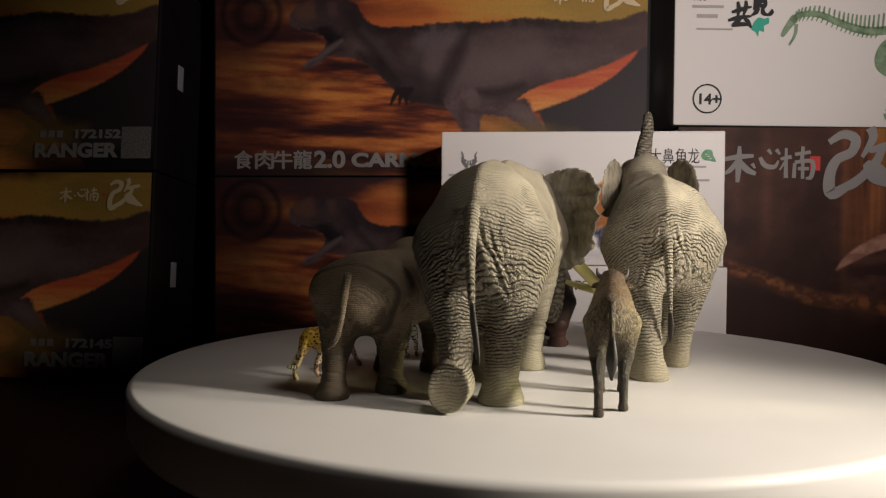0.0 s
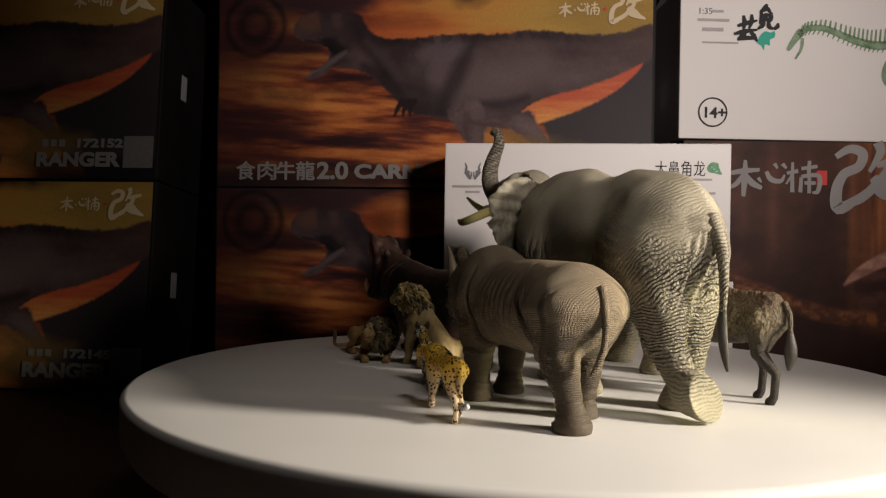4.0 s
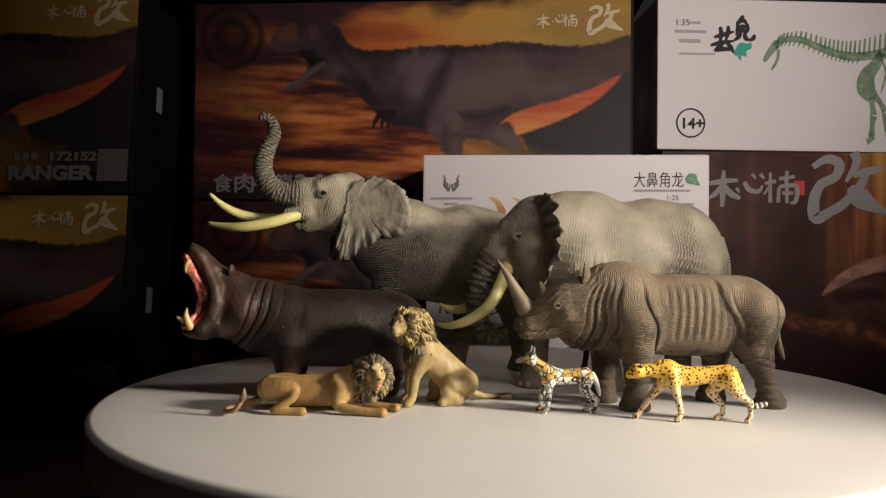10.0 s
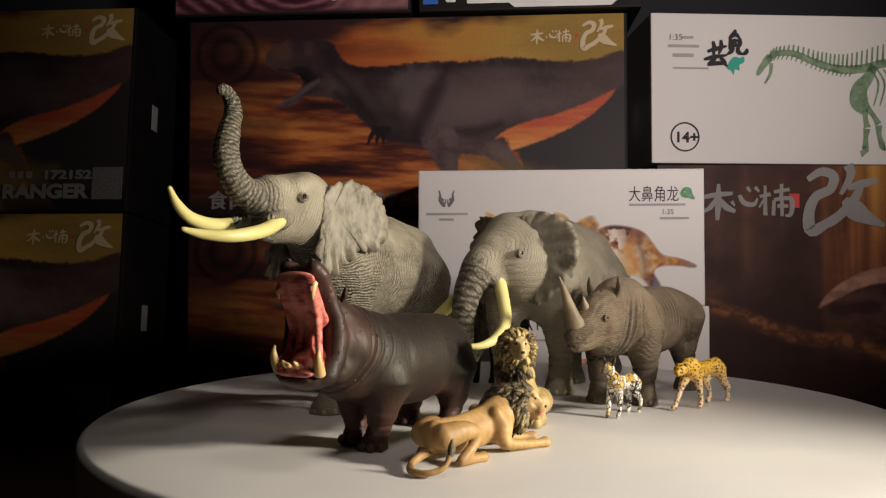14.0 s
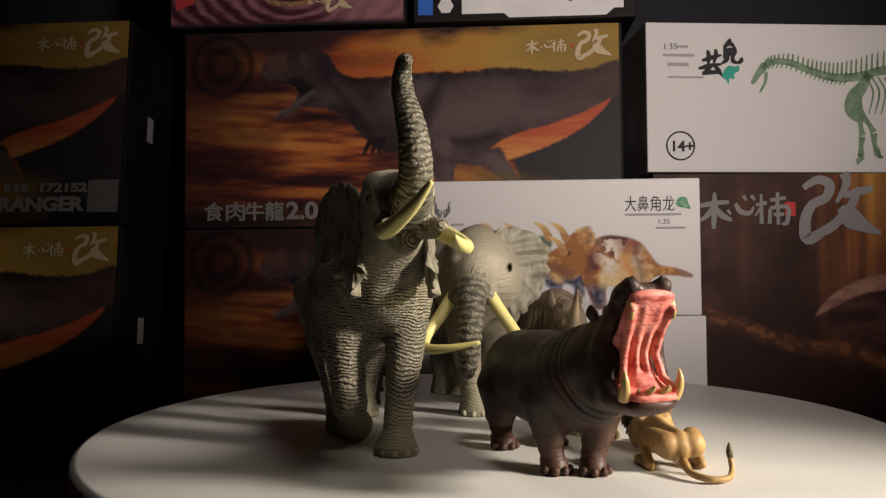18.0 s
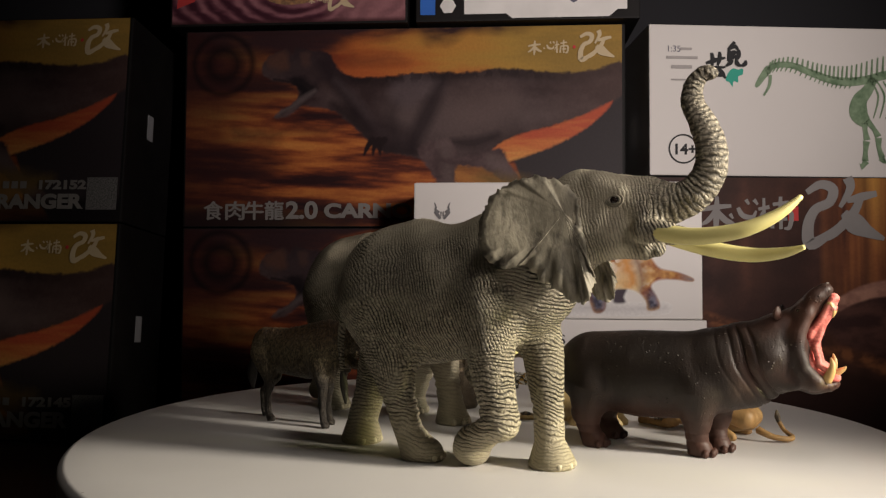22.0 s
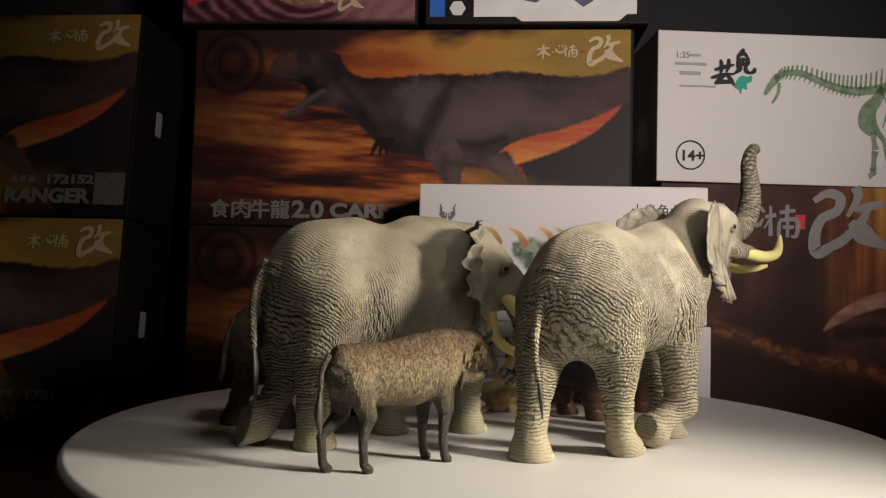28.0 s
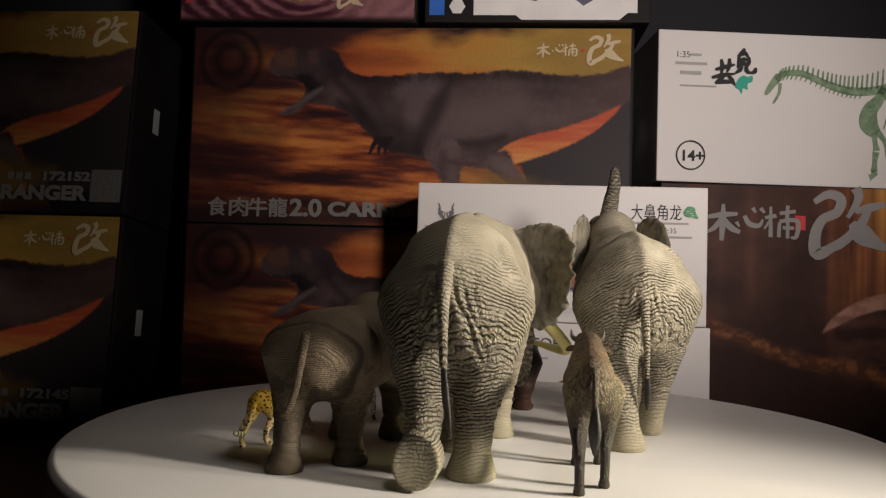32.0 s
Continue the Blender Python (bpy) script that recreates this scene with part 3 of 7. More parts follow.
def ear(outline, hinge, spread, ripple=0.6, thick=1.2, rings=10, calm=None):
    """A thin ear from its outline (x, z); spread(x, z) gives how far out it stands; mm."""
    edge = [p * 1.0 for p in smooth_line(outline, 9, closed=True)]
    rng = random.Random(len(edge))
    rough = [rng.uniform(-1, 1) for _ in edge]
    soft = [(rough[k - 2] + 2 * rough[k - 1] + 2 * rough[k] + rough[(k + 1) % len(edge)]) / 2.6 for k in range(len(edge))]
    for p in edge:
        p += np.array((rng.uniform(-0.5, 0.5), rng.uniform(-0.7, 0.7)))
    bm = bmesh.new()
    hx, hz = hinge
    layers = []
    for face in (0, 1):
        centre = bm.verts.new(Vector((hx, spread(hx, hz) + (0.5 - face) * thick, hz)) * MM)
        loops = []
        for ring in range(1, rings + 1):
            u = ring / rings
            loop = []
            for k, p in enumerate(edge):
                x, z = hx + (p[0] - hx) * u, hz + (p[1] - hz) * u
                wave = ripple * (u ** 6 * (1.6 * soft[k] + 0.5 * math.sin(k * 1.0)) + u * u * 0.45 * math.sin(k * 0.21 + 0.6)) + 0.15 * u * math.sin(x * 0.42 + z * 0.16)
                if calm is not None:
                    wave *= 0.2 + 0.8 * min(1.0, max(0.0, (calm - z) / 8))
                out = spread(x, z) + wave + (0.5 - face) * thick * (1.0 if ring < rings else 0.35)
                loop.append(bm.verts.new(Vector((x, out, z)) * MM))
            loops.append(loop)
        count = len(edge)
        for k in range(count):
            bm.faces.new((centre, loops[0][k], loops[0][(k + 1) % count]))
        for a, b in zip(loops, loops[1:]):
            for k in range(count):
                bm.faces.new((a[k], b[k], b[(k + 1) % count], a[(k + 1) % count]))
        layers.append(loops[-1])
    count = len(edge)
    for k in range(count):
        bm.faces.new((layers[0][k], layers[1][k], layers[1][(k + 1) % count], layers[0][(k + 1) % count]))
    return bm


def flat_shape(outline, y=0.0, steps=4, closed=True, thick=0.0002):
    """A printed shape on a face that looks along -y: an outline (x, z) in metres, filled."""
    line = smooth_line(outline, steps, closed=True) if steps > 1 else [np.array(p) for p in outline]
    bm = bmesh.new()
    verts = [bm.verts.new((p[0], y, p[1])) for p in line]
    edges = [bm.edges.new((verts[i], verts[(i + 1) % len(verts)])) for i in range(len(verts))]
    bmesh.ops.triangle_fill(bm, edges=edges, use_beauty=True)
    for f in bm.faces:
        f.normal_update()
        if f.normal.y > 0:
            f.normal_flip()
    return bm


def rect(x0, x1, z0, z1):
    return [(x0, z0), (x1, z0), (x1, z1), (x0, z1)]


def stroke(points, width, y=0.0, steps=5):
    """A printed brush stroke: points (x, z, share of width) in metres."""
    path = smooth_line(points, steps)
    left, right = [], []
    for i, p in enumerate(path):
        d = np.array(path[min(i + 1, len(path) - 1)][:2]) - np.array(path[max(i - 1, 0)][:2])
        d = d / (np.linalg.norm(d) + 1e-9)
        w = width * p[2] / 2
        left.append((p[0] - d[1] * w, p[1] + d[0] * w))
        right.append((p[0] + d[1] * w, p[1] - d[0] * w))
    bm = bmesh.new()
    a = [bm.verts.new((x, y, z)) for x, z in left]
    b = [bm.verts.new((x, y, z)) for x, z in right]
    for i in range(len(a) - 1):
        bm.faces.new((a[i], b[i], b[i + 1], a[i + 1]))
    return bm


def merged(bms):
    """Several bmeshes in one."""
    out = bmesh.new()
    for bm in bms:
        mesh = bpy.data.meshes.new("piece")
        bm.to_mesh(mesh)
        bm.free()
        out.from_mesh(mesh)
        bpy.data.meshes.remove(mesh)
    return out


def lettering(name, text, height, x, z, material, parent, y=-0.0004, width=None, bold=0.0, align="LEFT", label="", heavy=0.0):
    """Flat printed words on a face that looks along -y."""
    data = bpy.data.curves.new(name, "FONT")
    data.body, data.size, data.align_x, data.offset = text, height, align, bold
    data.extrude = 0.00005
    ob = new(name, data)
    bpy.context.view_layer.update()
    mesh = bpy.data.meshes.new_from_object(ob.evaluated_get(bpy.context.evaluated_depsgraph_get()))
    bpy.data.objects.remove(ob)
    mesh.materials.clear()
    mesh.materials.append(material)
    stretch = 1.0
    if width and len(mesh.vertices):
        xs = [v.co.x for v in mesh.vertices]
        stretch = width / max(max(xs) - min(xs), 1e-6)
    mesh.transform(Matrix.Translation((x, y, z)) @ Matrix.Rotation(radians(90), 4, "X") @ Matrix.Diagonal((stretch, 1, 1, 1)))
    if heavy:
        bm = bmesh.new()
        for k, (dx, dz) in enumerate(((0, 0), (-1, 0), (1, 0), (0, -0.7), (0, 0.7))):
            shifted = mesh.copy()
            shifted.transform(Matrix.Translation((dx * heavy, -0.00003 * k, dz * heavy)))
            bm.from_mesh(shifted)
            bpy.data.meshes.remove(shifted)
        bm.to_mesh(mesh)
        bm.free()
    return part(name, mesh, None, parent, label)


class Canvas:
    """A printed picture: a fine sheet on a face that looks along -y, painted shape over shape with soft-edged inks. Places in metres."""

    def __init__(self, x0, x1, z0, z1, step, seed=1):
        self.xs = np.linspace(x0, x1, int((x1 - x0) / step) + 1)
        self.zs = np.linspace(z0, z1, int((z1 - z0) / step) + 1)
        self.x, self.z = np.meshgrid(self.xs, self.zs)
        self.ink = np.zeros((*self.x.shape, 3))
        self.laid = np.zeros(self.x.shape)
        self.rng = np.random.RandomState(seed)

    def grain(self, wide, tall, octaves=4, slant=0.0):
        """Smooth noise, about 0 to 1, with blotches of that width and height."""
        out, total = np.zeros_like(self.x), 0.0
        for k in range(octaves):
            u = self.x / wide * 2 ** k + self.rng.rand() * 50
            v = (self.z + slant * self.x) / tall * 2 ** k + self.rng.rand() * 50
            table = self.rng.rand(64, 64)
            i, j = np.floor(u).astype(int), np.floor(v).astype(int)
            fu, fv = u - i, v - j
            fu, fv = fu * fu * (3 - 2 * fu), fv * fv * (3 - 2 * fv)
            value = (table[i % 64, j % 64] * (1 - fu) + table[(i + 1) % 64, j % 64] * fu) * (1 - fv) + (table[i % 64, (j + 1) % 64] * (1 - fu) + table[(i + 1) % 64, (j + 1) % 64] * fu) * fv
            out += value * 0.55 ** k
            total += 0.55 ** k
        return np.clip((out / total - 0.5) * 1.6 + 0.5, 0, 1)

    def lay(self, cover, colour):
        """One ink over the rest; cover and colour may vary over the sheet."""
        self.laid = np.maximum(self.laid, cover)
        cover = np.clip(cover, 0, 1)[..., None]
        self.ink = self.ink * (1 - cover) + np.asarray(colour) * cover
        return self

    def ramp(self, value, stops):
        """Colours along stops (value, colour)."""
        return np.stack([np.interp(value, [p for p, _ in stops], [c[k] for _, c in stops]) for k in range(3)], -1)

    def inside(self, outline, soft, ragged=0.0, steps=4):
        """How far within an outline each spot lies, from 0 outside to 1, over a soft edge."""
        line = np.array(smooth_line(outline, steps, closed=True)) if steps > 1 else np.array(outline)
        x, z = self.x, self.z
        if ragged:
            x = x + (self.grain(ragged * 2, ragged * 2, 3) - 0.5) * ragged
            z = z + (self.grain(ragged * 2, ragged * 2, 3) - 0.5) * ragged
        far = np.full(x.shape, 1.0)
        odd = np.zeros(x.shape, bool)
        for (ax, az), (bx, bz) in zip(line, np.roll(line, -1, 0)):
            dx, dz = bx - ax, bz - az
            u = np.clip(((x - ax) * dx + (z - az) * dz) / (dx * dx + dz * dz + 1e-12), 0, 1)
            far = np.minimum(far, (x - ax - u * dx) ** 2 + (z - az - u * dz) ** 2)
            if az != bz:
                odd ^= ((az > z) != (bz > z)) & (x < ax + (z - az) * dx / dz)
        far = np.sqrt(far) * np.where(odd, 1, -1)
        return np.clip(far / soft + 0.5, 0, 1)

    def near(self, points, width, soft):
        """How near each spot lies to a stroke of points (x, z, share of width)."""
        path = smooth_line(points, 5)
        best = np.full(self.x.shape, -1.0)
        for a, b in zip(path, path[1:]):
            dx, dz = b[0] - a[0], b[1] - a[1]
            u = np.clip(((self.x - a[0]) * dx + (self.z - a[1]) * dz) / (dx * dx + dz * dz + 1e-12), 0, 1)
            far = np.hypot(self.x - a[0] - u * dx, self.z - a[1] - u * dz)
            best = np.maximum(best, (a[2] + (b[2] - a[2]) * u) * width / 2 - far)
        return np.clip(best / soft + 0.5, 0, 1)

    def mesh(self, name):
        rows, cols = self.x.shape
        places = np.stack([self.x, np.zeros_like(self.x), self.z], -1).reshape(-1, 3)
        first = (np.arange(rows - 1)[:, None] * cols + np.arange(cols - 1)[None, :]).ravel()
        quads = np.stack([first, first + 1, first + cols + 1, first + cols], 1)
        quads = quads[self.laid.ravel()[quads].max(1) > 0.02]
        mesh = bpy.data.meshes.new(name)
        mesh.vertices.add(len(places))
        mesh.vertices.foreach_set("co", places.astype(np.float32).ravel())
        mesh.loops.add(quads.size)
        mesh.loops.foreach_set("vertex_index", quads.astype(np.int32).ravel())
        mesh.polygons.add(len(quads))
        mesh.polygons.foreach_set("loop_start", np.arange(0, quads.size, 4, dtype=np.int32))
        mesh.update(calc_edges=True)
        layer = mesh.color_attributes.new("ink", "FLOAT_COLOR", "POINT")
        inks = np.concatenate([np.clip(self.ink, 0, 1).reshape(-1, 3), np.ones((len(places), 1))], 1)
        layer.data.foreach_set("color", inks.astype(np.float32).ravel())
        mesh.materials.append(MAT["painted"])
        return mesh

# ---- the room and the table ----
TABLE = -0.066


def setting(name, bm, material, label, category=""):
    return tagged(part(name, bm, material), label, category or name.split("_")[0], kind="structure")


setting("floor", block(-2.0, 2.0, -2.0, 1.2, -0.82, -0.80, 0), MAT["room"], "dark floor of an unlit room", "floor")
setting("ceiling", block(-2.0, 2.0, -2.0, 1.2, 1.70, 1.72, 0), MAT["room"], "dark ceiling of an unlit room", "ceiling")
setting("wall_back", block(-2.0, 2.0, 0.50, 0.56, -0.80, 1.70, 0), MAT["room"], "black wall behind the stacked boxes", "wall")
setting("wall_front", block(-2.0, 2.0, -2.06, -2.0, -0.80, 1.70, 0), MAT["room"], "dark wall of an unlit room", "wall")
setting("wall_left", block(-2.06, -2.0, -2.0, 1.2, -0.80, 1.70, 0), MAT["room"], "dark wall of an unlit room", "wall")
setting("wall_right", block(2.0, 2.06, -2.0, 1.2, -0.80, 1.70, 0), MAT["room"], "dark wall of an unlit room", "wall")

table = empty("table", pose(0, 0, 0), "dark wooden table under the turntable and boxes", "table")
part("tabletop", block(-0.85, 0.75, -0.32, 0.46, TABLE - 0.03, TABLE, 0.002), MAT["table"], table)
for tx in (-0.80, 0.70):
    for ty in (-0.28, 0.42):
        part("leg", block(tx - 0.025, tx + 0.025, ty - 0.025, ty + 0.025, -0.80, TABLE - 0.03, 0.002), MAT["table"], table)


# ---- the turntable ----
def lathe(profile, sides=128):
    bm = bmesh.new()
    rings = []
    for r, z in profile:
        rings.append([bm.verts.new((r * math.cos(a), r * math.sin(a), z)) for a in (2 * math.pi * k / sides for k in range(sides))])
    for a, b in zip(rings, rings[1:]):
        for k in range(sides):
            bm.faces.new((a[k], a[(k + 1) % sides], b[(k + 1) % sides], b[k]))
    bm.faces.new(rings[0])
    bm.faces.new(rings[-1][::-1])
    return bm


turntable = empty("turntable", pose(0, 0, 0), "round white display turntable on a dark foot", "turntable")
EDGE = [(0.1745 - 0.003 + 0.003 * math.sin(a), -0.003 + 0.003 * math.cos(a)) for a in (math.pi / 2 * k / 6 for k in range(7))]
platter = part("platter", lathe([(0.02, 0.0), (0.10, 0.0), (0.16, 0.0)] + EDGE + [(0.1740, -0.016), (0.1715, -0.0205), (0.165, -0.022), (0.06, -0.022)]), MAT["disc"], turntable, "white glossy round plate", smooth=True)
part("foot", lathe([(0.03, -0.022), (0.115, -0.026), (0.125, -0.032), (0.13, TABLE + 0.004), (0.128, TABLE), (0.03, TABLE)]), MAT["black"], turntable, "black plastic foot", smooth=True)


# ---- boxes with printed pictures; each box has its front at y = 0 and its base at z = 0 ----
def print_on(name, bm, material, parent, lift, label=""):
    ob = part(name, bm, material, parent, label)
    ob.location.y = -0.0002 * lift - 0.0003
    return ob


def brush_sign(name, x, z, size, material, parent, lift=2, places=(-2.08, -1.46, -0.92), share=0.5):
    """Three small brush characters and one large one, as plain strokes."""
    marks = []

    def paint(cx, s, wide, strokes):
        for line in strokes:
            marks.append(stroke([(cx + px * s, z + pz * s, w) for px, pz, w in line], s * wide, -0.00002 * len(marks)))

    s = size * share * 0.5
    paint(x + size * places[0], s, 0.34, [[(-1, 0.25, 0.7), (0, 0.42, 1.0), (0.95, 0.5, 0.6)], [(0.05, 1.1, 0.6), (0.02, 0, 1.2), (-0.05, -1.2, 0.7)], [(0, 0.25, 0.8), (-0.5, -0.4, 0.9), (-1.0, -0.7, 0.4)], [(0.05, 0.2, 0.8), (0.5, -0.35, 1.2), (1.1, -0.65, 0.7)]])
    paint(x + size * places[1], s, 0.30, [[(-0.9, 0.0, 0.8), (-0.7, -0.3, 0.4)], [(-0.4, 0.4, 0.8), (-0.1, -0.1, 1.1), (0.5, -0.2, 0.9), (0.75, 0.2, 0.4)], [(0.1, 0.9, 0.8), (0.3, 0.6, 0.5)], [(0.6, 0.9, 0.9), (0.85, 0.6, 0.5)]])
    paint(x + size * places[2], s, 0.28, [[(-1.0, 0.3, 0.7), (-0.3, 0.45, 0.9)], [(-0.65, 1.0, 0.6), (-0.65, -0.9, 1.0)], [(-0.65, 0.2, 0.7), (-1.05, -0.4, 0.4)], [(-0.1, 0.6, 0.8), (0.9, 0.75, 0.8)], [(0.4, 1.1, 0.8), (0.35, 0.1, 0.9)], [(-0.1, 0.05, 0.8), (-0.15, -0.9, 0.9)], [(-0.1, 0.1, 0.8), (1.0, 0.15, 1.0), (0.95, -0.8, 1.0), (0.6, -0.9, 0.5)], [(0.1, -0.3, 0.8), (0.8, -0.3, 0.8)], [(0.4, 0.1, 0.8), (0.4, -0.95, 0.8)]])
    s = size * 0.55
    paint(x, s, 0.27, [[(-0.95, 0.62, 0.6), (-0.55, 0.85, 0.9), (-0.2, 0.72, 1.1), (-0.3, 0.35, 1.0), (-0.72, 0.12, 1.0), (-0.92, -0.35, 1.2), (-0.85, -0.85, 1.3), (-0.3, -0.55, 0.8), (0.1, -0.2, 0.5)], [(0.22, 1.05, 1.1), (0.30, 0.75, 0.9), (0.0, 0.2, 0.4)], [(0.2, 0.38, 0.5), (0.6, 0.5, 0.9), (1.05, 0.6, 0.6)], [(0.6, 0.5, 0.7), (0.35, 0.0, 1.0), (-0.2, -0.55, 0.9), (-0.5, -0.75, 0.3)], [(0.1, 0.05, 0.8), (0.4, -0.25, 2.2), (0.8, -0.5, 1.3), (1.25, -0.7, 0.4)]])
    return print_on(name, merged(marks), material, parent, lift)


def ring_print(name, x, z, r, width, material, parent, lift=2):
    bm = bmesh.new()
    outer = [bm.verts.new((x + r * math.cos(a), 0, z + r * math.sin(a))) for a in (2 * math.pi * k / 40 for k in range(40))]
    inner = [bm.verts.new((x + (r - width) * math.cos(a), 0, z + (r - width) * math.sin(a))) for a in (2 * math.pi * k / 40 for k in range(40))]
    for k in range(40):
        bm.faces.new((outer[k], outer[(k + 1) % 40], inner[(k + 1) % 40], inner[k]))
    return print_on(name, bm, material, parent, lift)


def sunset_art():
    """The printed front: a dark dinosaur before an evening sky, with a sunlit strip under its tail."""
    w, h = 0.390, 0.1755
    c = Canvas(-w / 2 + 0.003, w / 2 - 0.004, -h / 2 + 0.001, h / 2 - 0.001, 0.00075, 5)

    def P(x, y):
        return ((x - 331) / 2026 - w / 2 + 0.003, h / 2 - 0.001 - (y - (x - 331) * 0.0103 - 48) / 2026)

    def shape(points, soft=0.0022, ragged=0.0, steps=4):
        return c.inside([P(*q) for q in points], soft, ragged, steps)

    def line(points, width, soft=0.002):
        return c.near([(*P(x, y), k) for x, y, k in points], width, soft)

    streak = c.grain(0.075, 0.011, 6, 0.05)
    c.lay(np.ones_like(c.x), c.ramp(streak, [(0.12, (0.030, 0.012, 0.013)), (0.32, (0.11, 0.028, 0.017)), (0.48, (0.29, 0.075, 0.026)), (0.66, (0.50, 0.160, 0.042)), (0.9, (0.64, 0.28, 0.07))]))
    # dark upper left corner and lower left
    left = np.clip((P(560, 0)[0] - c.x) / 0.11, 0, 1)
    high = np.clip((c.z - P(0, 215)[1]) / 0.035, 0, 1)
    c.lay(high * (0.55 + 0.45 * left) * (0.8 + 0.4 * c.grain(0.04, 0.01)), (0.020, 0.012, 0.014))
    c.lay(np.clip((P(0, 325)[1] - c.z) / 0.030, 0, 1) * np.clip((P(660, 0)[0] - c.x) / 0.14 + 0.35, 0, 0.9), (0.016, 0.011, 0.013))
    c.lay(np.clip((P(520, 0)[0] - c.x) / 0.09, 0, 0.72), (0.042, 0.013, 0.012))
    cloud = c.grain(0.05, 0.012, 5)
    c.lay(shape([(330, 270), (450, 262), (520, 290), (470, 330), (400, 320), (330, 330)], 0.02, 0.01) * (cloud > 0.35) * 0.55, (0.03, 0.013, 0.014))
    c.lay(shape([(420, 222), (520, 228), (610, 214), (570, 240), (450, 240)], 0.012, 0.008) * 0.7, (0.05, 0.018, 0.016))
    # gold behind the back
    gold = shape([(590, 92), (640, 60), (720, 44), (1110, 36), (1120, 170), (700, 150), (610, 140), (600, 110)], 0.016, 0.006)
    across = np.clip((c.x - P(600, 0)[0]) / 0.20, 0, 1)
    c.lay(gold, c.ramp(across + (c.grain(0.06, 0.008) - 0.5) * 0.3, [(0.0, (0.30, 0.060, 0.018)), (0.22, (0.44, 0.135, 0.035)), (0.45, (0.46, 0.215, 0.048)), (0.8, (0.40, 0.235, 0.052)), (1.0, (0.30, 0.185, 0.045))]))
    c.lay(shape([(560, 118), (640, 124), (760, 128), (880, 132), (760, 142), (640, 144), (590, 136)], 0.010, 0.004) * 0.75, (0.46, 0.115, 0.035))
    c.lay(shape([(380, 36), (1010, 36), (880, 58), (800, 66), (700, 76), (640, 80), (560, 84), (480, 70), (400, 80)], 0.012, 0.018) * np.clip(0.45 + cloud, 0, 1), (0.034, 0.016, 0.018))
    c.lay(shape([(600, 92), (680, 94), (730, 106), (690, 114), (620, 112)], 0.014, 0.01) * 0.5, (0.11, 0.03, 0.022))
    # round seal
    for r, wide in ((0.0265, 0.0045), (0.013, 0.008)):
        ring = np.hypot(c.x - P(398, 0)[0], c.z - P(0, 104)[1])
        c.lay(np.clip(1 - np.abs(ring - r) / wide, 0, 1) * 0.75, (0.006, 0.005, 0.006))
    # the animal
    skin = c.ramp(c.grain(0.030, 0.016, 3) * 0.8 + c.grain(0.003, 0.003, 2) * 0.2, [(0.2, (0.040, 0.024, 0.025)), (0.5, (0.060, 0.038, 0.039)), (0.85, (0.084, 0.056, 0.056))])
    body = shape([(470, 112), (488, 92), (512, 84), (522, 92), (534, 82), (556, 86), (590, 92), (602, 112), (628, 134), (680, 138), (760, 132), (830, 134), (900, 128), (1000, 138), (1060, 134), (1112, 124), (1120, 190), (1088, 194), (1040, 214), (980, 232), (930, 246), (894, 262), (880, 280), (820, 290), (760, 284), (720, 276), (690, 272), (668, 258), (640, 228), (606, 200), (570, 190), (540, 188), (520, 204), (497, 208), (493, 202), (520, 186), (536, 168), (530, 150), (496, 140), (474, 130)], 0.0024, 0.002)
    c.lay(body, skin)
    c.lay(body * shape([(690, 190), (760, 176), (850, 190), (960, 196), (1000, 212), (900, 236), (830, 262), (740, 262)], 0.03) * 0.6, (0.125, 0.090, 0.088))
    c.lay(body * line([(640, 142, 0.6), (760, 138, 1), (900, 134, 1), (1000, 142, 1), (1110, 132, 1)], 0.014, 0.008) * 0.6, (0.018, 0.011, 0.012))
    c.lay(body * line([(600, 186, 0.6), (650, 226, 1), (680, 262, 1), (760, 274, 0.8)], 0.012, 0.008) * 0.7, (0.020, 0.013, 0.014))
    for x, y in ((540, 112), (560, 128), (548, 152), (590, 150), (506, 116)):
        c.lay(body * shape([(x - 14, y), (x, y - 9), (x + 14, y), (x, y + 9)], 0.008) * 0.5, (0.090, 0.055, 0.048))
    c.lay(body * line([(492, 138, 0.5), (524, 148, 1), (548, 160, 0.8), (536, 178, 0.6), (506, 200, 0.3)], 0.006) * 0.8, (0.010, 0.007, 0.008))
    c.lay(body * line([(600, 150, 0.4), (632, 180, 1), (640, 214, 0.6)], 0.010, 0.008) * 0.5, (0.016, 0.010, 0.011))
    c.lay(body * line([(720, 170, 0.6), (704, 210, 1), (716, 256, 0.6)], 0.010, 0.008) * 0.4, (0.020, 0.013, 0.014))
    ruff = np.clip(c.grain(0.006, 0.010, 3), 0, 1)
    c.lay(body * shape([(486, 78), (612, 74), (640, 120), (610, 150), (520, 140), (500, 120)], 0.012) * 0.6, (0.020, 0.012, 0.016))
    c.lay(body * shape([(478, 100), (500, 88), (518, 96), (516, 116), (492, 120)], 0.006, 0.004) * 0.75, (0.100, 0.046, 0.032))
    c.lay(body * shape([(540, 92), (556, 90), (558, 112), (544, 116)], 0.004, 0.003) * 0.6, (0.085, 0.044, 0.036))
    c.lay(body * shape([(516, 134), (548, 136), (570, 156), (552, 170), (534, 156)], 0.005, 0.003) * 0.85, (0.008, 0.006, 0.008))
    c.lay(body * line([(498, 200, 0.5), (530, 182, 1), (566, 160, 0.6)], 0.006, 0.003) * 0.7, (0.125, 0.095, 0.095))
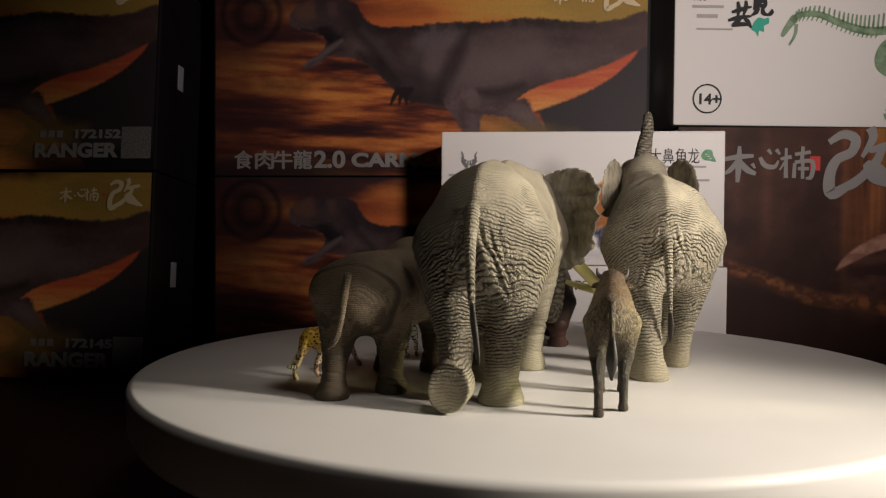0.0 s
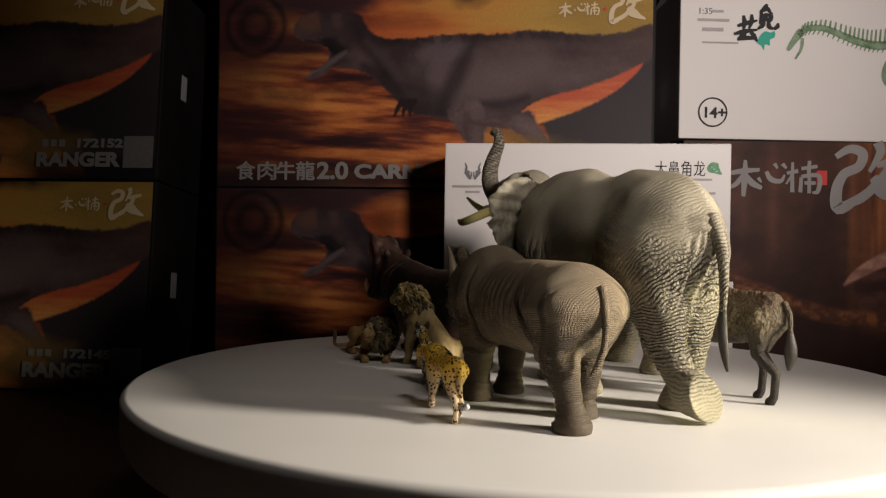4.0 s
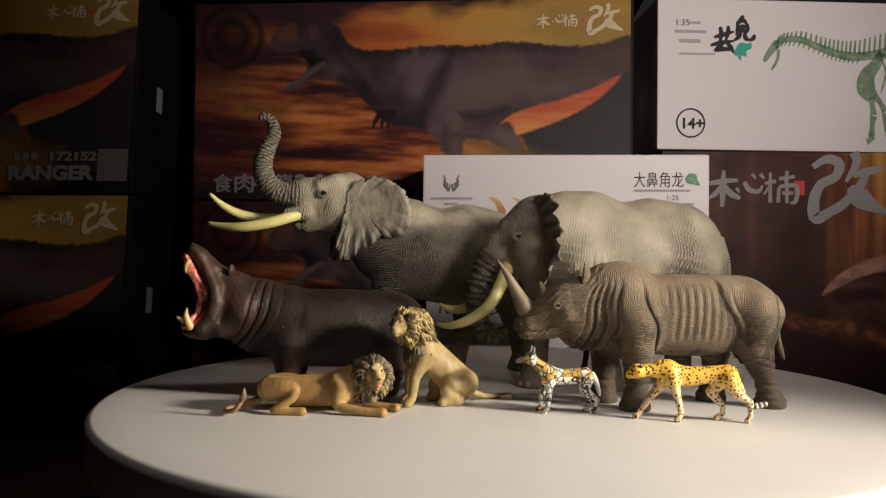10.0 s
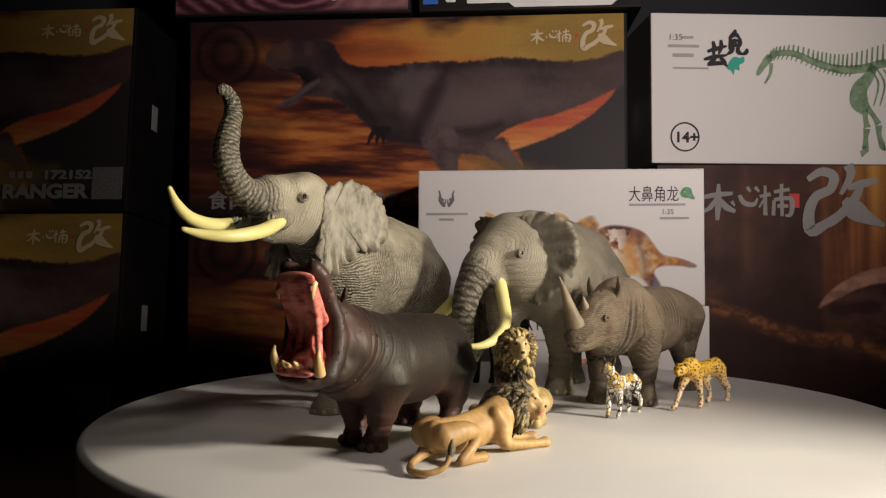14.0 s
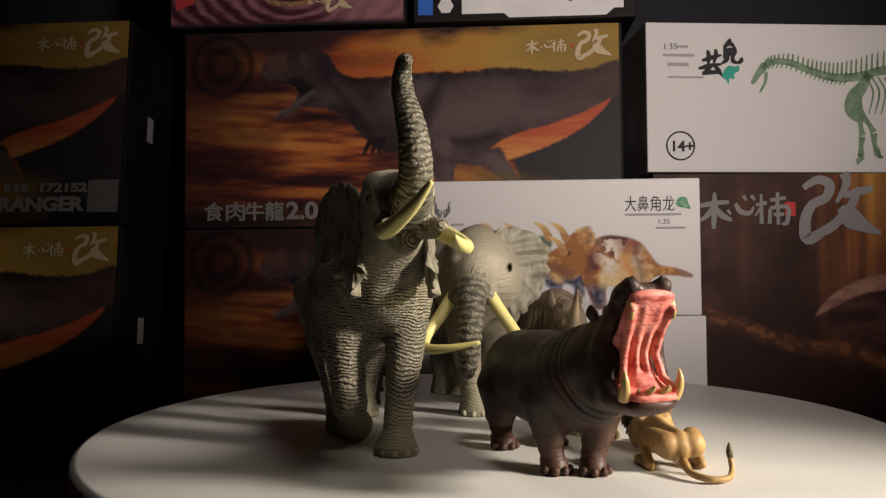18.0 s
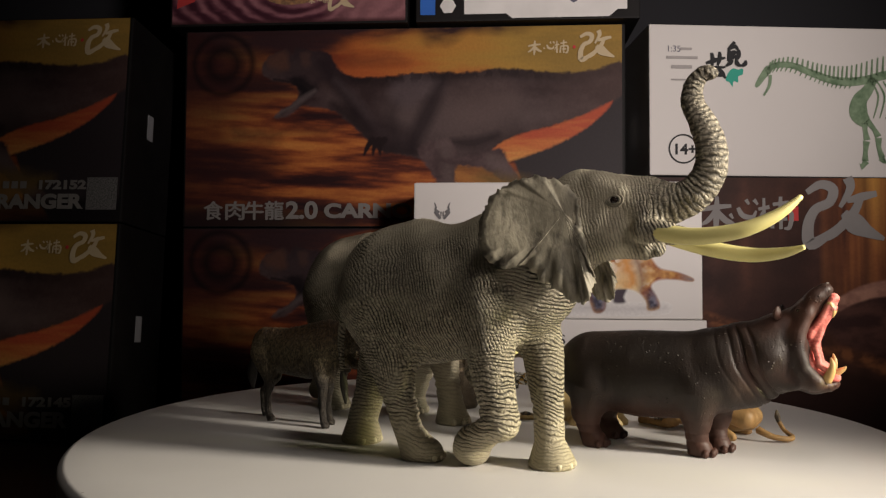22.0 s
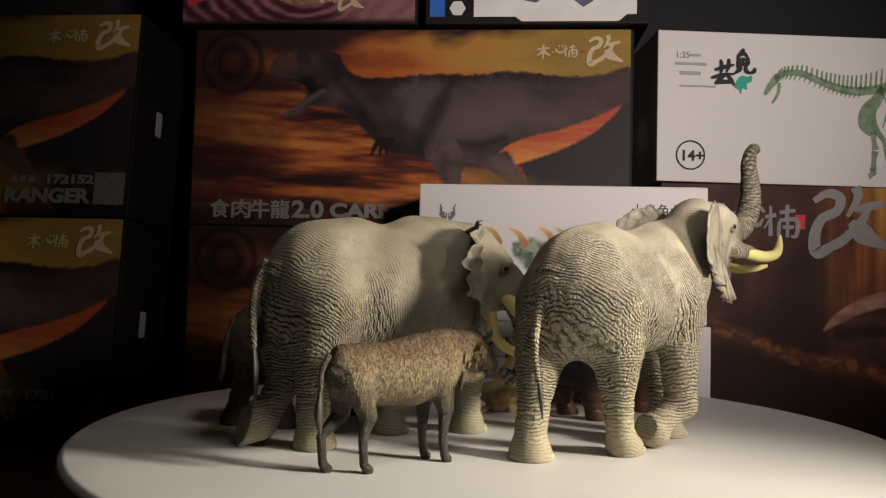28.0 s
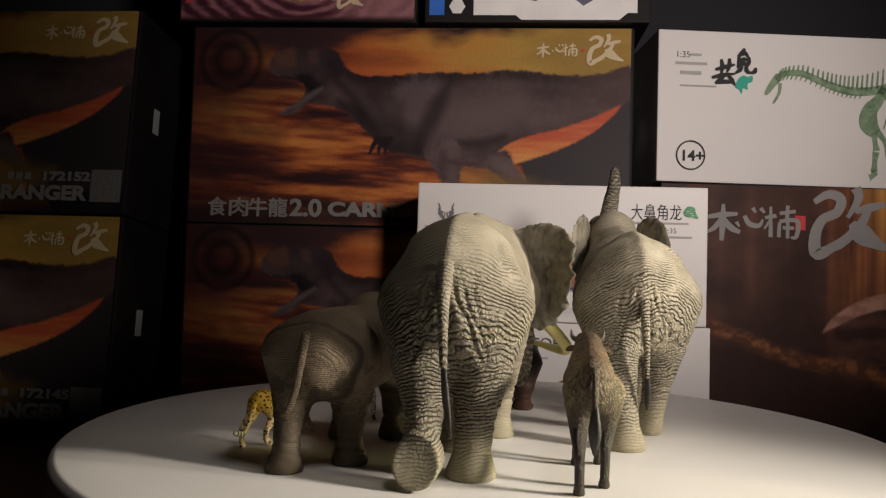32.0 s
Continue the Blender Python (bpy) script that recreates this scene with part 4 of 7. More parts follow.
    c.lay(body * line([(580, 116, 0.7), (622, 168, 1), (664, 224, 0.7)], 0.012, 0.008) * 0.55, (0.018, 0.011, 0.014))
    c.lay(body * line([(604, 142, 0.7), (650, 190, 1), (690, 240, 0.6)], 0.008, 0.006) * 0.35, (0.10, 0.072, 0.076))
    c.lay(body * shape([(706, 150), (748, 134), (796, 142), (784, 168), (742, 190), (712, 178)], 0.012, 0.008) * 0.5, (0.130, 0.098, 0.105))
    c.lay(body * line([(796, 148, 0.6), (776, 190, 1), (748, 244, 0.9), (740, 268, 0.5)], 0.015, 0.009) * 0.75, (0.018, 0.011, 0.014))
    c.lay(body * shape([(820, 160), (900, 152), (936, 190), (900, 230), (836, 240), (800, 216)], 0.025) * 0.5, (0.135, 0.092, 0.086))
    c.lay(body * shape([(670, 216), (730, 226), (748, 262), (690, 266)], 0.012) * 0.6, (0.020, 0.012, 0.015))
    c.lay(body * line([(812, 256, 0.5), (850, 258, 1), (892, 246, 0.6)], 0.010, 0.006) * 0.75, (0.020, 0.012, 0.014))
    c.lay(body * line([(640, 136, 1), (760, 134, 1), (900, 130, 1), (1000, 140, 1), (1110, 128, 1)], 0.012, 0.004) * (ruff > 0.52) * 0.5, (0.016, 0.010, 0.012))
    c.lay(body * np.clip((c.x - P(930, 0)[0]) / 0.08, 0, 1) * 0.4, (0.115, 0.066, 0.056))
    for x in (664, 676, 686):
        c.lay(line([(x + 6, 250, 1.0), (x - 2, 262, 0.8), (x - 8 + (x - 664) * 0.3, 276, 0.35)], 0.0055, 0.0015), (0.020, 0.012, 0.013))
    # ground light under the tail, night behind it
    c.lay(shape([(1108, 180), (1088, 194), (1040, 238), (980, 262), (920, 290), (934, 330), (960, 360), (1000, 420), (1130, 420), (1130, 170)], 0.0025, 0, 1), (0.034, 0.027, 0.030))
    c.lay(shape([(884, 270), (930, 246), (990, 231), (1040, 214), (1090, 190), (1066, 220), (1030, 246), (985, 268), (930, 287), (900, 292)], 0.0022, 0.001), c.ramp(np.clip((c.z - P(0, 290)[1]) / 0.045 + (c.grain(0.03, 0.004) - 0.5) * 0.5, 0, 1), [(0.0, (0.66, 0.30, 0.085)), (0.4, (0.56, 0.17, 0.055)), (0.8, (0.46, 0.085, 0.04))]))
    c.lay(shape([(800, 286), (850, 296), (900, 310), (930, 330), (960, 380), (790, 380), (806, 320)], 0.004) * 0.8, c.ramp(streak, [(0.2, (0.10, 0.04, 0.02)), (0.6, (0.36, 0.16, 0.05))]))
    # legs
    for leg, lit in (([(752, 270), (800, 250), (822, 280), (816, 320), (830, 380), (786, 380), (782, 322)], (800, 264, 812, 360)), ([(790, 286), (860, 280), (896, 268), (912, 296), (940, 330), (990, 372), (960, 376), (900, 326), (860, 302), (820, 298)], (880, 286, 950, 350))):
        m = shape(leg, 0.0025, 0.002)
        c.lay(m, skin * 1.5)
        c.lay(m * line([(lit[0], lit[1], 1), ((lit[0] + lit[2]) / 2, (lit[1] + lit[3]) / 2, 1), (lit[2], lit[3], 1)], 0.010, 0.008) * 0.5, (0.13, 0.095, 0.090))
    # title strip, the sunlit ground near its end
    c.lay(np.clip((P(0, 352)[1] - c.z) / 0.010, 0, 1) * np.clip((P(700, 0)[0] - c.x) / 0.05, 0, 0.75), (0.014, 0.010, 0.012))
    c.lay(np.clip((P(0, 352)[1] - c.z) / 0.008, 0, 0.9) * np.clip((c.x - P(840, 0)[0]) / 0.03, 0, 1), (0.010, 0.009, 0.010))
    c.lay(shape([(850, 318), (880, 312), (930, 320), (990, 334), (960, 352), (900, 380), (850, 372), (874, 340)], 0.010, 0.004) * 0.8, (0.15, 0.095, 0.032))
    return c.mesh("sunset_art")


SUNSET_ART = sunset_art()


def picture_box(m, number):
    """A dark gift box with a sunset and a walking dinosaur."""
    w, h, d = 0.388, 0.1755, 0.085
    box = empty("toy_box", m, "dark cardboard box printed with a dinosaur at sunset", "box", "stacked dinosaur boxes")
    part("carton", block(-w / 2, w / 2, 0.0, d, 0.0, h, 0.0015), MAT["kraft"], box, "black cardboard body")
    art = part("artwork", SUNSET_ART, None, box, "printed dark dinosaur under an orange evening sky", m=pose(0, -0.0003, h / 2))
    brush_sign("sign_print", w / 2 - 0.026, h / 2 - 0.020, 0.024, MAT["ink_pale"], art, 2, (-2.15, -1.62, -1.2), 0.46)
    print_on("dot_print", flat_shape([(w / 2 - 0.0435 + 0.0016 * math.cos(k), h / 2 - 0.020 + 0.0016 * math.sin(k)) for k in range(6)], 0, 1), MAT["ink_red"], art, 2, "small red seal dot")
    for k, sign in enumerate("食肉牛龍"):
        lettering("title_print", sign, 0.0175, -w / 2 + 0.0195 + 0.0182 * k, -h / 2 + 0.0080, MAT["ink_title"], art, y=-0.0012, width=0.0165, heavy=0.0005)
    lettering("title_print", "2.0", 0.0205, -w / 2 + 0.0935, -h / 2 + 0.0080, MAT["ink_title"], art, y=-0.0012, width=0.0285, bold=0.0007)
    lettering("title_print", "CARNO", 0.0165, -w / 2 + 0.1275, -h / 2 + 0.0088, MAT["ink_title"], art, y=-0.0012, width=0.0775, bold=0.0008)
    lettering("title_print", "RANGER", 0.0160, w / 2 - 0.1075, -h / 2 + 0.0115, MAT["ink_title"], art, y=-0.0012, width=0.0745, bold=0.0008)
    lettering("number_print", number, 0.0098, w / 2 - 0.0735, -h / 2 + 0.0275, MAT["ink_title"], art, y=-0.0012, width=0.0405, bold=0.0005)
    for k in range(3):
        print_on("small_print", flat_shape(rect(w / 2 - 0.103 + 0.0075 * k, w / 2 - 0.0975 + 0.0075 * k, -h / 2 + 0.028, -h / 2 + 0.034), 0, 1), MAT["ink_title"], art, 2)
    print_on("square_print", flat_shape(rect(w / 2 - 0.0305, w / 2 - 0.0045, -h / 2 + 0.010, -h / 2 + 0.037), 0, 1), MAT["ink_square"], art, 2, "mottled grey square")
    part("tape", block(w / 2 - 0.0002, w / 2 + 0.0006, d * 0.42, d * 0.42 + 0.010, h * 0.45, h * 0.45 + 0.022, 0), MAT["sticker"], box, "small clear tape tab")
    return box


picture_box(pose(-0.082, 0.309, TABLE), "172145")
picture_box(pose(-0.082, 0.309, TABLE + 0.176), "172152")
LEAN = pose(-0.498, 0.238, TABLE + 0.001, -5.0)
picture_box(LEAN, "172145")
picture_box(LEAN @ pose(0, 0, 0.1765), "172152")


def bars(name, rows, material, parent, lift=2):
    """Plain bars that stand for small print: (x0, x1, z, height)."""
    for x0, x1, z, t in rows:
        print_on(name, flat_shape(rect(x0, x1, z - t * 0.36, z + t * 0.36), 0, 1), material, parent, lift)


def emblem(x, z, s, material, parent):
    marks = []
    for k in (-1, 1):
        marks.append(stroke([(x + k * s * 0.95, z + s, 0.3), (x + k * s * 0.75, z + s * 0.45, 0.7), (x + k * s * 0.8, z + 0.1 * s, 0.9), (x + k * s * 0.35, z - s * 0.2, 0.8)], s * 0.32, -0.00003 * (k + 1)))
        marks.append(stroke([(x + k * s * 0.95, z - s * 0.1, 0.5), (x + k * s * 0.6, z - s * 0.45, 1.0), (x + k * s * 0.22, z - s * 1.0, 0.7)], s * 0.42, -0.0001 - 0.00003 * k))
        marks.append(stroke([(x + k * s * 0.14, z - s * 0.1, 0.6), (x + k * s * 0.16, z - s * 0.7, 0.7)], s * 0.2, -0.0002 - 0.00003 * k))
    return print_on("emblem_print", merged(marks), material, parent, 2)


def leaf(x, z, s, material, parent):
    for k in range(3):
        bars("leaf_vein", [(x - 0.5 * s + 0.35 * s * k, x - 0.2 * s + 0.35 * s * k, z + 0.25 * s - 0.3 * s * k, 0.08 * s)], MAT["white_card"], parent, 3)
    return print_on("leaf_print", flat_shape([(x - s, z + 0.1 * s), (x - 0.4 * s, z + 0.9 * s), (x + 0.5 * s, z + 0.8 * s), (x + 0.7 * s, z + 0.1 * s), (x + 1.1 * s, z - 0.8 * s), (x + 0.1 * s, z - 0.6 * s), (x - 0.6 * s, z - 0.5 * s)], 0, 3), material, parent, 2)


def small_white_box(m, upper):
    w, h, d = 0.2135, 0.1020, 0.075
    box = empty("figure_box", m, "white cardboard box printed with a horned dinosaur", "box", "small white boxes")
    part("carton", block(-w / 2, w / 2, 0, d, 0, h, 0.0012), MAT["white_card"], box)

    def P(x, y):
        return ((x - 733) / 505 * w - w / 2, h - (y - 304) / 242 * h)

    if upper:
        emblem(*P(784, 355), 0.0062, MAT["ink_grey_dark"], box)
        bars("small_print", [(*[P(x, 0)[0] for x in (747, 822)], P(0, 383)[1], 0.0024), (*[P(x, 0)[0] for x in (771, 797)], P(0, 393)[1], 0.0024)], MAT["ink_grey"], box)
        lettering("title_print", "大鼻角龙", 0.0125, P(1106, 0)[0], P(0, 360)[1], MAT["ink_black"], box, width=0.0365)
        leaf(*P(1208, 349), 0.0052, MAT["ink_leaf"], box)
        bars("small_print", [(*[P(x, 0)[0] for x in (1107, 1205)], P(0, 368)[1], 0.0022), (*[P(x, 0)[0] for x in (1160, 1211)], P(0, 392)[1], 0.0022)], MAT["ink_grey"], box)
        lettering("scale_print", "1:35", 0.0055, P(1163, 0)[0], P(0, 385)[1], MAT["ink_slate"], box)

        def Q(x, y):
            return P(1238 - (765 - x) / 1.74, 546 - (297 - y) / 1.74)

        art = Canvas(*[Q(x, 0)[0] for x in (95, 745)], *[Q(0, y)[1] for y in (288, 8)], 0.0006, 21)
        art.ink[:] = (0.74, 0.72, 0.70)

        def shape(points, soft=0.0016, ragged=0.0):
            return art.inside([Q(*q) for q in points], soft, ragged)

        blotch, fleck, patchy = art.grain(0.016, 0.014, 4), art.grain(0.005, 0.005, 3), art.grain(0.03, 0.02, 3)
        slate = art.ramp(fleck, [(0.3, (0.045, 0.045, 0.075)), (0.7, (0.19, 0.18, 0.24))])
        rust = art.ramp(blotch, [(0.28, (0.13, 0.045, 0.035)), (0.46, (0.36, 0.14, 0.06)), (0.60, (0.55, 0.30, 0.12)), (0.74, (0.72, 0.56, 0.38))])
        ochre = art.ramp(blotch, [(0.3, (0.34, 0.13, 0.04)), (0.5, (0.62, 0.34, 0.10)), (0.75, (0.74, 0.54, 0.26))])
        art.lay(0.45 * shape([(300, 258), (390, 252), (450, 250), (560, 256), (650, 254), (650, 270), (520, 278), (400, 276), (310, 270)], 0.006), (0.40, 0.37, 0.40))
        for leg in ([(296, 150), (340, 160), (344, 206), (338, 250), (312, 254), (300, 206)], [(352, 160), (420, 176), (414, 214), (408, 242), (382, 244), (370, 206)]):
            art.lay(shape(leg, 0.003, 0.003), slate)
        art.lay(shape([(250, 112), (310, 122), (380, 150), (420, 180), (400, 206), (340, 200), (280, 200)], 0.003, 0.004), slate)
        art.lay(0.9 * shape([(300, 140), (330, 130), (356, 150), (350, 196), (318, 196)], 0.004, 0.005), ochre)
        art.lay(shape([(176, 64), (236, 42), (300, 52), (318, 100), (280, 150), (210, 132)], 0.003, 0.004), art.ramp(fleck, [(0.3, (0.10, 0.15, 0.10)), (0.7, (0.34, 0.38, 0.28))]))
        art.lay(shape([(506, 205), (540, 200), (530, 228), (534, 246), (502, 248), (498, 232)], 0.002), (0.06, 0.045, 0.06))
        body = shape([(404, 84), (466, 54), (524, 54), (580, 72), (614, 112), (640, 142), (690, 154), (734, 172), (730, 180), (680, 174), (634, 178), (612, 196), (630, 232), (634, 262), (602, 268), (596, 240), (572, 214), (540, 204), (500, 206), (478, 214), (472, 268), (442, 276), (426, 236), (410, 196), (396, 150), (394, 116)], 0.002)
        art.lay(body, rust)
        low, high = Q(0, 214)[1], Q(0, 60)[1]
        level = (art.z - low) / (high - low)
        art.lay(body * np.clip((0.55 - level) / 0.35, 0, 1) * (patchy > 0.35) * 0.75, ochre)
        art.lay(body * np.clip((level - 0.62) / 0.3, 0, 1) * 0.75, art.ramp(fleck, [(0.3, (0.09, 0.035, 0.035)), (0.7, (0.34, 0.13, 0.07))]))
        art.lay(body * shape([(470, 70), (506, 76), (516, 120), (500, 170), (470, 150), (458, 104)], 0.008, 0.012) * np.clip((fleck - 0.42) / 0.12, 0, 1), (0.76, 0.66, 0.54))
        art.lay(body * np.clip((art.x - Q(640, 0)[0]) / 0.008, 0, 1), ochre)
        art.lay(body * np.clip((art.x - Q(688, 0)[0]) / 0.01, 0, 1), (0.20, 0.16, 0.18))
        for leg in ([(430, 210), (480, 214), (478, 250), (470, 272), (440, 278), (426, 240)], [(596, 226), (630, 224), (638, 264), (600, 270)]):
            art.lay(body * shape(leg, 0.008), slate)
        art.lay(body * shape([(524, 118), (548, 110), (560, 190), (536, 202)], 0.006, 0.006), (0.64, 0.30, 0.09))
        art.lay(body * shape([(560, 96), (580, 100), (588, 200), (570, 206)], 0.008, 0.006) * 0.8, (0.16, 0.06, 0.05))
        art.lay(shape([(296, 112), (340, 84), (392, 92), (420, 130), (404, 168), (366, 182), (322, 164), (292, 140)], 0.002), ochre)
        art.lay(shape([(300, 124), (334, 130), (372, 160), (362, 180), (322, 164), (294, 142)], 0.004, 0.005), (0.24, 0.10, 0.05))
        art.lay(shape([(346, 78), (376, 46), (408, 22), (438, 34), (446, 66), (424, 100), (392, 114), (358, 100)], 0.002, 0.002), ochre)
        art.lay(0.8 * shape([(396, 34), (432, 30), (442, 58), (424, 92), (406, 78)], 0.005, 0.006), art.ramp(fleck, [(0.3, (0.16, 0.06, 0.04)), (0.7, (0.50, 0.22, 0.08))]))
        art.lay(0.9 * shape([(352, 104), (364, 98), (372, 106), (360, 114)], 0.002), (0.05, 0.03, 0.03))
        for x, y in ((352, 48), (300, 46), (210, 50), (130, 44), (346, 92)):
            horn = art.near([(*Q(x + 4, y + 10), 1.1), (*Q(x, y), 1.0), (*Q(x - 14, y - 22), 0.75), (*Q(x - 44, y - 40), 0.2)], 0.0056, 0.0012)
            art.lay(horn, art.ramp(art.z - Q(0, y)[1], [(0.0, (0.42, 0.22, 0.09)), (0.008, (0.70, 0.46, 0.18))]))
        part("dinosaur_print", art.mesh("horned_dinosaurs"), MAT["painted"], box, "two horned dinosaurs in rust, ochre and slate", pose(0, -0.0003, 0))
        ring_print("age_ring", *P(765, 518), 0.0078, 0.0008, MAT["ink_black"], box)
        lettering("age_print", "14+", 0.007, P(751, 0)[0], P(0, 524)[1], MAT["ink_black"], box, width=0.0115, bold=0.0002)
    else:
        lettering("title_print", "NASUTOCERATOPS", 0.0105, -w / 2 + 0.0095, h - 0.0185, MAT["ink_black"], box, width=0.1000)
        leaf(0.038, h - 0.020, 0.0095, MAT["ink_leaf"], box)
        print_on("dinosaur_print", flat_shape([(-0.02, 0.046), (0.0, 0.060), (0.03, 0.062), (0.05, 0.050), (0.062, 0.038), (0.04, 0.034), (0.0, 0.032)], 0, 3), MAT["ink_rust"], box, 1)
        print_on("dinosaur_print", flat_shape([(-0.055, 0.036), (-0.044, 0.054), (-0.022, 0.056), (-0.014, 0.042), (-0.03, 0.030)], 0, 3), MAT["ink_orange"], box, 1)
        bars("small_print", [(-0.07, -0.01, h - 0.026, 0.002)], MAT["ink_grey"], box)
    return box


small_white_box(pose(0.0495, 0.225, TABLE), False)
small_white_box(pose(0.0465, 0.225, TABLE + 0.1024), True)


def skeleton_box(m):
    w, h, d = 0.330, 0.130, 0.075
    box = empty("skeleton_box", m, "white cardboard box printed with a green dinosaur skeleton", "box")
    part("carton", block(0, w, 0, d, 0, h, 0.0012), MAT["white_card"], box)

    def P(x, y):
        return ((x - 1143) * 0.000505, h - (y - 32) * 0.000504)

    lettering("scale_print", "1:35", 0.0075, P(1172, 0)[0], P(0, 79)[1], MAT["ink_slate"], box)
    bars("small_print", [(*[P(x, 0)[0] for x in q[:2]], P(0, q[2])[1], q[3]) for q in [(1196, 1216, 74, 0.003), (1172, 1226, 89, 0.0032), (1180, 1216, 105, 0.0042), (1180, 1242, 127, 0.0020)]], MAT["ink_grey"], box)
    lines = [[(1240, 98), (1256, 93), (1274, 88)], [(1250, 80), (1252, 92), (1250, 106)], [(1264, 78), (1264, 90), (1260, 102)], [(1234, 112), (1252, 107), (1274, 104)], [(1256, 108), (1248, 115), (1240, 121)], [(1240, 121), (1256, 118), (1272, 119)], [(1262, 108), (1268, 114), (1274, 124)],
             [(1290, 60), (1286, 67), (1278, 74)], [(1280, 74), (1281, 84), (1278, 94)], [(1280, 74), (1290, 68), (1297, 76)], [(1297, 74), (1297, 84), (1293, 92)], [(1282, 81), (1288, 79), (1296, 79)], [(1281, 88), (1288, 86), (1295, 86)], [(1286, 90), (1282, 97), (1274, 103)], [(1293, 88), (1294, 98), (1302, 102)], [(1302, 102), (1308, 98), (1309, 92)]]
    marks = [stroke([(*P(x, y), w) for (x, y), w in zip(line, (0.7, 1.15, 0.5))], 0.0034, -0.00002 * k) for k, line in enumerate(lines)]
    print_on("brush_print", merged(marks), MAT["ink_black"], box, 2, "black brush characters")
    print_on("leaf_print", flat_shape([P(*q) for q in [(1274, 126), (1280, 112), (1288, 106), (1296, 108), (1304, 106), (1304, 116), (1296, 120), (1296, 130), (1288, 128), (1286, 138), (1281, 130)]], 0, 3), MAT["ink_teal"], box, 1)
    ring_print("age_ring", *P(1200, 245), 0.0127, 0.0013, MAT["ink_black"], box)
    lettering("age_print", "14+", 0.0125, P(1182, 0)[0], P(0, 254)[1], MAT["ink_black"], box, width=0.0185, bold=0.0004)
    spine = [(1345, 112), (1360, 100), (1390, 99), (1425, 112), (1455, 122), (1485, 126), (1520, 122), (1560, 112), (1610, 112), (1680, 126), (1750, 150)]
    bones = [stroke([(*P(x, y), 0.55 + 0.45 * min(1, i / 5)) for i, (x, y) in enumerate(spine)], 0.0075)]
    for x, y in [tuple(p) for p in smooth_line(spine, 4)][2:]:
        tall = 12 + 22 * min(1, max(0, (x - 1370) / 160))
        bones.append(stroke([(*P(x, y - 3), 1.0), (*P(x + 2, y - tall), 0.6)], 0.0022))
        if x < 1500:
            bones.append(stroke([(*P(x, y + 4), 1.0), (*P(x - 4, y + 12), 0.5)], 0.0016))
    for i in range(11):
        x = 1528 + i * 11
        bones.append(stroke([(*P(x, 124), 0.8), (*P(x + 13, 150), 1.0), (*P(x + 4, 188), 0.6)], 0.0017))
    bones.append(flat_shape([P(*q) for q in [(1346, 100), (1354, 108), (1342, 124), (1330, 138), (1325, 134), (1334, 116)]], 0, 3))
    bones.append(stroke([(*P(1352, 116), 1.0), (*P(1350, 134), 0.9), (*P(1340, 152), 0.6)], 0.003))
    for x0 in (0, 150):
        bones.append(stroke([(*P(x0 + 1534, 118), 1.0), (*P(x0 + 1522, 140), 1.3), (*P(x0 + 1508, 158), 1.8), (*P(x0 + 1506, 180), 2.2), (*P(x0 + 1518, 196), 1.4)], 0.0075))
        for line in ([(1516, 196), (1517, 210), (1520, 226)], [(1519, 228), (1517, 245), (1516, 262)], [(1518, 262), (1512, 270), (1508, 272)], [(1520, 192), (1532, 206), (1540, 220)], [(1540, 222), (1541, 240), (1546, 256)], [(1544, 256), (1550, 262), (1552, 260)]):
            bones.append(stroke([(*P(x0 + line[0][0], line[0][1]), 1.3), (*P(x0 + line[1][0], line[1][1]), 0.85), (*P(x0 + line[2][0], line[2][1]), 1.25)], 0.0048))
    print_on("skeleton_print", merged(bones), MAT["ink_green"], box, 1, "green long-necked skeleton")
    return box


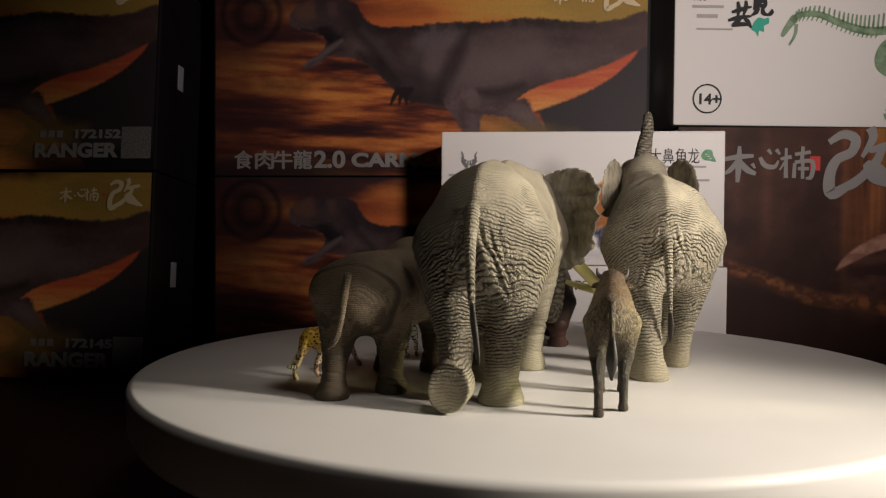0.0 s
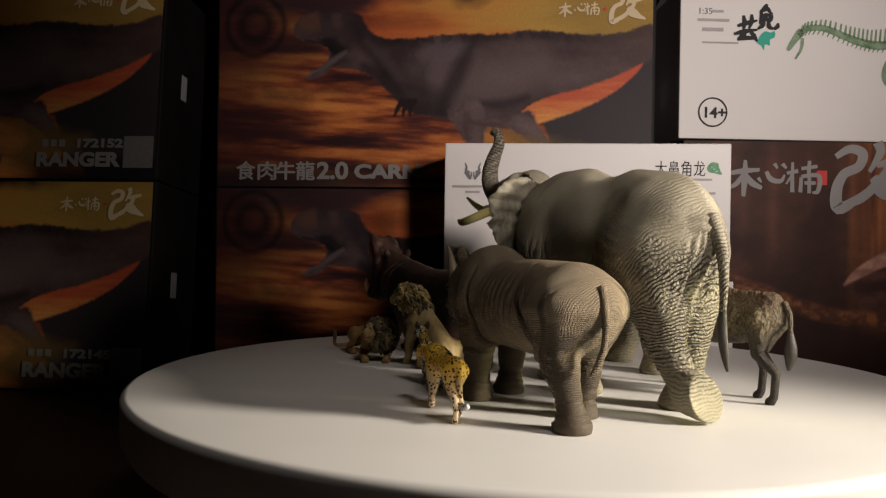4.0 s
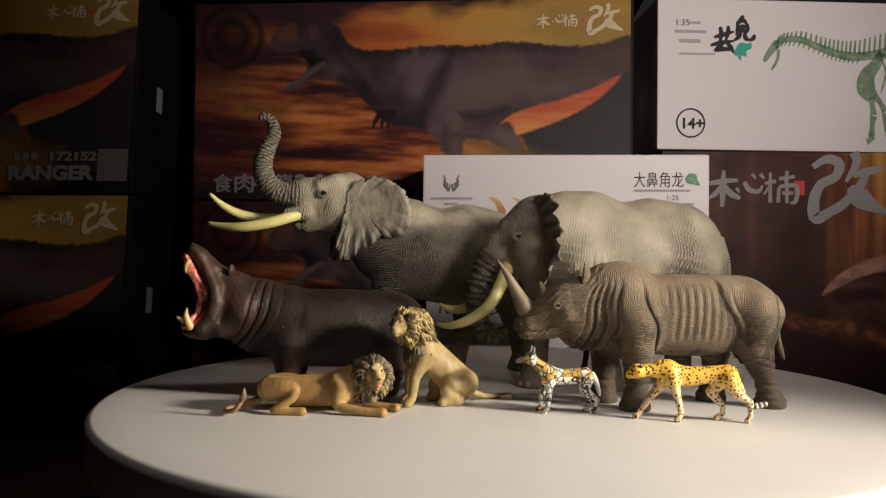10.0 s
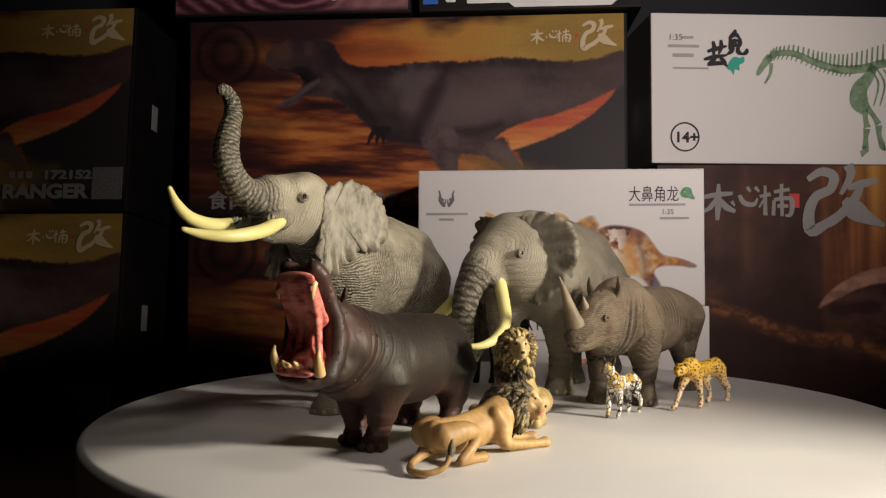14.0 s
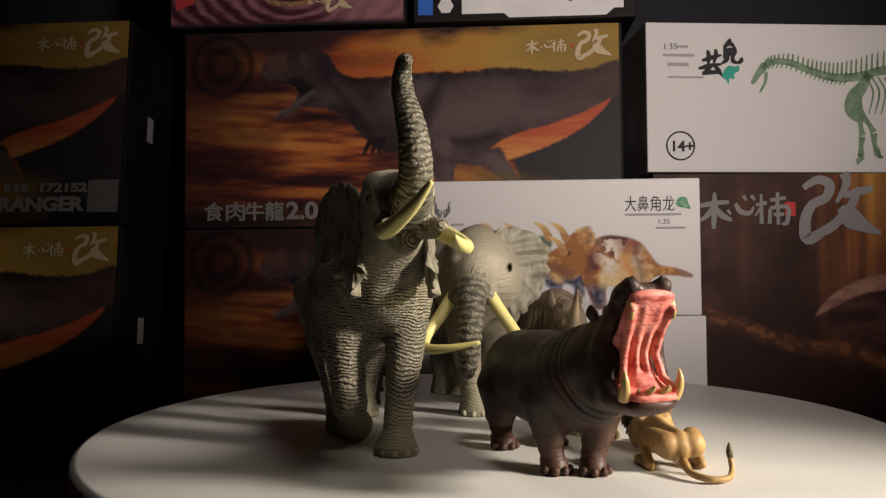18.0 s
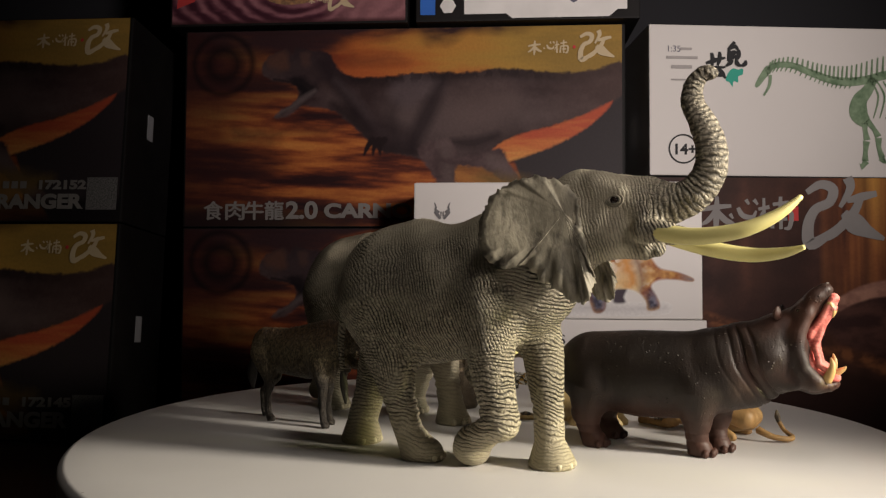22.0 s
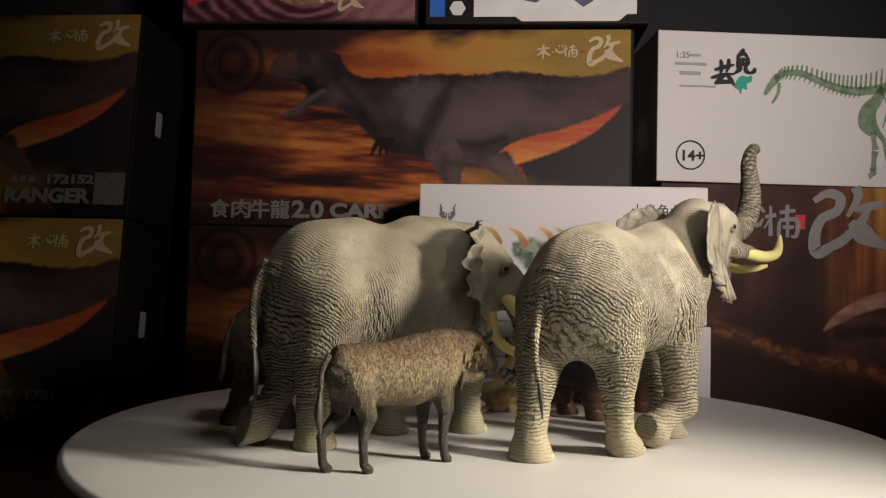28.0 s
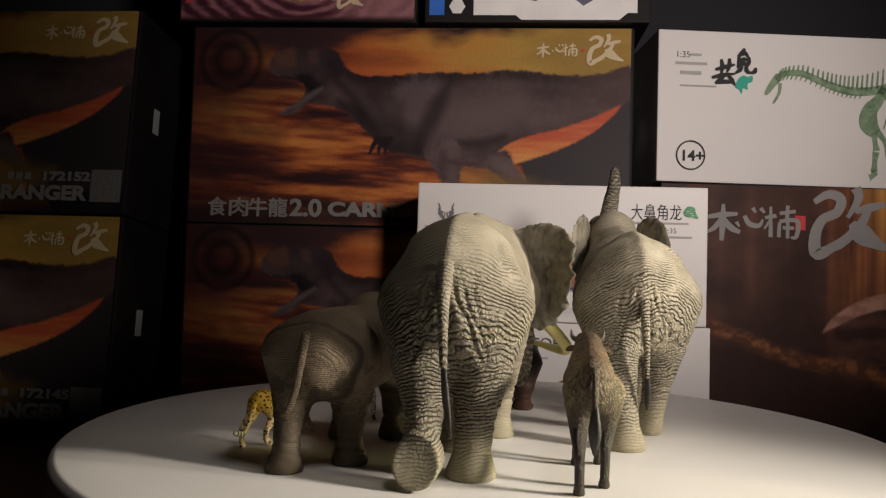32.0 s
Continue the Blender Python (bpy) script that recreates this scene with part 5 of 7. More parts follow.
def forest_art(w, h):
    """The printed front: dark trunks, a glowing clearing, the head of an animal with a long pale horn, a lit branch."""
    c = Canvas(-0.100, w - 0.102, -0.100, h - 0.102, 0.0009, 9)

    def P(x, y):
        return ((x - 1157) * 0.000488 - 0.101, h - (y - 298) * 0.000469 - 0.101)

    mist = c.grain(0.05, 0.04, 5)
    c.lay(np.ones_like(c.x), c.ramp(mist, [(0.2, (0.038, 0.018, 0.015)), (0.5, (0.070, 0.031, 0.024)), (0.85, (0.115, 0.048, 0.032))]))
    trunks = c.grain(0.012, 0.30, 4, 0.3)
    glow = np.clip((c.x - P(1440, 0)[0]) / 0.012, 0, 1) * np.clip((c.z - P(0, 640)[1]) / 0.09, 0, 1)
    c.lay(glow * 0.9, c.ramp(trunks * 0.75 + mist * 0.25, [(0.25, (0.075, 0.028, 0.018)), (0.5, (0.19, 0.066, 0.028)), (0.75, (0.34, 0.125, 0.042))]))
    light = np.clip((c.x - P(1500, 0)[0]) / 0.05 + (c.z - P(0, 360)[1]) / 0.10, 0, 1)
    c.lay(light * 0.85 * glow, c.ramp(trunks, [(0.3, (0.36, 0.13, 0.035)), (0.7, (0.62, 0.33, 0.07))]))
    for x, wide in ((1285, 0.020), (1345, 0.030), (1400, 0.024), (1462, 0.006), (1520, 0.007), (1580, 0.02)):
        c.lay(c.near([(*P(x, 280), 1), (*P(x + 4, 420), 0.9), (*P(x - 3, 660), 1.1)], wide, 0.008) * 0.55, (0.034, 0.017, 0.014))
    c.lay(np.clip((P(0, 560)[1] - c.z + (c.x - P(1260, 0)[0]) * -0.25) / 0.02, 0, 0.85), (0.030, 0.015, 0.012))
    head = c.inside([P(*q) for q in [(1452, 556), (1490, 520), (1560, 500), (1800, 500), (1800, 640), (1560, 630), (1500, 612), (1462, 590)]], 0.006, 0.003)
    c.lay(head, c.ramp(c.grain(0.02, 0.01, 4), [(0.3, (0.040, 0.018, 0.016)), (0.8, (0.085, 0.038, 0.030))]))
    c.lay(c.near([(*P(1440, 558), 0.2), (*P(1462, 538), 0.7), (*P(1500, 515), 1.0), (*P(1545, 501), 1.15), (*P(1620, 492), 1.3)], 0.0115, 0.002), c.ramp(c.grain(0.012, 0.006, 3), [(0.2, (0.22, 0.105, 0.080)), (0.8, (0.38, 0.20, 0.145))]))
    c.lay(c.near([(*P(1244, 552), 0.6), (*P(1280, 566), 0.9), (*P(1340, 590), 1.0), (*P(1390, 608), 1.0), (*P(1440, 616), 1.0), (*P(1500, 622), 1.0), (*P(1545, 640), 1.0), (*P(1600, 680), 1.1)], 0.0105, 0.006) * 0.9, c.ramp(c.grain(0.008, 0.006, 3), [(0.3, (0.085, 0.034, 0.020)), (0.8, (0.25, 0.095, 0.040))]))
    return c.mesh("forest_art")


def forest_box(m):
    w, h, d = 0.330, 0.2195, 0.085
    box = empty("forest_box", m, "dark cardboard box printed with a red-brown forest", "box")
    part("carton", block(0, w, 0, d, 0, h, 0.0015), MAT["kraft"], box)
    art = part("artwork", forest_art(w, h), None, box, "printed misty forest with a horned animal", m=pose(0.101, -0.0003, 0.101))

    def P(x, y):
        return ((x - 1157) * 0.000488 - 0.101, h - (y - 298) * 0.000469 - 0.101)

    brush_sign("sign_print", *P(1478, 366), 0.054, MAT["ink_sign"], art, 2, (-1.94, -1.50, -1.03), 0.50)
    print_on("seal_print", flat_shape([(*P(1388, 352),), (*P(1406, 352),), (*P(1406, 378),), (*P(1388, 378),)], 0, 1), MAT["ink_red"], art, 2, "small red seal")
    return box


forest_box(pose(0.136, 0.3095, TABLE, 0, 0, 4.0))
skeleton_box(pose(0.132, 0.3085, TABLE + 0.2205, 0, 0, 7.0))


def top_box(m, w, pink):
    h, d = 0.075, 0.08
    box = empty("model_kit_box", m, "pink-purple printed cardboard box" if pink else "dark box printed with a white panel and blue square", "box", "boxes on top of the stack")
    part("carton", block(0, w, 0, d, 0, h, 0.0012), MAT["kraft"], box)
    if pink:
        c = Canvas(0.002, w - 0.002, 0.002, 0.046, 0.0008, 3)
        swirl = 0.5 + 0.5 * np.sin(np.hypot(c.x - 0.11, (c.z - 0.035) * 1.6) * 420 + 7 * c.grain(0.05, 0.02))
        c.lay(np.ones_like(c.x), c.ramp(swirl * 0.6 + 0.4 * c.grain(0.02, 0.01), [(0.2, (0.055, 0.016, 0.026)), (0.5, (0.13, 0.045, 0.062)), (0.85, (0.30, 0.13, 0.15))]))
        c.lay(np.clip((c.x - 0.135) / 0.03, 0, 0.8) * (0.6 + 0.4 * c.grain(0.006, 0.02)), (0.30, 0.14, 0.15))
        c.lay(np.clip((0.006 - c.z) / 0.004, 0, 0.8), (0.05, 0.018, 0.02))
        part("artwork", c.mesh("swirl_art"), None, box, "wine-red and pink swirling print", m=pose(0, -0.0003, 0))
        print_on("red_print", flat_shape([(0.006, 0.016), (0.022, 0.022), (0.030, 0.04), (0.008, 0.04)], 0, 1), MAT["ink_red"], box, 1)
        print_on("swoosh_print", stroke([(0.078, 0.030, 0.4), (0.095, 0.021, 1.0), (0.118, 0.020, 0.9), (0.145, 0.027, 0.5)], 0.004), MAT["ink_gold"], box, 1)
        brush_sign("sign_print", 0.152, 0.021, 0.018, MAT["ink_pale"], box, 1, (-1.4, -1.0, -0.7), 0.3)
    else:
        print_on("white_print", flat_shape([(0.042, 0.006), (0.078, 0.006), (0.083, 0.002), (0.165, 0.002), (0.172, 0.008), (0.180, 0.008), (0.180, 0.07), (0.042, 0.07)], 0, 1), MAT["ink_white"], box, 0, "white printed panel")
        print_on("figure_print", flat_shape([(0.06, 0.06), (0.075, 0.028), (0.095, 0.018), (0.115, 0.03), (0.135, 0.014), (0.150, 0.03), (0.158, 0.06)], 0, 2), MAT["ink_slate"], box, 1)
        print_on("figure_print", flat_shape([(0.10, 0.05), (0.112, 0.022), (0.126, 0.03), (0.13, 0.05)], 0, 2), MAT["ink_orange"], box, 2)
        print_on("blue_print", flat_shape(rect(0.004, 0.017, 0.006, 0.021), 0, 1), MAT["ink_blue"], box, 1, "bright blue square")
        print_on("badge_print", flat_shape([(0.028 + 0.007 * math.cos(a), 0.0135 + 0.007 * math.sin(a)) for a in (math.pi / 3 * k for k in range(6))], 0, 1), MAT["ink_white"], box, 1, "white hexagon badge")
    return box


top_box(pose(-0.286, 0.299, TABLE + 0.3526), 0.211, True)
top_box(pose(-0.068, 0.299, TABLE + 0.3526), 0.191, False)


# ---- the model animals; each stands on the plate at its place and heading, in millimetres ----
RIDERS = []


def rider(name, x, y, heading, label, category):
    home = pose(x * MM, y * MM, 0, 0, 0, heading)
    ob = empty(name, home, label, category, "animal figures on the turntable")
    RIDERS.append((ob, home))
    return ob


def eyes(thing, places, r, material="eye"):
    for x, y, z in places:
        part("eye", ball(x, y, z, r), MAT[material], thing, "small glossy dark eye", smooth=True)


def on_skin(mesh, places):
    """Places (x, side, z) on the flank of a body, at the depth of its skin."""
    co = np.zeros(len(mesh.vertices) * 3, np.float32)
    mesh.vertices.foreach_get("co", co)
    co = co.reshape(-1, 3) / MM
    out = []
    for x, side, z in places:
        some = co[(np.abs(co[:, 0] - x) < 0.8) & (np.abs(co[:, 2] - z) < 0.8)]
        out.append((x, float((some[:, 1] * side).max()) * side, z))
    return out


def set_eyes(thing, body, places, r, material):
    """Eyes sunk by half in a body's skin, with wrinkled lids round them."""
    spots = on_skin(body.data, places)
    eyes(thing, [(x, y - 0.35 * r * side, z) for (x, y, z), (_, side, _) in zip(spots, places)], r)
    for (x, y, z), (_, side, _) in zip(spots, places):
        for wide, t, lift in ((1.25, 0.42, 0.1), (1.9, 0.34, -0.1)):
            ring = [(x + wide * r * math.cos(a), y + side * lift, z + 0.72 * wide * r * math.sin(a), t) for a in (2 * math.pi * k / 14 for k in range(15))]
            part("eyelid", tube(ring, 6, 2), material, thing, "wrinkled eyelid", smooth=True)


def toes(thing, x, y, heading, spread, r, count=4, material="nail", reach=6.5, lift=1.6):
    """Toe nails round the front of a foot."""
    for k in range(count):
        a = radians(heading + (k - (count - 1) / 2) * spread)
        part("toenail", ball(x + reach * math.cos(a), y + reach * math.sin(a), lift, r, (0.8, 0.8, 1.0), 1), MAT[material], thing, smooth=True)


def trunk_rings(path, wave, size):
    """Ridges round a trunk, as small limbs' swellings along its path."""
    out = []
    line = smooth_line(path, 8)
    gone = 0.0
    for i, p in enumerate(line):
        if i:
            gone += float(np.linalg.norm(p[:3] - line[i - 1][:3]))
        out.append((*p[:3], p[3] + size * math.sin(gone * 2 * math.pi / wave)))
    return out


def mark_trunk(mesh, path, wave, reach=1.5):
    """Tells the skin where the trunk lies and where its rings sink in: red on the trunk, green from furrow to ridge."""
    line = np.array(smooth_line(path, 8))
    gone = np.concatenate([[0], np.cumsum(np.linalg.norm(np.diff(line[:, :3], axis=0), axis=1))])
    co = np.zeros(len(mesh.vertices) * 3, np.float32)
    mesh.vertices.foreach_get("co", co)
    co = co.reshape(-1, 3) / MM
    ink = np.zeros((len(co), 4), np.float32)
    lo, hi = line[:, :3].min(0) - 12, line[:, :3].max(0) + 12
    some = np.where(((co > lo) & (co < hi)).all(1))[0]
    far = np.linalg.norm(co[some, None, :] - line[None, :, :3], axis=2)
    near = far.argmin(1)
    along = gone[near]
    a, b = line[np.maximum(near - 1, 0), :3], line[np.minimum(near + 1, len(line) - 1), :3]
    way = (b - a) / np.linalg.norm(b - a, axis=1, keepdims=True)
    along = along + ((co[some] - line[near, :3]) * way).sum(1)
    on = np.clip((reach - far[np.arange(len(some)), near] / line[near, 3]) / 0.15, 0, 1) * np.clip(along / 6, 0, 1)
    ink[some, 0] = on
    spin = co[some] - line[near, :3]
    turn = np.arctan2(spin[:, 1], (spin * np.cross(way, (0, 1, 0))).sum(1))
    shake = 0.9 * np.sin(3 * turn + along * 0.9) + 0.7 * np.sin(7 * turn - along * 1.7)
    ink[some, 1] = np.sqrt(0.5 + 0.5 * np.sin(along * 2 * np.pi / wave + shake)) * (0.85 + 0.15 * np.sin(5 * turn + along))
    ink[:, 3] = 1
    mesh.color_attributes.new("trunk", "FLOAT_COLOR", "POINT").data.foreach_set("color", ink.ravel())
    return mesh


def folds(x, y, z):
    """Slack skin: bent horizontal folds on the legs, rear and belly."""
    bent = z + 3.0 * np.sin(x / 8.0) + 1.6 * np.sin(y / 4.0 + x / 13.0)
    where = np.clip((74 - z) / 18, 0, 1) * np.clip((z - 9) / 8, 0, 1)
    some = 0.6 + 0.4 * np.sin(x / 5.0 + z / 9.0) * np.sin(y / 6.0 - z / 7.0)
    return 0.15 * where * some * np.sin(bent * 2 * np.pi / 3.9)


def deep_folds(hip, arm, swells, rump, spine=0.9):
    """The slack folds of an elephant with long creases before the thigh and behind the foreleg; swells: (x, z, width, height, inward) on both flanks."""
    def relief(x, y, z):
        out = folds(x, y, z)
        wide = np.clip((np.abs(y) - 9) / 5, 0, 1)
        for k in range(5):
            line = x - hip - 0.6 * (47 - z) + 3.2 * k + 0.9 * np.sin(z / 4.0 + k)
            out = out + (0.85 - 0.12 * k) * np.exp(-(line / 0.85) ** 2) * wide * np.clip((z - 34) / 6, 0, 1) * np.clip((62 - z) / 8, 0, 1)
        for k in range(4):
            line = x - arm - 0.15 * (52 - z) + 2.6 * k + 0.8 * np.sin(z / 3.5 + 2 * k)
            out = out + 0.6 * np.exp(-(line / 0.7) ** 2) * wide * np.clip((z - 40) / 6, 0, 1) * np.clip((66 - z) / 8, 0, 1)
        side = np.clip((np.abs(y) - 3) / 6, 0, 1)
        for cx, cz, sx, sz, deep in swells:
            out = out + deep * np.exp(-((x - cx) / sx) ** 2 - ((z - cz) / sz) ** 2) * side
        out = out - spine * np.exp(-(y / 2.6) ** 2) * np.clip((z - 62) / 10, 0, 1) * np.clip((hip + 40 - x) / 20, 0, 1)
        behind = np.clip((rump - x) / 6, 0, 1) * np.clip((z - 34) / 5, 0, 1)
        out = out + 1.5 * np.exp(-(y / 2.4) ** 2) * behind * np.clip((60 - z) / 6, 0, 1)
        for k in range(3):
            line = np.abs(y) - 2.5 - 2.4 * k - 0.34 * (64 - z) - 0.5 * np.sin(z / 2.5 + k)
            out = out + (0.9 - 0.2 * k) * np.exp(-(line / 0.7) ** 2) * behind * np.clip((66 - z) / 5, 0, 1)
        for cz in (70, 66.5):
            out = out - 0.8 * np.exp(-((z - cz + 0.12 * np.abs(y)) / 1.2) ** 2) * np.clip((rump - x) / 6, 0, 1) * np.clip((9 - np.abs(y)) / 4, 0, 1)
        for k in range(3):
            out = out + 0.5 * np.exp(-((z - 15.5 - 3.2 * k - 0.8 * np.sin(x / 2.5 + k)) / 0.7) ** 2) * (np.abs(y) > 3)
        return out
    return relief


# elephant with a raised trunk
elephant = rider("elephant_figure", 62, 0, 86, "grey wrinkled bull elephant figure with raised trunk and yellow tusks", "elephant figure")
clay = Clay(0.5, 7)
clay.limb([(-15, 0, 60, 24.5), (0, 0, 60, 26), (22, 0, 62, 23.5), (38, 0, 66, 19.5)], flat=0.90)
clay.limb([(-6, 0, 80, 6), (-24, 0, 74, 6)], blend=10)
clay.limb([(30, 0, 72, 19), (50, 0, 80, 16), (62, 0, 87, 14)], flat=0.85)
clay.limb([(60, 0, 89, 15), (72, 0, 90, 11.5), (80, 0, 90, 9.5)], flat=0.80, blend=5)
clay.limb([(70, 0, 80, 7), (80, 0, 77, 4.5), (84, 0, 76.5, 3)], blend=4)
for s in (-1, 1):
    clay.limb([(82, s * 7, 82, 4.2), (90, s * 9, 81, 3.2)], blend=3)
    clay.limb([(67, s * 7.5, 97, 4.5), (74, s * 8, 95, 3.5)], blend=5)
TRUNK = [(80, 0, 91, 9), (89, -0.3, 91, 6.6), (96, -1.0, 93.5, 5.6), (101, -2.0, 100, 5.1), (101.8, -3.0, 108, 4.7), (99.3, -4.0, 116, 4.1), (96.6, -4.8, 122, 3.5), (97, -5.2, 127.5, 2.9), (100, -5.3, 131, 2.4), (102.5, -5.3, 130.8, 2.1)]
clay.limb(trunk_rings(TRUNK, 1.7, 0.22), blend=3)
clay.limb([(28, -11, 56, 11.5), (30, -12, 36, 7.8), (33, -11, 18, 6.2)], blend=5)
clay.limb([(33, -11, 17, 6.7), (28, -9.5, 13.5, 5.3), (23.5, -8, 10, 5.8), (20.5, -7, 7.2, 7.4)], blend=3)
clay.limb([(5.6, -7, 11.0, 11.0)], blend=0.6, carve=True)
clay.limb([(-15, -12, 58, 15), (-11, -12.5, 40, 10.0), (-8, -11, 23, 6.2), (-4.5, -9.5, 10, 5.3), (-1, -8.5, 3.5, 6.8), (2.5, -8, 2, 6.2)], blend=6)
clay.limb([(-20, 12, 56, 14), (-28, 10, 38, 9.8), (-33, 8, 21, 6.4), (-36, 6.8, 9, 6.0), (-36, 6.5, 2, 8.4)], blend=6)
clay.limb([(34, 10, 58, 11.5), (41, 9, 40, 7.7), (44, 6.5, 21, 5.7), (45, 5, 9, 5.4), (46, 4.4, 2, 8.4)], blend=5)
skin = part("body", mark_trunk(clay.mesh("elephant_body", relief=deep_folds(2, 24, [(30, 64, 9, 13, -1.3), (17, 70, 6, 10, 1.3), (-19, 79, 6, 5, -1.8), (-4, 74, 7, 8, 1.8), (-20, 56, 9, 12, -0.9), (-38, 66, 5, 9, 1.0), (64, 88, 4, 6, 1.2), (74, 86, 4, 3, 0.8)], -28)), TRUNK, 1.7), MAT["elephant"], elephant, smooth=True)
EAR_UP = [(60, 95), (52, 100), (43, 99.5), (35, 94), (31, 85), (31.5, 76), (38, 70), (45, 70.5), (50, 66), (56, 62), (62, 58.5), (66, 60), (66.5, 67), (64, 76), (62, 86)]
for s in (-1, 1):
    part("ear", ear(EAR_UP, (57, 88), lambda x, z, s=s: s * (12.0 + max(0.0, 60 - x) * 0.40 - 1.6 * math.exp(-((x - 45) / 7) ** 2 - ((z - 86) / 8) ** 2) + max(0.0, 80 - z) * 0.10 + 0.9 * min(1.0, max(0.0, (76 - z) / 6)) * math.sin(x * 0.95 + 0.25 * z)), 1.0, calm=76), MAT["ear"], elephant, "broad ragged ear", smooth=True)
part("tusk", tube([(83, -8, 82, 3.0), (97, -11, 79.5, 2.7), (111, -10.5, 81, 2.4), (121, -7.5, 85.5, 1.8), (127.4, -4.6, 91, 0.8)], 16), MAT["tusk"], elephant, "long pale yellow tusk", smooth=True)
part("tusk", tube([(83, 8, 82, 3.0), (97, 12, 77, 2.7), (111, 10.5, 74.3, 2.4), (121, 5.5, 74.6, 1.8), (127.6, 2, 76.2, 0.8)], 16), MAT["tusk"], elephant, "long pale yellow tusk", smooth=True)
part("tail", tube([(-36, 0, 64, 2.6), (-40.5, 0, 52, 1.8), (-42, -0.5, 40, 1.3), (-40.5, -1, 29, 1.0)]), MAT["elephant"], elephant, "thin hanging tail", smooth=True)
part("tail_tuft", tube([(-40.5, -1, 30, 0.9), (-39.5, -1.5, 23, 1.6), (-38.5, -1.5, 16, 0.5)], 8, squash=0.5), MAT["hair"], elephant, "black hair tuft", smooth=True)
set_eyes(elephant, skin, [(73, -1, 91.8), (73, 1, 91.8)], 1.5, MAT["ear"])
toes(elephant, 46, 4.4, 0, 34, 1.7, 4, reach=7.6)
toes(elephant, -36, 6.5, 0, 34, 1.6, 4, reach=7.6)
toes(elephant, 2.5, -8, 0, 34, 1.5, 3, reach=6.0)

# elephant with its head lowered
cow = rider("elephant_figure", -10, -55, 80, "grey wrinkled elephant figure, head lowered, ears spread, one hind foot lifted", "elephant figure")
clay = Clay(0.5, 7)
clay.limb([(-28, 0, 60, 25), (-8, 0, 60, 25.5), (16, 0, 62, 25.5), (32, 0, 66, 22)], flat=0.86)
clay.limb([(-15, 0, 80, 6.5), (-34, 0, 75, 6.5)], blend=10)
clay.limb([(12, 0, 83, 6), (26, 0, 84, 6)], blend=10)
clay.limb([(24, -1, 69, 20), (37, -5, 75, 13)], flat=0.86)
clay.limb([(40, -5, 77.5, 11.4), (48, -7.0, 71.5, 10.0), (55.5, -9.8, 63, 7.6)], flat=1.06, blend=4)
TRUNK_LOW = [(55, -10.5, 64, 8.4), (62, -12.5, 54, 6.6), (65, -13.5, 43, 5.6), (65, -14, 33, 4.8), (62, -14, 25, 4.0), (56.5, -13.5, 22.5, 3.4), (53, -13, 25.5, 2.6)]
clay.limb(trunk_rings(TRUNK_LOW, 3.0, 0.22), blend=3)
clay.limb([(45, -7.5, 60, 6), (50, -9, 56, 4)], blend=5)
for s in (-1, 1):
    clay.limb([(51, -9.5 + s * 6.6, 60, 4.0), (54, -10 + s * 8.2, 56, 3.2)], blend=3)
    clay.limb([(43, -5.5 + s * 9.6, 78, 3.0), (50.5, -7.4 + s * 9.4, 73.4, 2.4)], blend=3)
clay.limb([(-30, -11, 56, 14.5), (-33, -10, 38, 10.2), (-34, -8, 21, 6.8), (-33.5, -7, 9, 6.2), (-32.5, -6.7, 2, 8.4)], blend=6)
clay.limb([(-30, 12, 56, 14.5), (-37, 10, 38, 10.4), (-39, 8.5, 24, 7.0), (-45, 7.5, 14.5, 5.8), (-49.5, 7, 10, 7.2)], blend=6)
clay.limb([(-50, 7, 9.4, 7.5), (-56, 7, 8.2, 7.5)], blend=2)
clay.limb([(-103, 9.5, 23, 50.0)], blend=0.6, carve=True)
clay.limb([(30, -10, 58, 13.0), (35, -10, 40, 8.4), (37.5, -8, 21, 5.9), (38.6, -6.2, 9, 5.7), (39.2, -5.7, 2, 8.0)], blend=7)
clay.limb([(24, 11, 56, 13.0), (18, 11, 38, 8.6), (11, 9, 21, 6.2), (7.5, 6.8, 9, 5.8), (7.5, 6.3, 2, 7.9)], blend=7)
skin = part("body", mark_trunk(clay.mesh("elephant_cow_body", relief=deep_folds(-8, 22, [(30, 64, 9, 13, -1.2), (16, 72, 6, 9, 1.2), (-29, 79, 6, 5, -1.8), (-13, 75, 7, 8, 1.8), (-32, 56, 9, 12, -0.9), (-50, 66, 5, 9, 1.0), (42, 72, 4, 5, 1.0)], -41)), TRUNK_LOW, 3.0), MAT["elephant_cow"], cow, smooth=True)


def fan_ear(thing, s):
    """An ear that stands out sideways and a little back."""
    line = [(0, 87), (-9, 89), (-20, 87), (-27, 80), (-28.5, 69), (-24, 58), (-15, 49), (-7, 46), (-1, 53), (1, 68), (2, 79)]
    bm = ear([(x, z) for x, z in line], (-1, 76), lambda x, z: (-0.005 * (x + 6) ** 2 if s > 0 else 0.02 * (x + 12) ** 2) + 1.1 * min(1.0, max(0.0, -x / 22)) * math.sin(z * 1.05 + x * 0.15), 0.9, 1.3)
    turn = pose(0.0425 if s > 0 else 0.035, 0.0035 if s > 0 else -0.0165, 0, 0, 0, -80 if s > 0 else 58)
    if s > 0:
        turn = turn @ Matrix.Diagonal((1, -1, 1, 1))
    bm.transform(turn)
    part("ear", bm, MAT["ear_dark"], thing, "broad spread ear with a ragged edge", smooth=True)


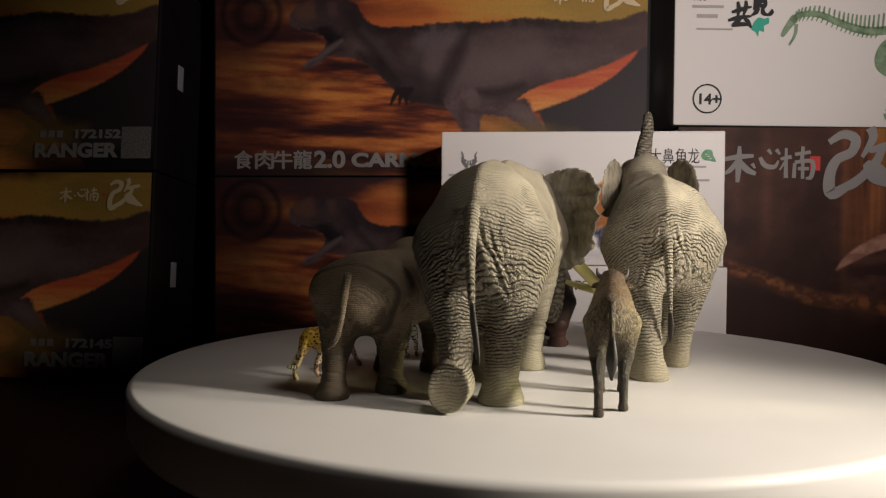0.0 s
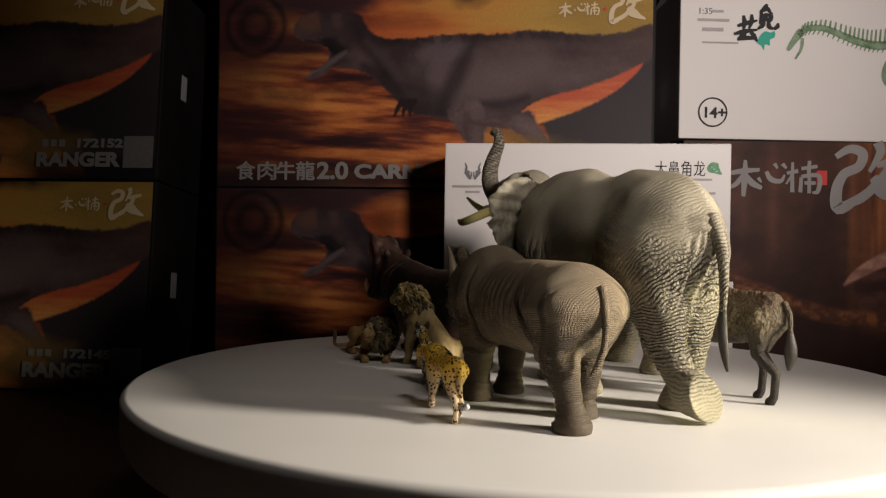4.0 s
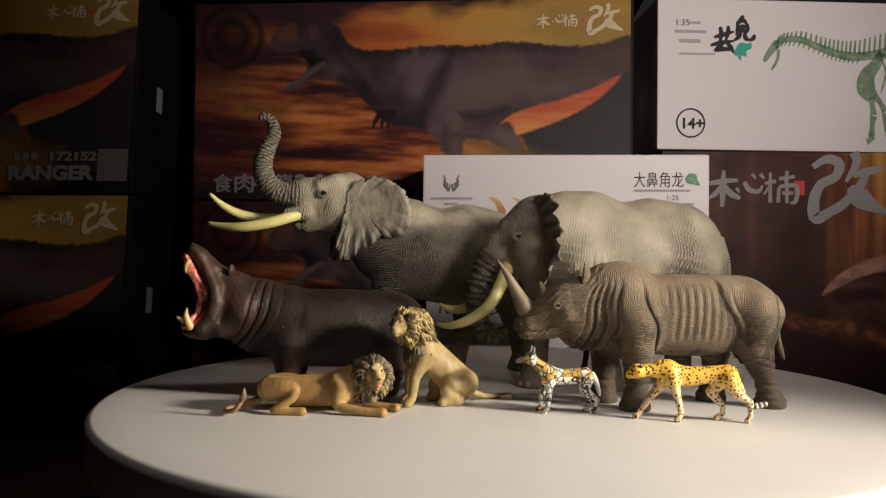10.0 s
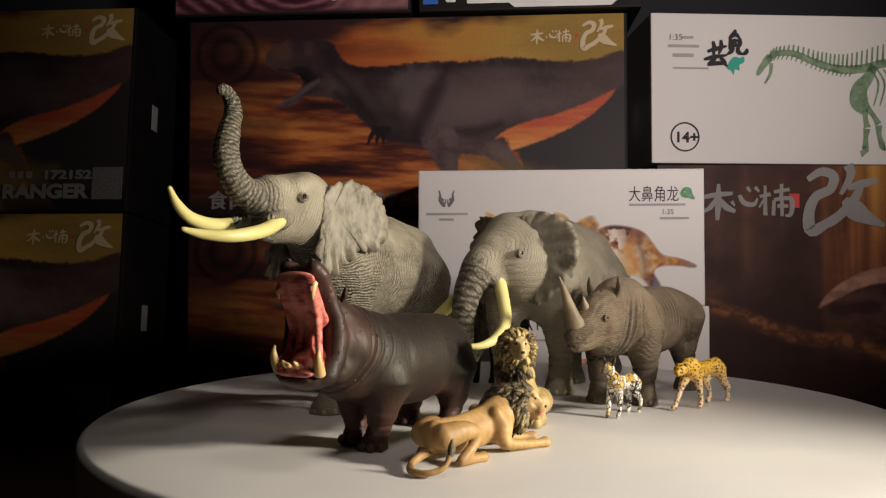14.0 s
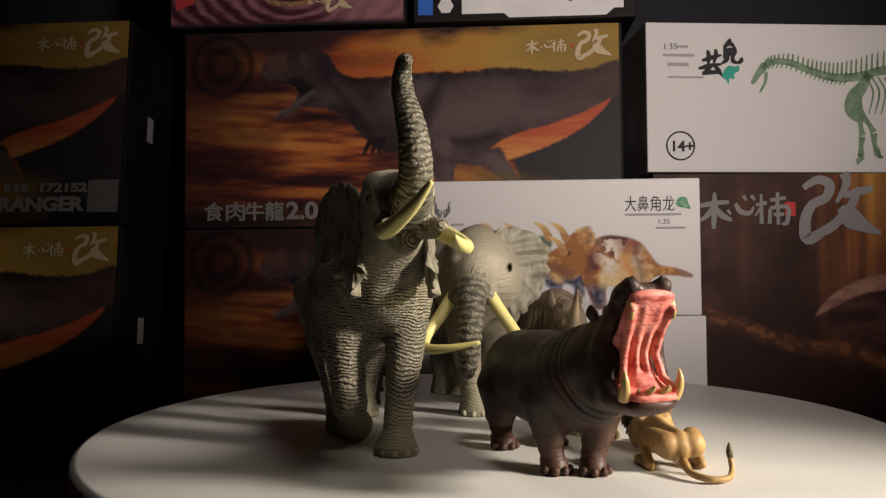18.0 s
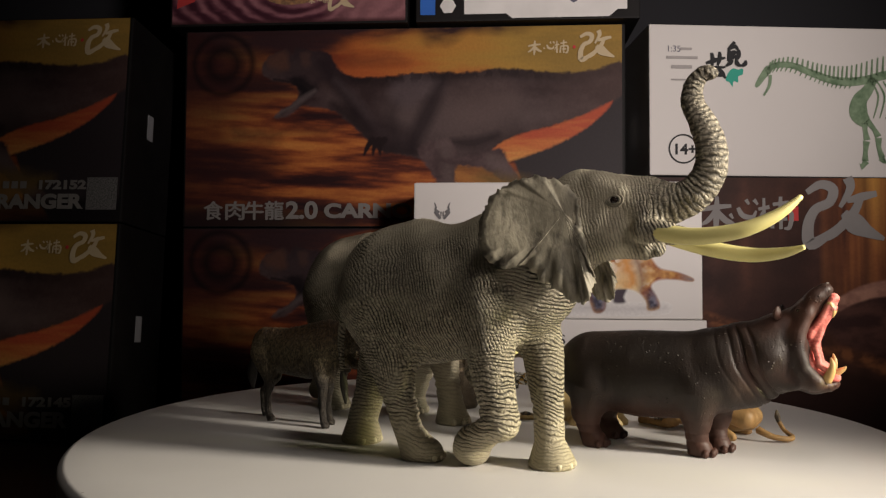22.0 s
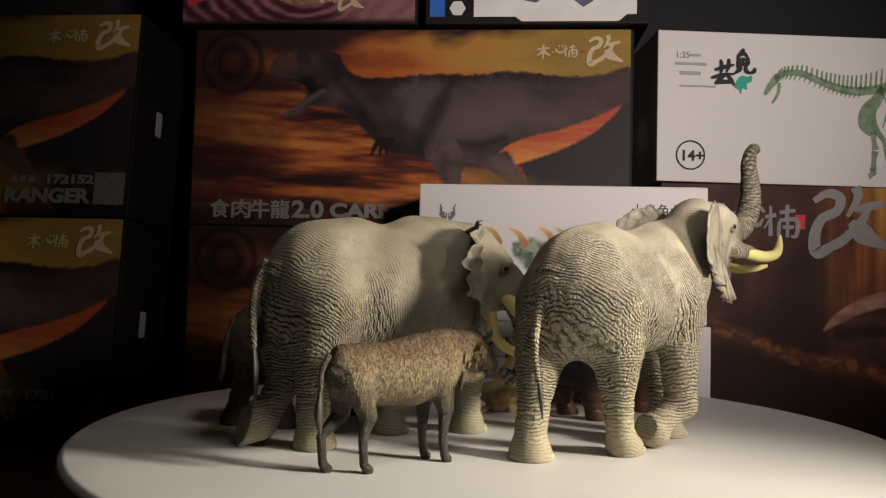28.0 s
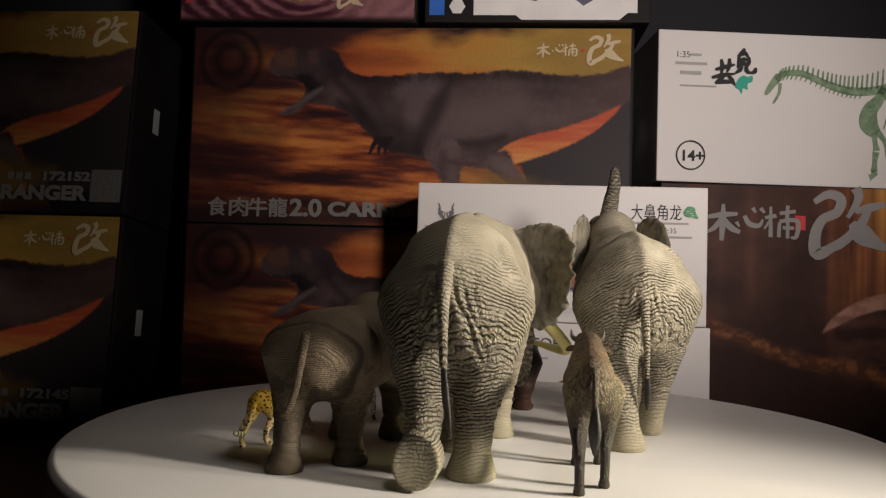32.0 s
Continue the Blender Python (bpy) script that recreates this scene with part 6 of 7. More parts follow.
fan_ear(cow, -1)
fan_ear(cow, 1)
part("tusk", tube([(50, -16, 60, 3.0), (55, -25, 48, 2.9), (61, -33, 38.5, 2.6), (69, -33, 34.5, 2.3), (77.5, -24, 35.5, 1.6), (83, -13.5, 38, 0.8)], 16), MAT["tusk"], cow, "long pale yellow tusk", smooth=True)
part("tusk", tube([(52, -3, 60, 3.0), (58, 3.5, 48, 2.9), (65, 8.5, 38.5, 2.6), (74, 9, 32.5, 2.2), (82, 6, 29.8, 1.5), (87, 1.5, 30, 0.8)], 16), MAT["tusk"], cow, "long pale yellow tusk", smooth=True)
part("tail", tube([(-50, 0, 70, 3.2), (-54.5, 0, 60, 2.2), (-55.8, -0.4, 49, 1.6), (-55.2, -0.8, 38, 1.2)]), MAT["elephant_cow"], cow, "thin hanging tail", smooth=True)
part("tail_tuft", tube([(-55.2, -0.8, 38.5, 1.2), (-54.6, -1.4, 31, 1.7), (-54.8, -2.6, 23, 1.4), (-55.2, -3.6, 17, 0.4)], 8, squash=0.5), MAT["hair"], cow, "black hair tuft", smooth=True)
set_eyes(cow, skin, [(51.5, 1, 70.0), (48.5, -1, 70.4)], 1.3, MAT["ear_dark"])
toes(cow, 39.2, -5.7, 0, 34, 1.7, 4, reach=7.7)
toes(cow, 7.5, 6.3, 0, 34, 1.7, 4, reach=7.5)
toes(cow, -32.5, -6.7, 0, 34, 1.6, 4, reach=7.7)

# rhinoceros
rhino = rider("rhinoceros_figure", -55, -55, 77, "grey-brown rhinoceros figure with two horns and ribbed flanks", "rhinoceros figure")
clay = Clay(0.45, 5)
clay.limb([(-26, 0, 38, 15.8), (-8, 0, 37.2, 17.0), (14, 0, 37.6, 16.6), (24, 0, 40.5, 15.8)], flat=0.98)
clay.limb([(24, 0, 50, 7), (32, 0, 51, 6.6)], blend=6)
clay.limb([(26, 0, 43, 15), (40, 0, 42.5, 11.5), (47, -0.5, 42, 9.5)], flat=0.85)
clay.limb([(46, -0.5, 43, 9.0), (55, -1.8, 38.6, 7.0), (61.5, -2.8, 35.0, 5.6), (64.4, -3.1, 33.0, 4.6)], flat=0.88, blend=3)
clay.limb([(46, -0.9, 35.6, 7.2), (56, -2.2, 31.4, 4.6), (62.6, -2.9, 30.2, 3.4)], flat=1.05, blend=3)
for s in (-1, 1):
    clay.limb([(52, -1 + s * 5.0, 44.0, 2.2), (56.5, -1.8 + s * 4.2, 42, 1.4)], blend=1.6)
    clay.limb([(48, -0.6 + s * 5.6, 38, 4.0)], blend=2)
    clay.limb([(63.6, -3 + s * 3.2, 33.4, 2.0)], blend=1.5)
for k in range(4):
    clay.limb([(35 + k * 2.6, 0, 41 - k * 0.5, 13.4 - k * 1.1), (34 + k * 2.6, 0, 35 - k, 12.2 - k)], flat=0.86, blend=1.4)
clay.limb([(-29, 8.5, 38, 11.5), (-28.5, 9, 25, 7.6), (-33.5, 8.5, 12.5, 4.6), (-35, 8.2, 7, 4.6), (-36, 8, 2, 6.4)], blend=3)
clay.limb([(-25, -8.5, 38, 11.5), (-20.5, -9, 25, 7.6), (-20.5, -9, 12.5, 4.6), (-19.6, -8.6, 7, 4.6), (-18.6, -8.4, 2, 6.4)], blend=3)
clay.limb([(22, 9.0, 33, 10), (21, 10.0, 19, 6.2), (21.3, 9.8, 9, 4.6), (22, 10, 2, 6.2)], blend=3)
clay.limb([(26, -9.0, 33, 10), (28, -9.6, 19, 6.2), (28.5, -9.3, 9, 4.6), (29, -9, 2, 6.2)], blend=3)


def ribs(x, y, z):
    """Rib arcs on the flanks, deep folds at shoulder, neck and thigh, crinkles on the face."""
    side = np.clip((np.abs(y) - 6) / 5, 0, 1)
    bow = x + 0.006 * (z - 40) ** 2 + 0.10 * (z - 40)
    inside = np.clip(1 - ((x + 3) / 15) ** 4, 0, 1) * np.clip(1 - ((z - 38.5) / 11.5) ** 4, 0, 1) * side
    out = 0.34 * inside * np.cos(bow * 2 * np.pi / 3.5)
    for place, lean, deep, wide in ((17, 0.25, 1.1, 0.8), (30, -0.05, 1.1, 0.8), (33.5, -0.1, 0.8, 0.6), (36.5, -0.15, 0.9, 0.7), (39.5, -0.2, 0.7, 0.6), (42.5, -0.25, 0.6, 0.5), (-16.5, 0.35, 1.6, 0.9), (-20, 0.3, 0.5, 0.6), (-34, -0.2, 0.5, 0.6)):
        line = x - place - lean * (z - 36) - 0.8 * np.sin(z / 3.0)
        out = out + deep * np.exp(-(line / wide) ** 2) * np.clip((z - 16) / 8, 0, 1) * np.clip((54 - z) / 8, 0, 1)
    for cx, cz, sx, sz, deep in ((22, 40, 6, 9, -1.0), (-27, 38, 7, 11, -0.8), (-12, 45, 4, 6, 0.9), (10, 48, 5, 4, 0.6), (-18, 50, 5, 4, -0.8)):
        out = out + deep * np.exp(-((x - cx) / sx) ** 2 - ((z - cz) / sz) ** 2) * np.clip((np.abs(y) - 3) / 5, 0, 1)
    head = np.clip((x - 50) / 4, 0, 1)
    out = out + 0.9 * head * np.exp(-((z - 31.6 + 0.25 * (x - 58) - 0.6 * np.sin(x / 2.0)) / 0.5) ** 2)
    out = out + 0.24 * np.clip((x - 30) / 6, 0, 1) * np.sin((z + 0.7 * x + 1.5 * np.sin(x / 3.0)) * 2 * np.pi / 2.6) * np.sin(x / 2.2 + y / 3.0)
    crinkle = np.clip(1 - ((x - 27) / 8) ** 2, 0, 1) * np.clip(1 - ((z - 27) / 8) ** 2, 0, 1)
    out = out + 0.22 * crinkle * np.sin((z - 0.4 * x + np.sin(x)) * 2 * np.pi / 2.0)
    for low, deep in ((20, 0.5), (17, 0.4), (10, 0.45), (6.5, 0.4), (4, 0.3)):
        out = out + deep * np.exp(-((z - low - 0.8 * np.sin(x / 2.5)) / 0.6) ** 2) * (np.abs(y) > 4)
    return out


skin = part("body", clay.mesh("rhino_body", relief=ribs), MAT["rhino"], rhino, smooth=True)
part("horn", tube([(61.6, -2.9, 36, 4.6), (64.6, -3.3, 40.5, 3.7), (67.6, -3.7, 46, 2.6), (71.4, -4.1, 53, 1.5), (75.6, -4.3, 59.2, 0.4)], 14), MAT["horn"], rhino, "long curved front horn", smooth=True)
part("horn", tube([(55.4, -1.9, 42, 3.0), (56.6, -2.1, 46, 2.0), (58.3, -2.2, 50.6, 0.4)], 12), MAT["horn"], rhino, "short second horn", smooth=True)
for s in (-1, 1):
    part("ear", tube([(42.5, -0.5 + s * 5.4, 49, 1.7), (41.5, -0.5 + s * 6.8, 52.6, 2.6), (41.4, -0.5 + s * 7.2, 56, 2.2), (42, -0.5 + s * 7, 59, 0.4)], 12, squash=0.45), MAT["rhino"], rhino, "upright funnel ear", smooth=True)
part("tail", tube([(-39.5, 0, 46, 1.7), (-42.4, 0.5, 37, 1.3), (-43.2, 1.6, 28, 1.1), (-43.2, 4.0, 22, 1.2), (-43.0, 6.6, 19, 0.4)]), MAT["rhino"], rhino, "thin tail", smooth=True)
set_eyes(rhino, skin, [(53.2, 1, 41.4), (52.4, -1, 41.4)], 1.0, MAT["rhino"])
for s in (-1, 1):
    part("nostril", ball(66.6, -3.2 + s * 3.0, 33.4, 1.4, (0.8, 0.6, 0.8), 2), MAT["dark_skin"], rhino, "dark nostril", smooth=True)
for fx, fy in ((-36, 8), (-18.6, -8.4), (22, 10), (29, -9)):
    toes(rhino, fx, fy, 0, 46, 1.9, 3, "rhino", 5.4, 1.8)

# hippopotamus
hippo = rider("hippopotamus_figure", 12, 78, 85, "dark brown hippopotamus figure with its pink mouth wide open", "hippopotamus figure")
clay = Clay(0.45, 5)
clay.limb([(-28, 0, 29.0, 15.6), (-9, 0, 28.6, 17.2), (10, 0, 29.2, 16.8), (23, 0, 32, 14.8)], flat=1.04)
clay.limb([(22, 0, 33, 14.5), (32, 0.4, 37, 12.4), (40, 1.2, 40.5, 10.2)], flat=0.95)
for k in range(3):
    clay.limb([(29 + k * 3.4, 0.3 + 0.3 * k, 37 + k * 1.5, 13.2 - k * 1.1), (30 + k * 3.4, 0.3 + 0.3 * k, 30.5 + k * 1.4, 12.6 - k)], flat=0.98, blend=1.2)
clay.limb([(41, 1.4, 43, 8.8), (46, 2.0, 42, 7.6)], flat=1.12, blend=4)
clay.limb([(42, 1.5, 47.5, 6.6), (48, 2.3, 51.5, 5.2), (52.5, 3.0, 55.5, 4.4)], flat=1.3, blend=3)
clay.limb([(52.6, 3.1, 56.8, 3.6), (55.0, 3.5, 60.0, 3.5), (56.2, 3.7, 60.8, 2.7)], flat=2.5, blend=3)
clay.limb([(40, 1.4, 36, 9.0), (47, 2.2, 32, 6.2), (53, 3.0, 29.4, 4.2)], flat=1.45, blend=4)
clay.limb([(53, 3.1, 29.2, 3.6), (58, 3.9, 28.6, 2.7), (59.6, 4.1, 28.9, 2.1)], flat=2.9, blend=3)
for s in (-1, 1):
    clay.limb([(48.6, 2.3 + s * 5.4, 54.6, 2.3)], blend=2.0)
    clay.limb([(57.2, 3.8 + s * 5.2, 62.6, 2.5), (53.4, 3.2 + s * 5.6, 60.0, 2.2)], blend=2)
    clay.limb([(51.5, 2.8 + s * 7.4, 53.2, 2.2), (48.8, 2.4 + s * 8.4, 47, 2.8), (48.2, 2.3 + s * 8.8, 41, 3.2), (50.0, 2.6 + s * 9.0, 34.5, 3.0), (54, 3.2 + s * 8.6, 30.6, 2.6)], blend=2.5)
    clay.limb([(37, 1.2 + s * 5.5, 38.5, 8.4)], blend=4)
    clay.limb([(40, 1.4 + s * 7.0, 31.5, 4.0), (46, 2.0 + s * 8.0, 29.5, 3.0)], blend=3)
clay.limb([(64, 4.6, 44.5, 9.0), (57, 3.6, 43.6, 6.2), (54.5, 3.2, 43, 4.6)], flat=1.25, blend=1.5, carve=True)
clay.limb([(-26, 9.5, 23, 10.5), (-27.5, 9.5, 13, 6.2), (-26, 9.5, 6.2, 4.2), (-23.8, 9.5, 1.5, 5.0)], blend=3)
clay.limb([(-26, -9.5, 23, 10.5), (-28.5, -10, 13, 6.2), (-27.5, -10.2, 6.2, 4.2), (-25, -10.2, 1.5, 5.0)], blend=3)
clay.limb([(18, 8.5, 24, 9.5), (18.5, 7.5, 13.5, 5.6), (18.2, 5.8, 6.6, 4.1), (19.6, 5, 1.5, 4.8)], blend=3)
clay.limb([(14, -8.5, 24, 9.5), (14, -8.2, 13.5, 5.6), (13.6, -7.2, 6.6, 4.1), (14.8, -6.6, 1.5, 4.8)], blend=3)


def neck_folds(x, y, z):
    """Deep folds round the neck, chin and ankles."""
    out = 0.0
    for place, deep in ((24.0, 0.2), (29.0, 0.55), (32.6, 1.0), (36.6, 0.7)):
        line = x + 0.42 * (z - 36) - place - 0.8 * np.sin(z / 4.0 + 0.08 * place) - 0.3 * np.sin(y / 3.0)
        out = out + deep * np.exp(-(line / 0.5) ** 2) * np.clip((z - 12) / 6, 0, 1) * np.clip((51 - z) / 4, 0, 1)
    for low in (5.5, 8.5):
        out = out + 0.35 * np.exp(-((z - low) / 0.5) ** 2) + 0 * x * y
    return out


part("body", clay.mesh("hippo_body", relief=neck_folds), MAT["hippo"], hippo, smooth=True)
clay = Clay(0.4, 2)
clay.limb([(52.2, 3.0, 46.5, 2.0), (56.6, 3.6, 52.8, 2.2), (59.9, 4.0, 59.6, 2.0)], flat=3.6)
clay.limb([(52.4, 2.9, 36, 2.2), (51.6, 2.8, 41.5, 2.2), (52.4, 2.9, 47.4, 2.2)], flat=2.3)
clay.limb([(51.4, 2.8, 34.6, 2.0), (56.5, 3.7, 31.6, 2.0), (60.4, 4.2, 31.0, 1.6)], flat=4.4)
clay.limb([(52.6, 3.0, 37, 2.2), (56.6, 3.6, 34.2, 1.8)], flat=1.9, blend=1.5)
for s in (-1, 1):
    clay.limb([(59.6, 4.0 + s * 2.4, 56.0, 0.9), (56.2, 3.6 + s * 1.8, 50, 1.0), (54.0, 3.1 + s * 1.4, 43, 1.0), (55.0, 3.2 + s * 1.8, 37.5, 1.0)], blend=0.8)
    clay.limb([(60.0, 4.0 + s * 6.4, 56.0, 1.1), (56.4, 3.6 + s * 5.4, 50, 1.2), (54.0, 3.1 + s * 5.0, 43, 1.2), (55.4, 3.3 + s * 6.4, 36, 1.1), (59, 3.9 + s * 7.6, 33, 1.0)], blend=0.8)
part("mouth", clay.mesh("hippo_mouth"), MAT["mouth"], hippo, "wet pink open mouth with a tongue", smooth=True)
for s in (-1, 1):
    part("tusk", tube([(57.6, 3.8 + s * 8.0, 30.6, 1.8), (59.0, 4.0 + s * 8.5, 33.6, 1.5), (59.6, 4.0 + s * 8.7, 36.4, 1.0), (59.2, 4 + s * 8.7, 38.8, 0.25)], 12), MAT["tooth"], hippo, "thick curved lower canine tooth", smooth=True)
    part("tooth", tube([(59.4, 4.1 + s * 2.2, 32, 1.1), (62, 4.4 + s * 2.2, 33.6, 0.9), (63.6, 4.5 + s * 2.2, 34.8, 0.3)], 8), MAT["tooth"], hippo, smooth=True)
    part("tooth", tube([(58.6, 4.0 + s * 5.0, 31.6, 0.8), (60.4, 4.2 + s * 5.0, 33.8, 0.3)], 8), MAT["tooth"], hippo, smooth=True)
    part("tooth", tube([(58.8, 4 + s * 6.4, 58.2, 1.2), (60.0, 4.1 + s * 6.6, 55.2, 0.9), (59.8, 4.1 + s * 6.6, 53.0, 0.2)], 8), MAT["tooth"], hippo, smooth=True)
    part("tooth", tube([(59.6, 4 + s * 2.4, 58.6, 0.8), (60.6, 4.1 + s * 2.4, 56.4, 0.3)], 8), MAT["tooth"], hippo, smooth=True)
    part("ear", tube([(42.6, 1.6 + s * 6.2, 51.6, 1.0), (42.0, 1.6 + s * 7.4, 54.0, 2.0), (42.2, 1.6 + s * 7.8, 56.4, 0.8)], 12, squash=0.5), MAT["hippo"], hippo, "small round ear", smooth=True)
    part("nostril", ball(57.8, 3.9 + s * 4.6, 65.0, 1.0, (0.6, 1, 0.5), 2), MAT["dark_skin"], hippo, smooth=True)
eyes(hippo, [(49.0, 2.3 + 7.2, 55.0), (49.0, 2.3 - 7.2, 55.0)], 1.0)
for s in (-1, 1):
    ring = [(49.0 + 1.5 * math.cos(a), 2.3 + s * 7.0, 55.0 + 1.3 * math.sin(a), 0.5) for a in (2 * math.pi * k / 12 for k in range(13))]
    part("eyelid", tube(ring, 6, 2), MAT["hippo"], hippo, "thick eyelid", smooth=True)
part("tail", tube([(-44, 0, 30, 1.8), (-46.5, 0, 24, 1.4), (-46.5, 0, 19, 0.8)]), MAT["hippo"], hippo, "short tail", smooth=True)
for fx, fy in ((-23.8, 9.5), (-25, -10.2), (19.6, 5), (14.8, -6.6)):
    toes(hippo, fx, fy, 0, 40, 1.9, 4, "hippo", 5.0, 1.4)


# lions
def tufts(centre, radius, count, length, seed, back, squash=(1, 1, 1), skip=0.55):
    """A mane: many pointed locks that stand off a ball and sweep back and down."""
    rng = random.Random(seed)
    bms = []
    for k in range(count):
        d = Vector((rng.gauss(0, 1), rng.gauss(0, 1), rng.gauss(0, 1))).normalized()
        if d.dot(Vector(back)) < -skip:
            continue
        d2 = (d * 0.55 + Vector(back) * 0.45 + Vector((0, 0, -0.55))).normalized()
        p = Vector(centre) + Vector((d.x * squash[0], d.y * squash[1], d.z * squash[2])) * radius
        ln = length * rng.uniform(0.7, 1.3)
        q, r = p + d2 * ln * 0.5 + d * 0.5, p + d2 * ln
        bms.append(tube([(*(p - d * 0.6), 1.15), (*q, 0.85), (*r, 0.12)], 5, 2))
    return merged(bms)


def lion_face(clay, head, fwd, s=1.0):
    """Muzzle and brow blobs in front of a head ball; fwd: unit direction the face looks to."""
    h, f = Vector(head), Vector(fwd).normalized()
    side = Vector((-f.y, f.x, 0)).normalized()
    up = side.cross(f) * -1 if side.cross(f).z < 0 else side.cross(f)
    clay.limb([(*(h + f * 3.0 * s - up * 0.6 * s), 3.0 * s), (*(h + f * 6.0 * s - up * 1.6 * s), 2.0 * s)], blend=2)
    clay.limb([(*(h + f * 2.6 * s + up * 1.2 * s), 2.2 * s), (*(h + f * 6.4 * s - up * 0.3 * s), 1.3 * s)], blend=1.5)
    return h, f, side, up


def lion_head(thing, h, f, coat, mane, seed, base, locks):
    """Ears, eyes, nose and mane of a lion; base: limbs of the mane's body."""
    h, f = Vector(h), Vector(f).normalized()
    side = Vector((-f.y, f.x, 0)).normalized()
    up = f.cross(side)
    body = Clay(0.45, 4)
    for limb in base:
        body.limb(limb)
    soft = body.mesh("mane_body")
    part("mane", soft, MAT[mane], thing, "thick mane", smooth=True)
    rng = random.Random(seed)
    bms = []
    for k in range(locks):
        line = rng.choice(base)
        i = rng.randrange(max(1, len(line) - 1))
        u = rng.random()
        a, b = line[i], line[min(i + 1, len(line) - 1)]
        c = Vector([a[j] + (b[j] - a[j]) * u for j in range(3)])
        r = a[3] + (b[3] - a[3]) * u
        d = Vector((rng.gauss(0, 1), rng.gauss(0, 1), rng.gauss(0, 1))).normalized()
        p = c + d * r * 0.97
        if (p - h).dot(f) > 1.2 and (p - h).length < 7.5:
            continue
        if p.z < 1.5:
            continue
        d2 = (d * 0.45 - f * 0.45 + Vector((0, 0, -0.8))).normalized()
        ln = rng.uniform(2.8, 5.0)
        q = p + d2 * ln * 0.5 + d * 0.7
        e = p + d2 * ln + d * 0.2
        if e.z < 0.8:
            continue
        bms.append(tube([(*(p - d * 0.8), 1.05), (*q, 0.85), (*e, 0.15)], 5, 2))
    for k in range(130):
        turn = rng.uniform(0, 2 * math.pi)
        out = side * math.cos(turn) + up * math.sin(turn)
        p = h + f * rng.uniform(0.8, 3.0) + out * rng.uniform(3.7, 5.0)
        d2 = (out * 0.75 - f * 0.45 + Vector((0, 0, -0.35))).normalized()
        e = p + d2 * rng.uniform(2.4, 4.2)
        if e.z > 0.8:
            bms.append(tube([(*(p - out * 0.6), 0.9), (*(p + d2 * 1.4 + out * 0.5), 0.75), (*e, 0.15)], 5, 2))
    part("mane_locks", merged(bms), MAT[mane], thing, "pointed mane locks", smooth=True)
    face = Clay(0.28, 1.0)
    face.limb([(*(h + f * 2.8 + up * 2.4), 2.3), (*(h + f * 4.6 + up * 1.4), 1.5), (*(h + f * 7.0 - up * 0.5), 1.15)], blend=1)
    for k in (-1, 1):
        face.limb([(*(h + f * 3.2 - up * 0.4 + side * k * 2.0), 1.7), (*(h + f * 5.2 - up * 1.3 + side * k * 1.1), 1.2), (*(h + f * 6.8 - up * 1.7 + side * k * 0.7), 1.0)], blend=0.8)
        face.limb([(*(h + f * 4.2 + up * 2.9 + side * k * 1.7), 0.75), (*(h + f * 4.7 + up * 2.5 + side * k * 0.8), 0.6)], blend=0.6)
    part("face", face.mesh("lion_face", floor=False), MAT["lion_face"], thing, "pale face and long muzzle", smooth=True)
    part("chin", ball(*(h + f * 5.6 - up * 3.1), 1.1, (1, 1, 0.8), 2), MAT["chin"], thing, "whitish chin", smooth=True)
    part("nose", ball(*(h + f * 7.8 - up * 0.6), 0.85, (0.8, 1.2, 0.7), 2), MAT["dark_skin"], thing, "dark nose", smooth=True)
    part("mouth_line", tube([(*(h + f * 7.4 - up * 1.6 - side * 0.2), 0.25), (*(h + f * 6.6 - up * 2.5 - side * 1.3), 0.3), (*(h + f * 5.2 - up * 2.6 - side * 2.0), 0.2)], 6), MAT["dark_skin"], thing, smooth=True)
    part("mouth_line", tube([(*(h + f * 7.4 - up * 1.6 + side * 0.2), 0.25), (*(h + f * 6.6 - up * 2.5 + side * 1.3), 0.3), (*(h + f * 5.2 - up * 2.6 + side * 2.0), 0.2)], 6), MAT["dark_skin"], thing, smooth=True)
    eyes(thing, [tuple(h + f * 4.75 + up * 1.9 + side * k * 1.65) for k in (-1, 1)], 0.5)
    for k in (-1, 1):
        part("ear", ball(*(h + f * 0.2 + up * 3.9 + side * k * 4.2), 1.3, (0.8, 1, 1), 2), MAT[coat], thing, "round ear", smooth=True)
    return h, f, side, up


lion = rider("lion_figure", -24, 38, 92, "seated pale tan male lion figure with a golden mane", "lion figure")
clay = Clay(0.42, 3.0)
clay.limb([(-8, 0, 7.5, 7.2), (-2, 0, 13, 7.0), (5, 0, 20, 6.4), (10, 0.4, 25, 5.8)], flat=0.86)
clay.limb([(10, 0.5, 26, 5.6), (15, 3, 31, 5)])
HEAD, FACE = (17.6, 4.2, 33.4), (0.86, 0.5, -0.12)
clay.limb([(*HEAD, 4.7)])
lion_face(clay, HEAD, FACE)
clay.limb([(9, 3.8, 21, 4.4), (13.5, 4.4, 12, 2.3), (14.6, 4.0, 3.6, 1.8), (16.4, 3.8, 1.3, 2.1)])
clay.limb([(9, -3.8, 21, 4.4), (12.5, -4.2, 12, 2.3), (13.2, -3.8, 3.6, 1.8), (15, -3.6, 1.3, 2.1)])
for s in (-1, 1):
    clay.limb([(-8, s * 5.0, 9.0, 5.6), (-2, s * 6.6, 9.0, 4.2), (0.5, s * 7.0, 6.5, 3.0), (-4, s * 6.8, 2.5, 2.0)], blend=1.4)
    clay.limb([(-5, s * 6.6, 1.8, 1.8), (2.6, s * 7, 1.4, 1.8)])
